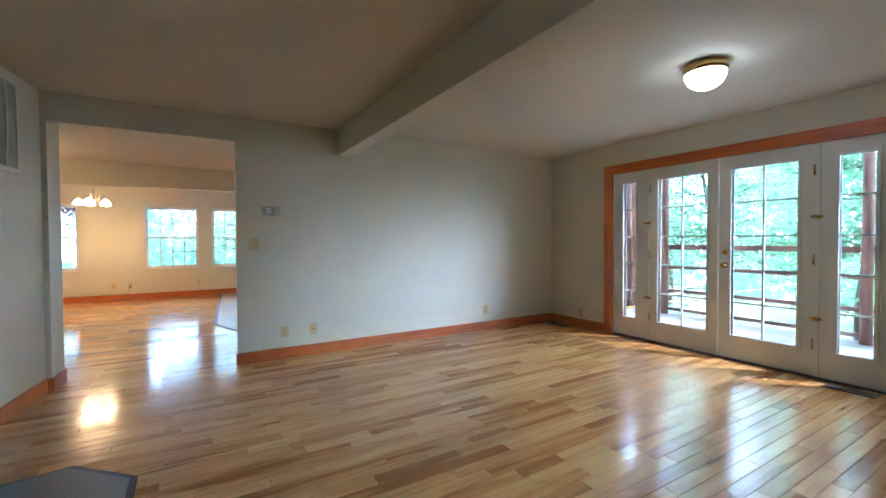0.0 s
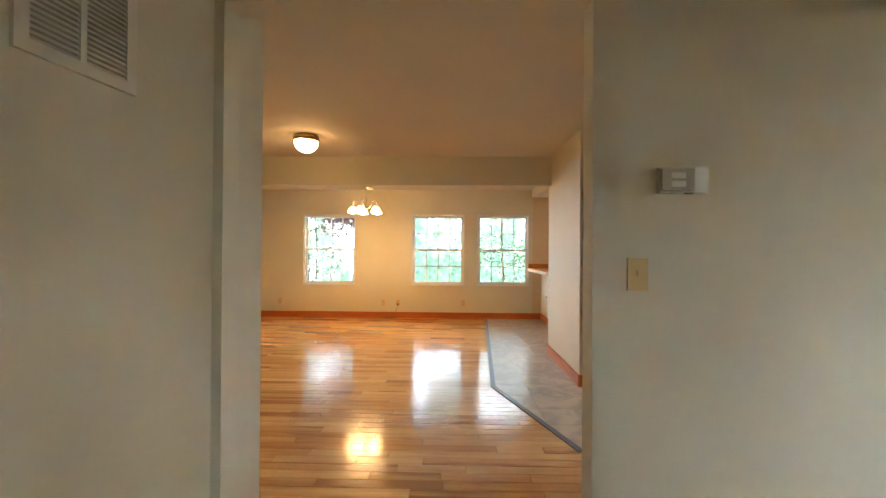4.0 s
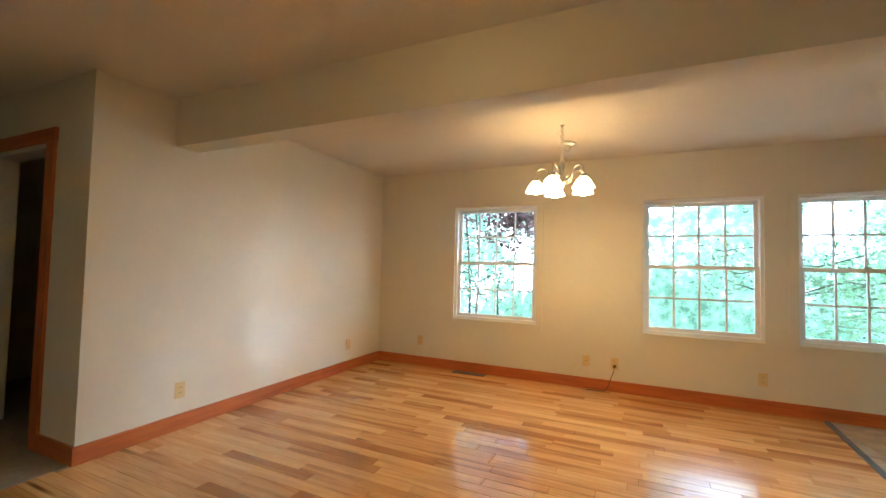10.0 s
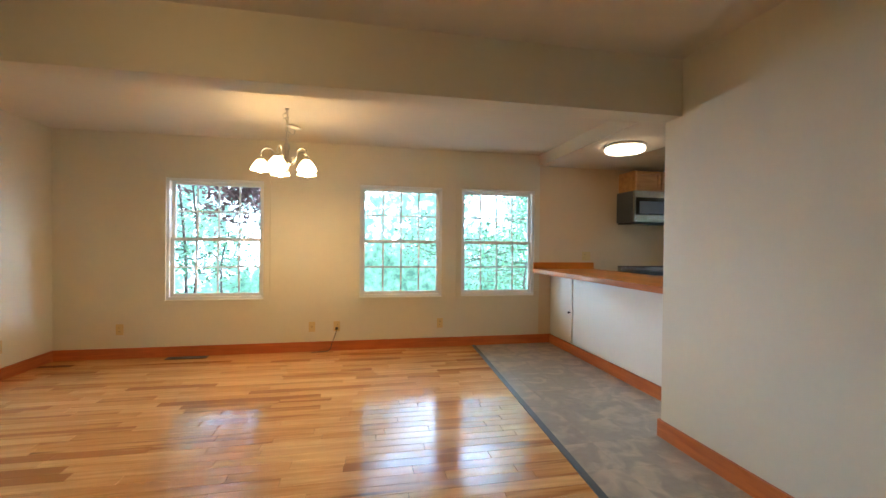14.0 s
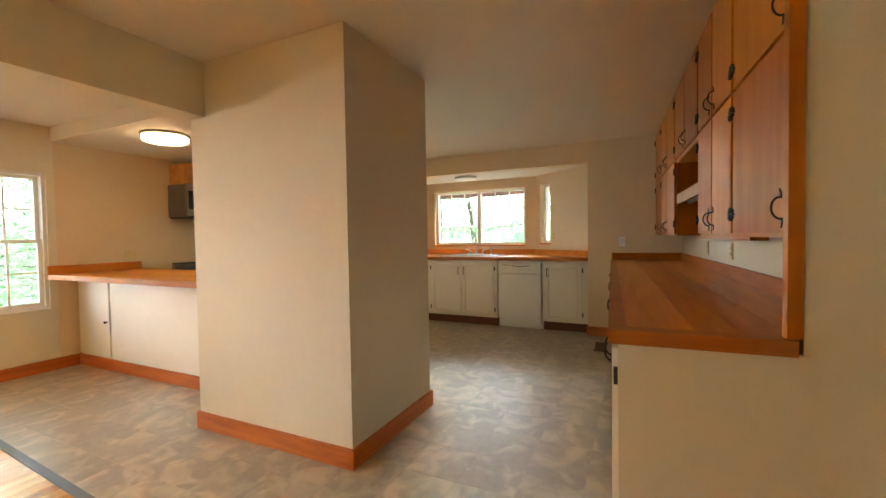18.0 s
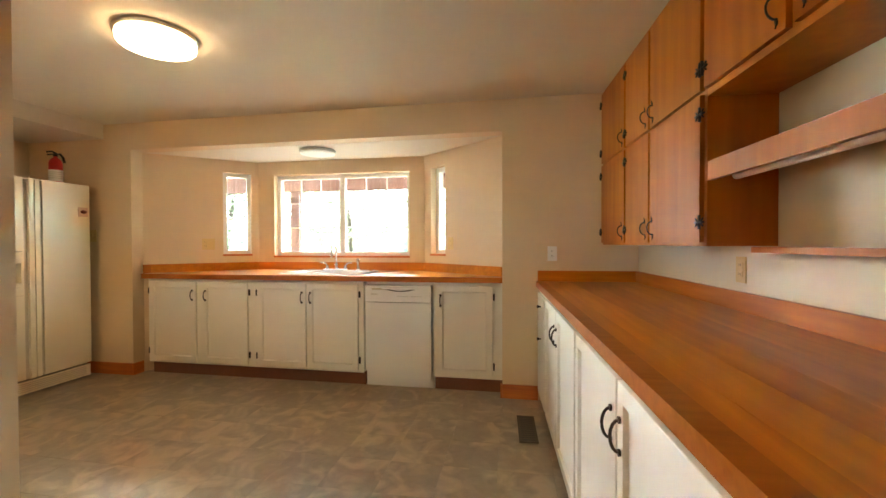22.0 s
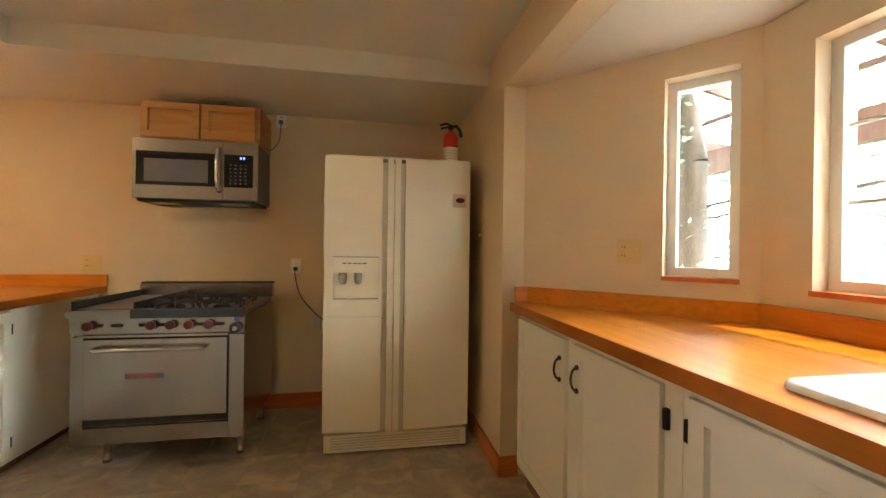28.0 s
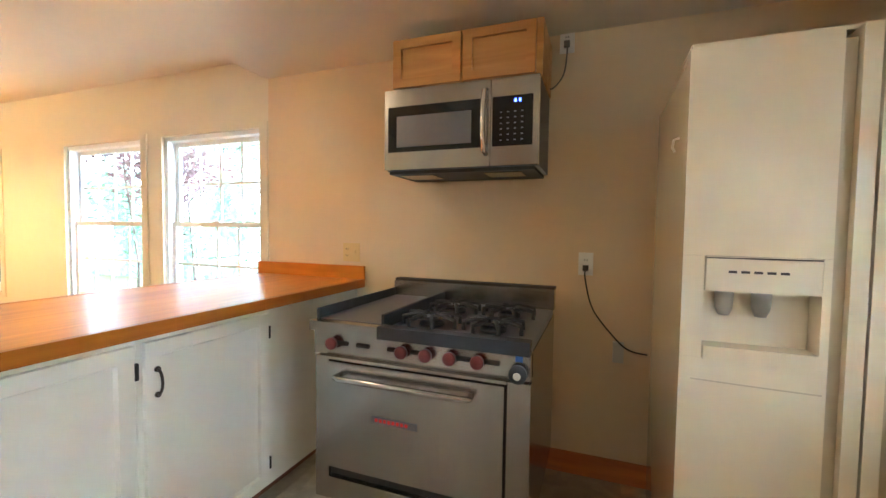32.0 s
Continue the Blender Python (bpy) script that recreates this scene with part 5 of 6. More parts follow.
# freezer door in pieces round the dispenser recess
fd = part("freezer_door", bowed_door(FX0, XM - 0.066, 0.145, 0.905, FY0, 0.055, CXF), M_FRIDGE, fg)
part("door_top", bowed_door(FX0, XM - 0.066, 1.205, 1.80, FY0, 0.055, CXF), M_FRIDGE, fd)
part("door_edge", bowed_door(FX0, FX0 + 0.055, 0.9055, 1.2045, FY0, 0.055, CXF), M_FRIDGE, fd)
part("door_edge", bowed_door(XM - 0.085, XM - 0.066, 0.9055, 1.2045, FY0, 0.055, CXF), M_FRIDGE, fd)
dsp = boxpart("dispenser_panel", (FX0 + 0.056, XM - 0.086, FY0 - 0.082, FY0 - 0.02, 1.105, 1.204), M_FRIDGE, fd, "ice dispenser control panel", bev=0.003)
boxpart("dispenser_back", (FX0 + 0.056, XM - 0.086, FY0 - 0.012, FY0 - 0.002, 0.906, 1.104), M_FRIDGE, fd, bev=0)
boxpart("dispenser_tray", (FX0 + 0.056, XM - 0.086, FY0 - 0.084, FY0 - 0.012, 0.906, 0.945), M_FRIDGE, fd, bev=0.004)
for dx in (0.11, 0.20):
    bm = bmesh.new()
    lathe(bm, [(0.014, 0), (0.022, 0.02), (0.024, 0.05), (0.024, 0.07)], (FX0 + dx, FY0 - 0.045, 1.034), 14)
    part("dispenser_chute", bm, M_CHUTE, fd, "grey plastic chute")
for k in range(5):
    boxpart("panel_print", (FX0 + 0.11 + k * 0.03, FX0 + 0.13 + k * 0.03, FY0 - 0.0835, FY0 - 0.0821, 1.158, 1.165), M_SLOT, dsp, bev=0)
boxpart("panel_line", (FX0 + 0.056, XM - 0.086, FY0 - 0.0833, FY0 - 0.0821, 1.198, 1.2015), M_SLOT, dsp, bev=0)
line = bowed_door(FX0 + 0.03, XM - 0.075, 0.838, 0.842, FY0, 0.0562, CXF)
part("panel_line", line, M_FRIDGE_SEAM, fd)
part("fridge_door", bowed_door(XM + 0.072, FX1, 0.145, 1.80, FY0, 0.055, CXF), M_FRIDGE, fg)
for x0, x1, mt in ((XM - 0.065, XM - 0.036, M_FRIDGE_SEAM), (XM + 0.045, XM + 0.071, M_FRIDGE_SEAM)):
    part("handle_groove", bowed_door(x0, x1, 0.145, 1.775, FY0, 0.044, CXF), mt, fg, "tan recessed handle groove")
for x0, x1 in ((XM - 0.035, XM + 0.0015), (XM + 0.0085, XM + 0.044)):
    part("handle", bowed_door(x0, x1, 0.145, 1.80, FY0, 0.068, CXF), M_FRIDGE, fg, "almond full-length handle")
boxpart("grille", (FX0 + 0.01, FX1 - 0.01, FY0 - 0.055, FY0 + 0.01, 0.02, 0.125), M_FRIDGE, fg)
for k in range(5):
    boxpart("grille_slot", (FX0 + 0.05, FX1 - 0.05, FY0 - 0.0565, FY0 - 0.0552, 0.038 + k * 0.016, 0.045 + k * 0.016), M_FRIDGE_SEAM, fg, bev=0)
boxpart("top_cap", (FX0 + 0.004, FX1 - 0.004, FY0 - 0.06, FY0 + 0.1, 1.8005, 1.812), M_FRIDGE, fg, bev=0.003)
for x in (FX0 + 0.06, FX1 - 0.06):
    for y in (FY0 + 0.06, 6.95):
        bm = bmesh.new()
        cyl(bm, (x, y, 0.0005), (x, y, 0.045), 0.02, seg=12)
        part("foot", bm, M_BLACK, fg)
mg = thing("fridge_magnet", "small square picture magnet on the refrigerator door", "magnet")
boxpart("card", (4.86, 4.945, FY0 - 0.0745, FY0 - 0.0712, 1.515, 1.60), material("pale_pink_card", (0.62, 0.45, 0.36), 0.6), mg, bev=0)
bm = bmesh.new()
lathe(bm, [(0.026, 0), (0.026, 0.001), (0.001, 0.0012)], (4.908, FY0 - 0.0746, 1.560), 16, Matrix.Rotation(radians(90), 3, "X") @ Matrix.Diagonal((1.1, 0.65, 1)))
part("print_blot", bm, M_RED_KNOB, mg, "dark red printed shape")
hk = thing("white_hook", "small white adhesive hook on the refrigerator side", "hook")
bm = bmesh.new()
tube(bm, [(FX0 + 0.004, 6.49, 1.58), (FX0 - 0.012, 6.49, 1.575), (FX0 - 0.016, 6.49, 1.55), (FX0 - 0.008, 6.49, 1.535)], 0.004, 8)
part("hook", bm, M_WHITE_PLASTIC, hk)
# on top of the fridge
for x, y, w, d, h, rz in ((4.52, 6.57, 0.19, 0.13, 0.018, 6), (4.72, 6.59, 0.20, 0.14, 0.030, -3)):
    bx = thing("booklet", "white booklet lying on the refrigerator", "booklet", pose(x, y, 1.7905 if y > FY0 + 0.11 else 1.8125, 0, 0, rz))
    boxpart("pages", (-w / 2, w / 2, -d / 2, d / 2, 0.0005, h), M_WHITE_PLASTIC, bx, bev=0.002)
ex = thing("fire_extinguisher", "red fire extinguisher standing on the refrigerator", "fire extinguisher", pose(4.90, 6.61, 1.7905))
bm = bmesh.new()
lathe(bm, [(0.001, 0.0005), (0.048, 0.002), (0.052, 0.012), (0.052, 0.225), (0.046, 0.255), (0.028, 0.278), (0.016, 0.285), (0.016, 0.295)], seg=24)
part("cylinder", bm, M_RED, ex)
bm = bmesh.new()
lathe(bm, [(0.0525, 0.06), (0.0527, 0.061), (0.0527, 0.165), (0.0525, 0.166)], seg=24, close=False)
lb = part("paper_label", bm, M_WHITE_PLASTIC, ex, "white printed label")
for k in range(4):
    bm = bmesh.new()
    lathe(bm, [(0.0529, 0.085 + k * 0.018), (0.0530, 0.086 + k * 0.018), (0.0530, 0.091 + k * 0.018), (0.0529, 0.092 + k * 0.018)], seg=24, close=False)
    part("print_bar", bm, M_NICKEL, lb)
bm = bmesh.new()
cyl(bm, (0, 0, 0.295), (0, 0, 0.325), 0.018, seg=14)
tube(bm, [(0.01, 0, 0.325), (-0.03, 0, 0.338), (-0.075, 0.0, 0.325)], 0.008, 8)
tube(bm, [(0.01, 0, 0.32), (-0.03, 0, 0.312), (-0.07, 0.0, 0.30)], 0.007, 8)
part("valve_handle", bm, M_BLACK, ex, "black squeeze handle")
bm = bmesh.new()
tube(bm, [(0.012, 0, 0.318), (0.04, 0, 0.325), (0.065, 0, 0.30), (0.078, 0, 0.25)], 0.011, 10)
part("nozzle_hose", bm, M_BLACK, ex)

# ---- outlets and switches ----
def plate(x, y, z, face, kind="outlet", w=0.072, mat=None):
    """A wall plate; face: the degrees about z by which it is turned from facing -y."""
    nm = {"outlet": "wall_outlet", "switch": "light_switch", "jack": "wall_jack", "double": "wall_outlet"}[kind]
    lab = {"outlet": "ivory duplex wall outlet", "switch": "ivory light switch plate", "jack": "ivory wall jack plate", "double": "ivory double plate with outlet and switch"}[kind]
    mt = mat or M_IVORY
    if mat is M_WHITE_PLASTIC:
        lab = lab.replace("ivory", "white")
    o = thing(nm, lab, "outlet" if kind in ("outlet", "double") else ("switch" if kind == "switch" else "jack"), pose(x, y, z, 0, 0, face), "wall plates")
    if kind == "double":
        w = 0.118
    boxpart("plate", (-w / 2, w / 2, -0.006, -0.0005, -0.058, 0.058), mt, o, bev=0.002)
    cx = -0.028 if kind == "double" else 0
    if kind in ("outlet", "double"):
        for dz in (-0.02, 0.02):
            f = boxpart("receptacle", (cx - 0.017, cx + 0.017, -0.009, -0.0061, dz - 0.014, dz + 0.014), mt, o, bev=0.003)
            for dx in (-0.006, 0.006):
                boxpart("slot", (cx + dx - 0.0015, cx + dx + 0.0015, -0.0096, -0.0091, dz - 0.004, dz + 0.006), M_SLOT, f, bev=0)
    if kind in ("switch", "double"):
        sx = 0.028 if kind == "double" else 0
        boxpart("toggle", (sx - 0.005, sx + 0.005, -0.018, -0.0061, -0.004, 0.014), mt, o, bev=0.002)
    if kind == "jack":
        bm = bmesh.new()
        cyl(bm, (0, -0.0061, 0), (0, -0.014, 0), 0.006, seg=12)
        part("socket", bm, M_BRASS, o)
    return o


plate(0.902, YP, 1.18, 0, "switch")
plate(1.171, YP, 0.275, 0), plate(1.459, YP, 0.277, 0, "jack"), plate(3.738, YP, 0.275, 0)
plate(XF, 0.36, 0.20, -90)
plate(XL, 4.54, 0.285, 90), plate(XL, 6.512, 0.30, 90)
plate(-3.044, YW, 0.31, 0), plate(-1.078, YW, 0.285, 0, "jack"), plate(-0.80, YW, 0.285, 0), plate(0.43, YW, 0.29, 0)
plate(2.39, YW, 1.12, 0, "double"), plate(3.79, YW, 1.105, 0, "outlet", mat=M_WHITE_PLASTIC), plate(3.67, YW, 2.235, 0, "outlet", mat=M_WHITE_PLASTIC)
plate(XK, 2.055, 1.172, -90, "outlet", mat=M_WHITE_PLASTIC), plate(XK, 6.40, 1.34, -90, "switch")
plate(-1.515, -0.022, 0.21, 72.4, "outlet")
for x in (1.69, 2.98, 3.73):
    o = plate(x, YC, 1.135, 180)
    o.matrix_basis = LONG_TURN @ o.matrix_basis
for host, u, k in ((bay_left, 0.49, "double"), (bay_right, 0.655, "outlet")):
    o = plate(0, 0, 0, 0, k)
    o.matrix_basis = host.matrix_basis @ pose(u, 0, 1.255, 0, 0, 180)

# thermostat
ts = thing("thermostat", "tan metal wall thermostat with clear cover", "thermostat", pose(1.053, YP, 1.515))
boxpart("base", (-0.085, 0.085, -0.022, -0.0005, -0.045, 0.045), M_NICKEL, ts, bev=0.004)
boxpart("cover", (-0.08, 0.03, -0.036, -0.0221, -0.038, 0.038), material("grey_beige_plastic", (0.42, 0.38, 0.31), 0.4), ts, bev=0.006)
for dz in (-0.018, 0.012):
    boxpart("display", (-0.05, 0.0, -0.0372, -0.0361, dz - 0.008, dz + 0.012), M_WHITE_PLASTIC, ts, bev=0)
boxpart("lever", (0.0, 0.03, -0.03, -0.0221, -0.05, -0.0455), M_SLOT, ts, bev=0)

# ---- heater closet grilles ----
def grille(m, w, z0, z1):
    g = thing("air_grille", "white louvred return air grille on the closet wall", "grille", m, "closet grilles")
    for d in ((0, 0.03, z0, z1), (w - 0.03, w, z0, z1), (0.03, w - 0.03, z0, z0 + 0.03), (0.03, w - 0.03, z1 - 0.03, z1), (w / 2 - 0.008, w / 2 + 0.008, z0 + 0.03, z1 - 0.03)):
        boxpart("frame", (d[0], d[1], -0.012, -0.0005, d[2], d[3]), M_GRILLE, g, bev=0.002)
    boxpart("backing", (0.02, w - 0.02, -0.0025, -0.0006, z0 + 0.02, z1 - 0.02), M_GRILLE_BACK, g, bev=0)
    n = 42
    for k in range(n):
        z = z0 + 0.036 + (z1 - z0 - 0.072) * k / (n - 1)
        for a, b in ((0.03, w / 2 - 0.008), (w / 2 + 0.008, w - 0.03)):
            if k == 0 and a == 0.03:
                bm = bmesh.new()
                vs = [bm.verts.new(p) for p in ((0, -0.0105, -0.0055), (b - a, -0.0105, -0.0055), (b - a, -0.003, 0.004), (0, -0.003, 0.004), (0, -0.0105, -0.004), (b - a, -0.0105, -0.004), (b - a, -0.003, 0.0055), (0, -0.003, 0.0055))]
                for f in ((0, 1, 2, 3), (4, 7, 6, 5), (0, 4, 5, 1), (3, 2, 6, 7), (0, 3, 7, 4), (1, 5, 6, 2)):
                    bm.faces.new([vs[i] for i in f])
                first = part("slat", bm, M_GRILLE, g)
                first.location = (a, 0, z)
            else:
                s = new("slat", first.data)
                s.parent = g
                s.location = (a, 0, z)
    return g


GS = 0.07
grille(Matrix.Translation((-1.40 + 0.9796 * GS, 0.34 - 0.201 * GS, 0)) @ Matrix.Rotation(-0.2024, 4, "Z"), 0.45, 1.715, 2.395)
d = Vector((0.097, 0.727, 0))
grille(Matrix.Translation((-0.742 + 0.097 * 0.115, 0.205 + 0.727 * 0.115, 0)) @ Matrix.Rotation(math.atan2(d.y, d.x), 4, "Z"), 0.30, 1.70, 2.355)

# ---- floor vents ----
def vent(x, y, rz, w=0.31, d=0.12, label="brown metal floor register"):
    v = thing("floor_vent", label, "vent", pose(x, y, 0.0, 0, 0, rz), "floor registers")
    boxpart("frame", (-w / 2, w / 2, -d / 2, d / 2, 0.0006, 0.006), M_VENT, v, bev=0.002)
    n = 12
    for k in range(n):
        c = -w / 2 + 0.03 + (w - 0.06) * k / (n - 1)
        boxpart("slot", (c - 0.006, c + 0.006, -d / 2 + 0.018, d / 2 - 0.018, 0.0061, 0.0068), M_SLOT, v, bev=0)


vent(-1.395, 2.475, -50, 0.34, 0.15), vent(-2.36, 7.08, 0, 0.40, 0.10), vent(4.80, 0.63, 90), vent(4.84, -2.42, 90), vent(4.53, 2.265, 2.3, 0.40, 0.12)

# ---- lamps ----
def dome_lamp(x, y, mat, r, label):
    l = thing("ceiling_lamp", label, "ceiling lamp", pose(x, y, CH), "ceiling lamps")
    bm = bmesh.new()
    lathe(bm, [(r * 0.92, -0.0005), (r * 1.0, -0.012), (r * 1.02, -0.04), (r * 0.96, -0.062), (0.02, -0.062)], seg=32)
    part("base_ring", bm, M_BRASS, l, "brass base ring")
    bm = bmesh.new()
    prof = [(r * 0.94 * math.cos(a), -0.063 - 0.11 * math.sin(a)) for a in (math.pi / 2 * k / 9 for k in range(9))] + [(0.002, -0.173)]
    lathe(bm, prof, seg=28, close=False)
    part("glass_dome", bm, mat, l, "lit frosted glass dome")
    return l


def drum_lamp(x, y, z, mat, r, label, h=0.07):
    l = thing("ceiling_lamp", label, "ceiling lamp", pose(x, y, z), "drum ceiling lamps")
    bm = bmesh.new()
    lathe(bm, [(r * 0.97, -0.0005), (r, -0.006), (r, -0.022), (r * 0.95, -0.026), (0.02, -0.026)], seg=36)
    part("base_ring", bm, M_NICKEL, l, "brushed nickel base ring")
    bm = bmesh.new()
    lathe(bm, [(r * 0.94, -0.027), (r * 0.95, -0.04), (r * 0.94, -h * 0.85), (r * 0.88, -h), (r * 0.5, -h - 0.004), (0.002, -h - 0.005)], seg=36, close=False)
    part("diffuser", bm, mat, l, "round acrylic diffuser")
    return l


dome_lamp(3.435, -2.02, M_GLOBE_COOL, 0.135, "brass ceiling lamp with a lit white glass dome")
dome_lamp(-1.245, 3.51, M_GLOBE_WARM, 0.125, "brass ceiling lamp with a lit warm glass dome")
drum_lamp(3.69, 4.29, CH, M_RING, 0.20, "round nickel ceiling lamp with lit acrylic diffuser")
drum_lamp(2.08, 5.93, SB, M_RING, 0.20, "round nickel ceiling lamp with lit acrylic diffuser under the soffit")
drum_lamp(5.42, 4.22, 2.158, M_RING_OFF, 0.17, "round white ceiling lamp in the bay, off", 0.034)

# chandelier
chl = thing("chandelier", "five-armed nickel chandelier with lit white bell shades", "chandelier", pose(-1.165, 5.97, CH))
bm = bmesh.new()
lathe(bm, [(0.018, -0.0005), (0.016, -0.01), (0.005, -0.016), (0.004, -0.03)], seg=12)
part("ceiling_hook", bm, M_NICKEL, chl)
for k in range(9):
    bm = bmesh.new()
    rot = Matrix.Rotation(radians(90 * (k % 2)), 3, "Z")
    tube(bm, [rot @ Vector((0.010 * math.cos(a), 0, 0.017 * math.sin(a))) + Vector((0.004 * math.sin(k * 1.7), 0, -0.04 - 0.024 * k)) for a in (2 * math.pi * j / 12 for j in range(13))], 0.0022, 6)
    part("chain_link", bm, M_NICKEL, chl)
bm = bmesh.new()
tube(bm, [(0.006, 0.006, -0.03), (-0.035, 0.0, -0.05), (-0.03, 0.01, -0.085), (0.01, 0.005, -0.07), (0.008, 0.0, -0.13), (-0.004, 0.004, -0.25)], 0.0025, 6)
part("lamp_cord", bm, M_NICKEL, chl)
bm = bmesh.new()
lathe(bm, [(0.012, -0.18), (0.058, -0.168), (0.062, -0.160), (0.058, -0.152), (0.012, -0.148)], (0.085, 0, 0), 20, Matrix.Rotation(radians(10), 3, "Y"))
tube(bm, [(0.07, 0, -0.165), (0.062, 0, -0.21), (0.045, 0, -0.225), (0.03, 0, -0.21), (0.012, 0, -0.20)], 0.004, 6)
part("canopy", bm, M_NICKEL, chl, "loose hanging nickel canopy")
bm = bmesh.new()
lathe(bm, [(0.004, -0.255), (0.012, -0.27), (0.010, -0.29), (0.022, -0.31), (0.026, -0.34), (0.016, -0.37), (0.016, -0.43), (0.032, -0.455), (0.034, -0.48), (0.018, -0.50), (0.010, -0.53), (0.014, -0.545), (0.001, -0.56)][::-1], seg=20)
part("centre_column", bm, M_NICKEL, chl)
for k in range(5):
    an = 2 * math.pi * k / 5 + 0.75
    d = Vector((math.cos(an), math.sin(an), 0))
    z = Vector((0, 0, 1))
    bm = bmesh.new()
    pts = [d * 0.015 - z * 0.45, d * 0.05 - z * 0.48, d * 0.09 - z * 0.45, d * 0.105 - z * 0.40]
    pts += [d * (0.155 - 0.05 * math.cos(a)) + z * (-0.40 + 0.05 * math.sin(a)) for a in (math.pi * j / 8 for j in range(1, 9))] + [d * 0.205 - z * 0.43]
    tube(bm, pts, 0.006, 8)
    tube(bm, [d * 0.06 + Vector((-d.y, d.x, 0)) * 0.0 + d * (0.016 * math.cos(a)) - z * (0.44 + 0.016 * math.sin(a)) for a in (1.75 * math.pi * j / 10 for j in range(11))], 0.004, 6)
    arm = part("arm", bm, M_NICKEL, chl)
    bm = bmesh.new()
    lathe(bm, [(0.012, -0.425), (0.026, -0.432), (0.028, -0.455), (0.024, -0.462)][::-1], d * 0.205, 16)
    part("socket_cup", bm, M_NICKEL, arm)
    bm = bmesh.new()
    lathe(bm, [(0.026, -0.456), (0.040, -0.468), (0.058, -0.492), (0.072, -0.520), (0.085, -0.545), (0.083, -0.547), (0.069, -0.523), (0.054, -0.495), (0.036, -0.472), (0.024, -0.460)], d * 0.205, 24, close=False)
    part("glass_shade", bm, M_GLOBE_WARM, arm, "lit white glass bell shade")
    bm = bmesh.new()
    lathe(bm, [(0.012, -0.47), (0.026, -0.50), (0.032, -0.53), (0.026, -0.556), (0.001, -0.566)], d * 0.205, 16)
    part("bulb", bm, M_BULB, arm, "glowing bulb")

# ---- cords ----
def cord(name, pts, label, mat=None, r=0.004):
    c = thing(name, label, "cord")
    bm = bmesh.new()
    sm = []
    pv = [Vector(p) for p in pts]
    for i in range(len(pv) - 1):
        p0, p1, p2, p3 = pv[max(i - 1, 0)], pv[i], pv[i + 1], pv[min(i + 2, len(pv) - 1)]
        for j in range(6):
            t = j / 6
            sm.append(0.5 * (2 * p1 + (p2 - p0) * t + (2 * p0 - 5 * p1 + 4 * p2 - p3) * t * t + (3 * p1 - p0 - 3 * p2 + p3) * t ** 3))
    sm.append(pv[-1])
    tube(bm, sm, r, 6)
    part("cable", bm, mat or M_BLACK, c)
    boxpart("plug", (pv[0].x - 0.014, pv[0].x + 0.014, pv[0].y - 0.012, pv[0].y + 0.012, pv[0].z - 0.014, pv[0].z + 0.014), mat or M_BLACK, c, bev=0.004)
    return c


cord("black_cable", [(3.79, YW - 0.022, 1.085), (3.79, YW - 0.035, 1.03), (3.83, YW - 0.03, 0.88), (3.93, YW - 0.03, 0.75), (4.0, YW - 0.03, 0.69), (4.085, YW - 0.03, 0.675)], "black power cord from outlet to refrigerator")
ws = thing("wall_bracket", "grey plastic water line bracket on the kitchen wall", "bracket")
boxpart("bracket", (3.93, 3.98, YW - 0.03, YW - 0.001, 0.62, 0.72), M_NICKEL, ws, bev=0.008)
cord("grey_cable", [(3.67, YW - 0.022, 2.215), (3.673, YW - 0.04, 2.16), (3.66, YW - 0.045, 2.06), (3.62, YW - 0.05, 2.0), (3.588, YW - 0.06, 1.985)], "grey power cord of the microwave", M_STEEL_DARK)
cord("brown_cable", [(-0.80, YW - 0.022, 0.262), (-0.812, YW - 0.04, 0.20), (-0.842, YW - 0.05, 0.12), (-0.872, YW - 0.045, 0.03), (-0.912, YW - 0.05, 0.006), (-1.012, YW - 0.06, 0.006), (-1.072, YW - 0.08, 0.006)], "brown cord hanging from a dining room outlet", M_VENT)

# ---- corridor door ----
cd = thing("door_corridor", "white panel door standing open in an orange wooden frame", "door", kind="structure")
DX0, DX1 = -5.0, -4.17
boxpart("leaf", (DX1 - 0.052, DX1 - 0.014, 3.99, 4.77, 0.012, 1.965), M_DOOR, cd)
for z in (0.25, 1.02, 1.80):
    bm = bmesh.new()
    cyl(bm, (DX1 - 0.012, 3.975, z - 0.045), (DX1 - 0.012, 3.975, z + 0.045), 0.008, seg=10)
    box(bm, DX1 - 0.052, DX1 - 0.012, 3.978, 3.988, z - 0.044, z + 0.044)
    part("hinge", bm, M_VENT, cd, "dark brass hinge")
for d in ((DX1 - 0.012, DX1 + 0.09, 3.902, 3.9195, 0.001, 2.005), (DX0 - 0.09, DX0 + 0.012, 3.902, 3.9195, 0.001, 2.005)):
    boxpart("side_trim", d, M_TRIM_Z, cd)
boxpart("head_trim", (DX0 - 0.10, DX1 + 0.10, 3.90, 3.9195, 2.0055, 2.095), M_TRIM, cd)
for d in ((DX1 - 0.012, DX1 - 0.0005, 3.92, 4.06, 0.001, 1.973), (DX0 + 0.0005, DX0 + 0.012, 3.92, 4.06, 0.001, 1.973), (DX0 + 0.0125, DX1 - 0.0125, 3.92, 4.06, 1.9735, 1.9845)):
    boxpart("jamb", d, M_DOOR, cd)

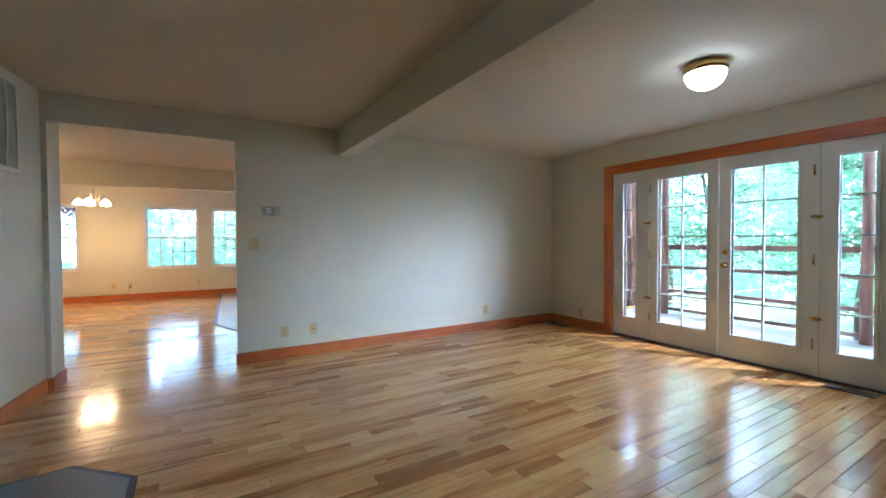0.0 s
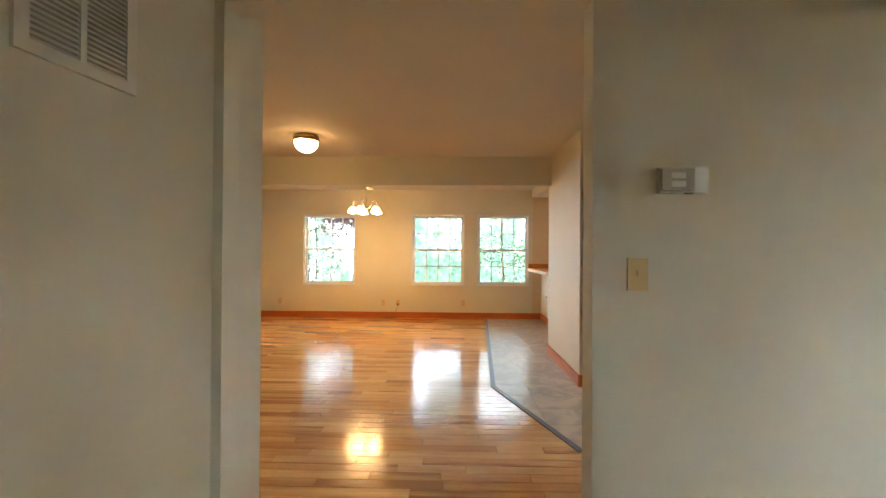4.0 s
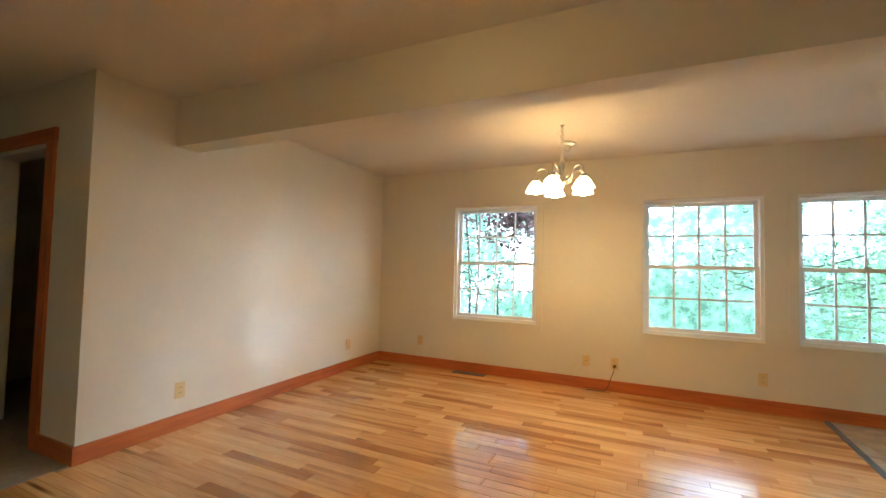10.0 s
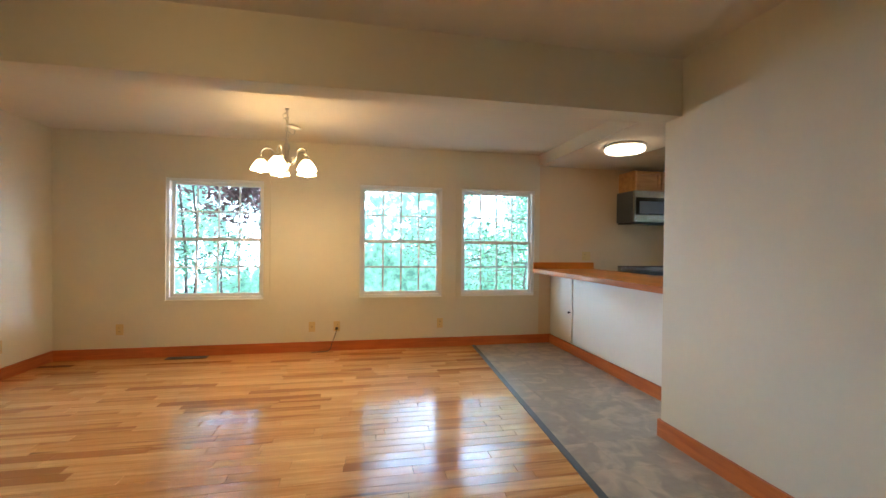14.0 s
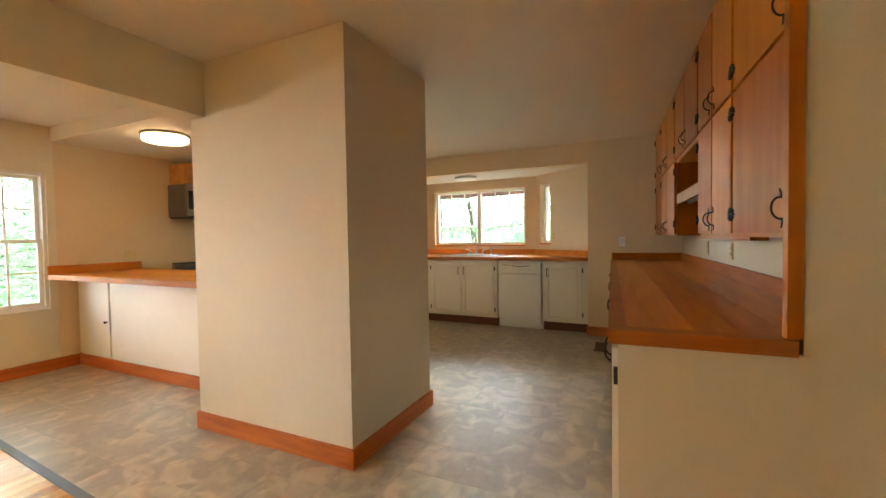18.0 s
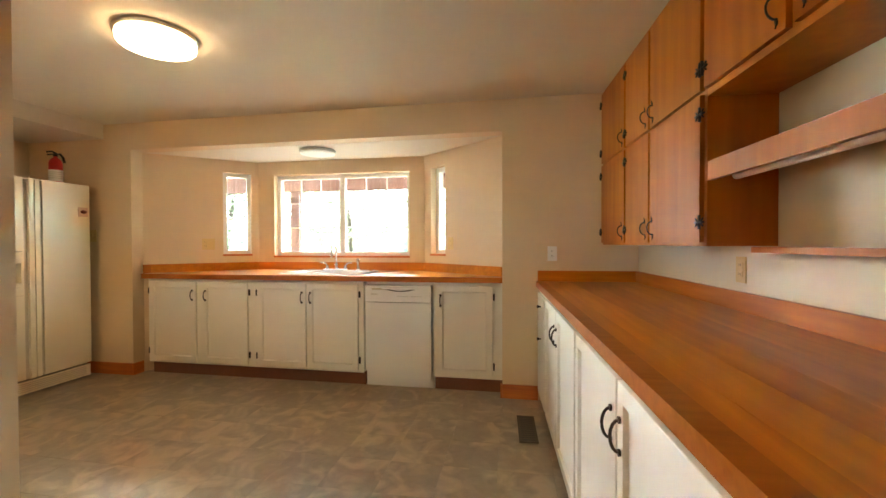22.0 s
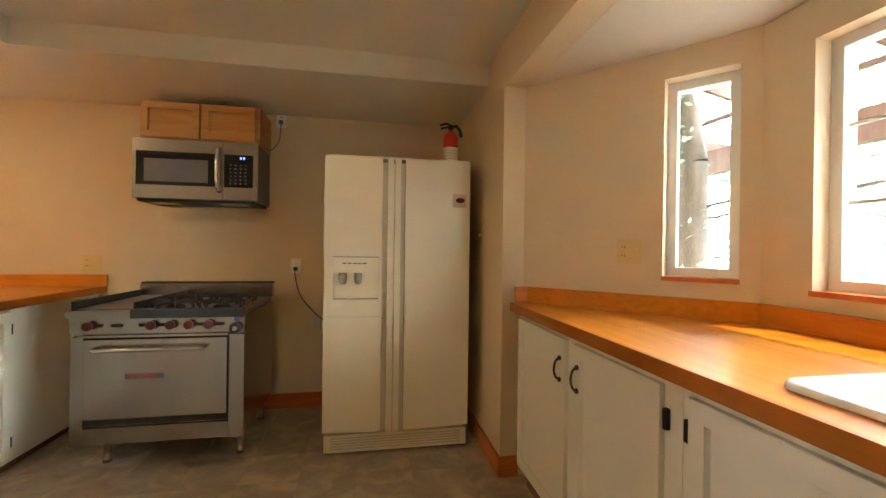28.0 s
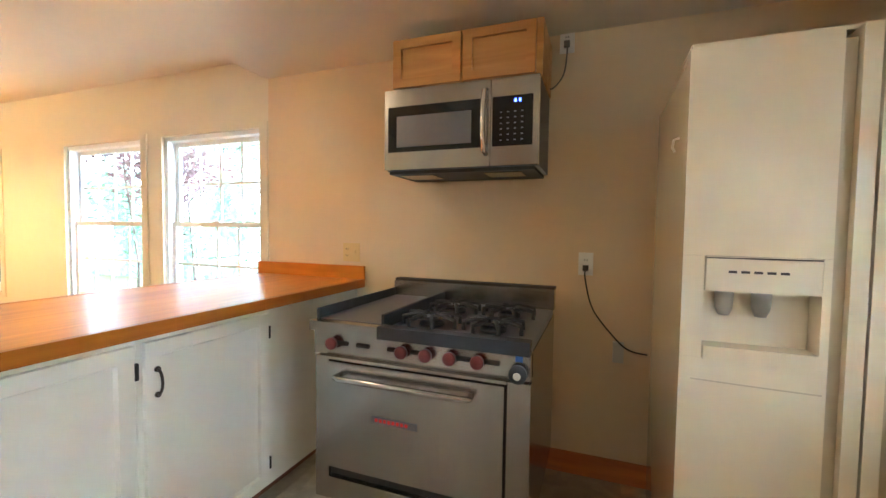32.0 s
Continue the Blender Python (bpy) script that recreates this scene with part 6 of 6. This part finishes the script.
# ---- wood stove on its hearth pad ----
hp = thing("hearth_pad", "grey tile hearth pad with black metal edging on the floor", "hearth")
bm = bmesh.new()
hpts = [(-0.17, -0.68), (-0.66, -0.76), (-1.79, -1.0), (-1.95, -2.25), (-0.55, -2.25), (0.14, -1.55), (0.13, -0.97)]
prism(bm, hpts, 0.0008, 0.022)
part("edging", bm, M_BLACK, hp)
bm = bmesh.new()
cxy = Vector((sum(p[0] for p in hpts) / 7, sum(p[1] for p in hpts) / 7))
prism(bm, [tuple(cxy + (Vector(p) - cxy) * 0.965) for p in hpts], 0.0222, 0.0245)
part("tile_field", bm, material("grey_hearth_tile", (0.16, 0.155, 0.15), 0.5, vary=0.2), hp)
before = {o.name for o in bpy.data.objects}
st = thing("wood_stove", "black cast iron wood stove on a hearth pad", "stove")
bm = bmesh.new()
box(bm, -1.28, -0.58, -1.80, -1.22, 0.16, 0.655)
bevel(bm, 0.015, 2)
part("firebox", bm, M_CAST, st)
bm = bmesh.new()
box(bm, -1.34, -0.505, -1.86, -1.15, 0.656, 0.694)
bevel(bm, 0.015, 3)
part("top_plate", bm, M_CAST, st)
for x in (-1.22, -0.64):
    for y in (-1.74, -1.28):
        bm = bmesh.new()
        cyl(bm, (x, y, 0.025), (x, y, 0.17), 0.022, 0.032, 12)
        part("leg", bm, M_CAST, st)
bm = bmesh.new()
tube(bm, [(-0.575, -1.30, 0.50), (-0.545, -1.30, 0.51), (-0.53, -1.36, 0.50), (-0.53, -1.42, 0.44)], 0.011, 8)
part("side_latch", bm, M_CAST, st)
moved(before, Matrix.Translation((-0.05, -0.03, 0)))

# ---- outside ----
def forest_glow(name, strength, seed, lean, rise, green=1.0):
    """Far woods on a glowing sheet: dull green leaves, bright gaps that light the rooms."""
    m = bpy.data.materials.new(name)
    m.use_nodes = True
    n, l = m.node_tree.nodes, m.node_tree.links
    b = n["Principled BSDF"]
    b.inputs["Base Color"].default_value = (0.02, 0.03, 0.015, 1)
    geo, mp = n.new("ShaderNodeNewGeometry"), n.new("ShaderNodeMapping")
    mp.inputs["Location"].default_value = (seed, seed * 2, 0)
    l.new(geo.outputs["Position"], mp.inputs["Vector"])
    big, leaf = n.new("ShaderNodeTexNoise"), n.new("ShaderNodeTexNoise")
    big.inputs["Scale"].default_value, big.inputs["Detail"].default_value = 0.45, 3
    leaf.inputs["Scale"].default_value, leaf.inputs["Detail"].default_value = 4.5, 10
    leaf.inputs["Roughness"].default_value = 0.78
    l.new(mp.outputs[0], big.inputs["Vector"]), l.new(mp.outputs[0], leaf.inputs["Vector"])
    add = n.new("ShaderNodeMath")
    add.operation = "MULTIPLY_ADD"
    l.new(big.outputs["Fac"], add.inputs[0])
    add.inputs[1].default_value = 0.75
    l.new(leaf.outputs["Fac"], add.inputs[2])
    # glow raised with height: green shrubs below, bright gaps above
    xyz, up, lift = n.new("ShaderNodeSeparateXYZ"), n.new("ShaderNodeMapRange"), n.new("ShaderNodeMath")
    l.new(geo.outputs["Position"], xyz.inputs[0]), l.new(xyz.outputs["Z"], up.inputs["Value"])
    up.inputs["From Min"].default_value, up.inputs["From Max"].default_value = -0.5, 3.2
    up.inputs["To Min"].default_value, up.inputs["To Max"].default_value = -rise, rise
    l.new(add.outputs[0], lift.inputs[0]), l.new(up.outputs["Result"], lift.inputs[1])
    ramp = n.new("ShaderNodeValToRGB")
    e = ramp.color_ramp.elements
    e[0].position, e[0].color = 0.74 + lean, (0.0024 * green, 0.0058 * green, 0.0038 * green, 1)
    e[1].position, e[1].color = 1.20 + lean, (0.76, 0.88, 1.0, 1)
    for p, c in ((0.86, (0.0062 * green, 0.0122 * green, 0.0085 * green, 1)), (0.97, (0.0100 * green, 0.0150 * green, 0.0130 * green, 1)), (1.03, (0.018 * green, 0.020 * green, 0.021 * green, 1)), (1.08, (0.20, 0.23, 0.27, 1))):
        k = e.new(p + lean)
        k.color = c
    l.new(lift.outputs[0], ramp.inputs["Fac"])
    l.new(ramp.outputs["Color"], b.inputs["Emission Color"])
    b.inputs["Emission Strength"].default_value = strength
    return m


def backdrop(name, p, q, z0, z1, mat, label):
    bm = bmesh.new()
    n = 10
    rows = [[bm.verts.new((p[0] + (q[0] - p[0]) * k / n, p[1] + (q[1] - p[1]) * k / n, z)) for k in range(n + 1)] for z in (z0, z1)]
    for k in range(n):
        bm.faces.new((rows[0][k], rows[0][k + 1], rows[1][k + 1], rows[1][k]))
    return tagged(part(name, bm, mat), label, "backdrop", kind="structure")


# both sheets glow by themselves and stand in for the daylight outside
backdrop("backdrop_north", (-16, 15.5), (15.5, 15.5), -3, 8, forest_glow("far_woods_glow_north", WOODS_GLOW_N, 3.0, -0.06, 0.04, 0.46), "glowing sheet of green woods behind the house")
backdrop("backdrop_east", (15.5, 15.5), (15.5, -16), -3, 8, forest_glow("far_woods_glow_east", WOODS_GLOW_E, 11.0, -0.075, 0.06, 0.095), "glowing sheet of green woods beside the house")
bm = bmesh.new()
box(bm, -400, 400, -400, 400, -1.1, -0.7)
tagged(part("ground", bm, material("leafy_ground", (0.10, 0.11, 0.05), 0.95, vary=0.5, scale=1.5, bump=0.5, bump_scale=8)), "leaf-covered ground outside", "ground", kind="structure")

# deck and its railing on the french door side
deck = thing("deck", "pale weathered wooden deck beside the house", "deck", kind="structure")
for k in range(17):
    x = XF + 0.17 + k * 0.145
    boxpart("board", (x, x + 0.14, -7.0, 7.8, -0.12, -0.085), M_DECK, deck, bev=0)
boxpart("fascia", (XF + 0.17, 7.63, -7.0, 7.8, -0.70, -0.125), M_DECK, deck, bev=0)
rl = thing("deck_railing", "red-brown timber deck railing", "railing")
for z0, z1 in ((1.03, 1.11), (0.70, 0.75), (0.30, 0.35), (-0.02, 0.03)):
    boxpart("rail", (7.42, 7.47, -7.0, 2.0, z0, z1), M_POST, rl)
for y in (1.32, 0.60, -1.9, -4.2):
    p = thing("deck_post", "rough red-brown deck post", "post", group="deck posts")
    bm = bmesh.new()
    cyl(bm, (7.40, y, -0.084), (7.40, y, 2.6), 0.06, 0.055, 12)
    for v in bm.verts:
        v.co += Vector((math.sin(v.co.z * 3 + y) * 0.02, math.cos(v.co.z * 2.3 + y) * 0.02, 0))
    part("trunk", bm, M_POST, p)
# porch roof outside the bay
pr = thing("porch_roof", "red-brown porch beams with pale translucent roof panels", "porch roof")
boxpart("header_beam", (8.13, 8.27, 1.2, 8.6, 2.14, 2.40), M_POST, pr)
for k in range(7):
    y = 1.6 + k * 1.05
    bm = bmesh.new()
    prism(bm, [(5.95, y - 0.02), (8.6, y - 0.02), (8.6, y + 0.02), (5.95, y + 0.02)], 0.0, 0.14)
    for v in bm.verts:
        v.co.z += 2.405 + (8.2 - v.co.x) * 0.22
    part("rafter", bm, M_POST, pr)
for x in (6.5, 7.2, 7.9):
    z = 2.405 + (8.2 - x) * 0.22
    boxpart("purlin", (x - 0.02, x + 0.02, 1.2, 8.6, z + 0.145, z + 0.185), M_POST, pr)
for y in (6.03, 1.7):
    p = thing("porch_post", "red-brown square timber porch post", "post", group="porch posts")
    boxpart("post", (8.14, 8.26, y - 0.075, y + 0.075, -0.69, 2.138), M_POST, p)


# trees
def tree(x, y, h, r, seed, leaves, spread, low, mat_leaf):
    """A tapered bent trunk, limbs, twigs and a ragged crown of single leaves."""
    rg_ = random.Random(seed)
    t = thing("tree", "leafy tree with rough grey-brown bark", "tree", pose(x, y, -0.72), "trees")
    bm = bmesh.new()
    axis = [Vector((math.sin(k * 0.7 + seed) * 0.05 * k, math.cos(k * 0.9 + seed) * 0.05 * k, h * k / 8)) for k in range(9)]
    for a, b, k in zip(axis, axis[1:], range(8)):
        cyl(bm, a, b, r * (1 - k / 9), r * (1 - (k + 1) / 9), 10, False)
    part("trunk", bm, M_BARK, t)
    bm = bmesh.new()
    tips = []
    for k in range(26):
        f = low + (1 - low) * rg_.random()
        i = min(int(f * 8), 7)
        base = axis[i].lerp(axis[i + 1], f * 8 - i)
        an = rg_.uniform(0, 2 * math.pi)
        ln = spread * rg_.uniform(0.4, 1.0) * (1.1 - 0.6 * f)
        pts = [base]
        for s in range(4):
            pts.append(pts[-1] + Vector((math.cos(an), math.sin(an), rg_.uniform(-0.15, 0.35))) * ln / 4)
            an += rg_.uniform(-0.3, 0.3)
        tube(bm, pts, 0.014, 5)
        tips += pts[1:]
    part("limbs", bm, M_BARK, t)
    vs, fs = [], []
    for k in range(leaves * 4):
        c = rg_.choice(tips) + Vector((rg_.gauss(0, 0.28), rg_.gauss(0, 0.28), rg_.gauss(0, 0.22)))
        d1 = Vector((rg_.gauss(0, 1), rg_.gauss(0, 1), rg_.gauss(0, 0.6))).normalized()
        d2 = d1.cross(Vector((rg_.gauss(0, 1), rg_.gauss(0, 1), rg_.gauss(0, 1)))).normalized()
        s = rg_.uniform(0.03, 0.075)
        i = len(vs)
        vs += [c - d1 * s, c + d2 * s * 0.45, c + d1 * s, c - d2 * s * 0.45]
        fs.append((i, i + 1, i + 2, i + 3))
    me_ = bpy.data.meshes.new("crown")
    me_.from_pydata([tuple(v) for v in vs], [], fs)
    me_.materials.append(mat_leaf)
    o = new("crown", me_)
    o.parent = t
    tagged(o, "loose green leaves", kind="stuff")


M_BARK = material("rough_bark", (0.15, 0.12, 0.10), 0.9, vary=0.5, scale=6, bump=1.0, bump_scale=14, stretch=(1, 1, 0.25))


def leaf_material(name, color):
    m = material(name, color, 0.5, vary=0.35, scale=4)
    n, l = m.node_tree.nodes, m.node_tree.links
    tr, mx = n.new("ShaderNodeBsdfTranslucent"), n.new("ShaderNodeMixShader")
    tr.inputs["Color"].default_value = (color[0] * 1.4, color[1] * 1.4, color[2] * 1.3, 1)
    mx.inputs[0].default_value = 0.5
    out = n["Material Output"]
    l.new(n["Principled BSDF"].outputs[0], mx.inputs[1]), l.new(tr.outputs[0], mx.inputs[2]), l.new(mx.outputs[0], out.inputs["Surface"])
    return m


M_LEAF = leaf_material("green_leaf", (0.19, 0.30, 0.19))
M_LEAF2 = leaf_material("dark_red_leaf", (0.17, 0.10, 0.10))
# seeds 13 to 16: foliage by the french doors, added to dim their light
for x, y, h, r, sd, n_l, sp, low, lm in ((-3.9, 11.0, 7.0, 0.035, 1, 1100, 2.2, 0.12, M_LEAF), (1.8, 11.6, 6.5, 0.03, 3, 900, 2.2, 0.08, M_LEAF),
                                        (4.0, 12.6, 7.0, 0.04, 4, 1600, 2.3, 0.08, M_LEAF), (-3.2, 9.4, 5.6, 0.025, 6, 900, 1.5, 0.55, M_LEAF2),
                                        (7.28, 7.3, 7.5, 0.19, 7, 160, 1.5, 0.2, M_LEAF), (11.5, 6.5, 7.0, 0.10, 8, 1800, 2.4, 0.06, M_LEAF), (12.0, 3.2, 6.5, 0.09, 9, 1800, 2.4, 0.05, M_LEAF),
                                        (11.0, -2.6, 6.5, 0.12, 10, 2600, 2.3, 0.05, M_LEAF), (12.4, 0.2, 7.0, 0.12, 11, 2200, 2.3, 0.06, M_LEAF), (10.2, 9.0, 7.0, 0.09, 12, 1100, 2.2, 0.1, M_LEAF), (10.0, -1.2, 6.5, 0.06, 13, 2600, 2.2, 0.08, M_LEAF), (9.8, -3.4, 6.5, 0.07, 14, 2600, 2.2, 0.08, M_LEAF), (10.3, 1.2, 6.8, 0.07, 15, 2600, 2.2, 0.1, M_LEAF), (10.6, -5.6, 6.8, 0.08, 16, 2400, 2.3, 0.08, M_LEAF),
                                        (3.2, 10.6, 6.5, 0.03, 17, 1400, 2.2, 0.06, M_LEAF), (-2.7, 9.7, 3.1, 0.03, 21, 420, 0.75, 0.84, M_LEAF2), (2.75, 9.7, 3.2, 0.03, 22, 420, 0.9, 0.78, M_LEAF)):
    tree(x, y, h, r, sd, n_l, sp, low, lm)

# ---- floor pieces ----
floor_wood = tagged(new("floor_planks"), "glossy varnished hardwood plank floor", "floor", kind="structure")
PW = 0.083
rest = []
unit = {}
rng = random.Random(5)


def plank_mesh(ln):
    key = round(ln, 2)
    if key not in unit:
        bm = bmesh.new()
        g = 0.0006
        hi = [(g + 0.001, g + 0.001), (key - g - 0.001, g + 0.001), (key - g - 0.001, PW - g - 0.001), (g + 0.001, PW - g - 0.001)]
        lo = [(g, g), (key - g, g), (key - g, PW - g), (g, PW - g)]
        a, b, c = [[bm.verts.new((*p, z)) for p in ps] for ps, z in ((lo, -0.02), (lo, -0.0012), (hi, 0.0))]
        bm.faces.new(c)
        for s, e in ((a, b), (b, c)):
            for k in range(4):
                bm.faces.new((s[k], s[(k + 1) % 4], e[(k + 1) % 4], e[k]))
        bmesh.ops.recalc_face_normals(bm, faces=bm.faces)
        me = bpy.data.meshes.new("plank")
        bm.to_mesh(me), bm.free()
        me.materials.append(M_PLANK)
        unit[key] = me
    return unit[key]


near_n = 0
y = -6.04
while y < YW - 0.002:
    if y < YP - 0.04:
        lo, hi = -2.2, XF + 0.02
    elif y < YP + PT - 0.04:
        lo, hi = -0.61, 0.76
    elif y < 2.72:
        lo, hi = -0.60 - max(0, (y - 1.19)) * 0.8, edge_x(y + PW / 2)
    elif y < 3.80:
        lo, hi = -3.68, edge_x(y + PW / 2)
    else:
        lo, hi = XL, edge_x(y + PW / 2)
    x = lo
    first = True
    while x < hi - 0.03:
        ln = rng.choice([0.3, 0.4, 0.5, 0.6, 0.7, 0.85, 1.0, 1.2]) * (rng.uniform(0.4, 1) if first else 1)
        first = False
        ln = round(min(ln, hi - x) if hi - x - ln > 0.12 else hi - x, 2)
        if ln < 0.04:
            break
        if -0.8 < x < 0.6 and 1.2 < y < 4.5 and near_n < 150 or 0.3 < x < 2.6 and -0.9 < y < 0.9 and near_n < 300 and y < 1.1 or 4.5 <= y < 6.9 and -1.6 < x < 0.4 and near_n < 300:
            p = new("plank", plank_mesh(ln))
            p.parent = floor_wood
            p.location = (x, y, 0)
            near_n += 1
        else:
            rest.append((x, y, ln))
        x += ln
    y += PW
verts, faces = [], []
for x, y, ln in rest:
    k = len(verts)
    g = 0.0006
    for z, i in ((-0.02, 0), (-0.0012, 0), (0.0, 0.001)):
        verts += [(x + g + i, y + g + i, z), (x + ln - g - i, y + g + i, z), (x + ln - g - i, y + PW - g - i, z), (x + g + i, y + PW - g - i, z)]
    faces.append((k + 8, k + 9, k + 10, k + 11))
    for s in (0, 4):
        faces += [(k + s + j, k + s + (j + 1) % 4, k + s + 4 + (j + 1) % 4, k + s + 4 + j) for j in range(4)]
me = bpy.data.meshes.new("planks")
me.from_pydata(verts, [], faces)
me.materials.append(M_PLANK_REST)
ob = new("planks", me)
ob.parent = floor_wood
tagged(ob, "varnished hardwood planks", kind="stuff")

floor_vinyl = tagged(new("floor_vinyl"), "grey-brown slate-look vinyl tile floor", "floor", kind="structure")
TS = 0.305
bm = bmesh.new()
g = 0.0008
for vs, z in (((g, g, TS - g, TS - g), 0),):
    box(bm, g, TS - g, g, TS - g, -0.018, -0.001)
me_t = bpy.data.meshes.new("tile")
bmesh.ops.recalc_face_normals(bm, faces=bm.faces)
bm.to_mesh(me_t), bm.free()
me_t.materials.append(M_VINYL)
y = YC
while y < YW:
    x = 0.325
    while x < XK + 0.2:
        if x + TS > edge_x(min(y + TS / 2, YW)) - 0.05 and not (x < 0.9 and y < 1.9):
            t = new("tile", me_t)
            t.parent = floor_vinyl
            t.location = (x, y, 0)
        x += TS
    y += TS
bm = bmesh.new()
box(bm, 0.56, XK + 0.3, YC, YW, -0.021, -0.0035)
tagged(part("seam_bed", bm, M_VINYL_SEAM, floor_vinyl), kind="stuff")
# strip over the joint
for p, q in (((0.62, 3.27), (0.86, YW)), ((0.62, 3.27), (1.055, 2.04))):
    d = (Vector(q) - Vector(p))
    bm = bmesh.new()
    box(bm, 0, d.length, -0.022, 0.022, -0.004, 0.006)
    bevel(bm, 0.004)
    s = part("transition_strip", bm, M_STRIP)
    s.matrix_basis = Matrix.Translation((p[0], p[1], 0)) @ Matrix.Rotation(math.atan2(d.y, d.x), 4, "Z")
    tagged(s, "dark grey metal strip between planks and vinyl", "trim", kind="structure")
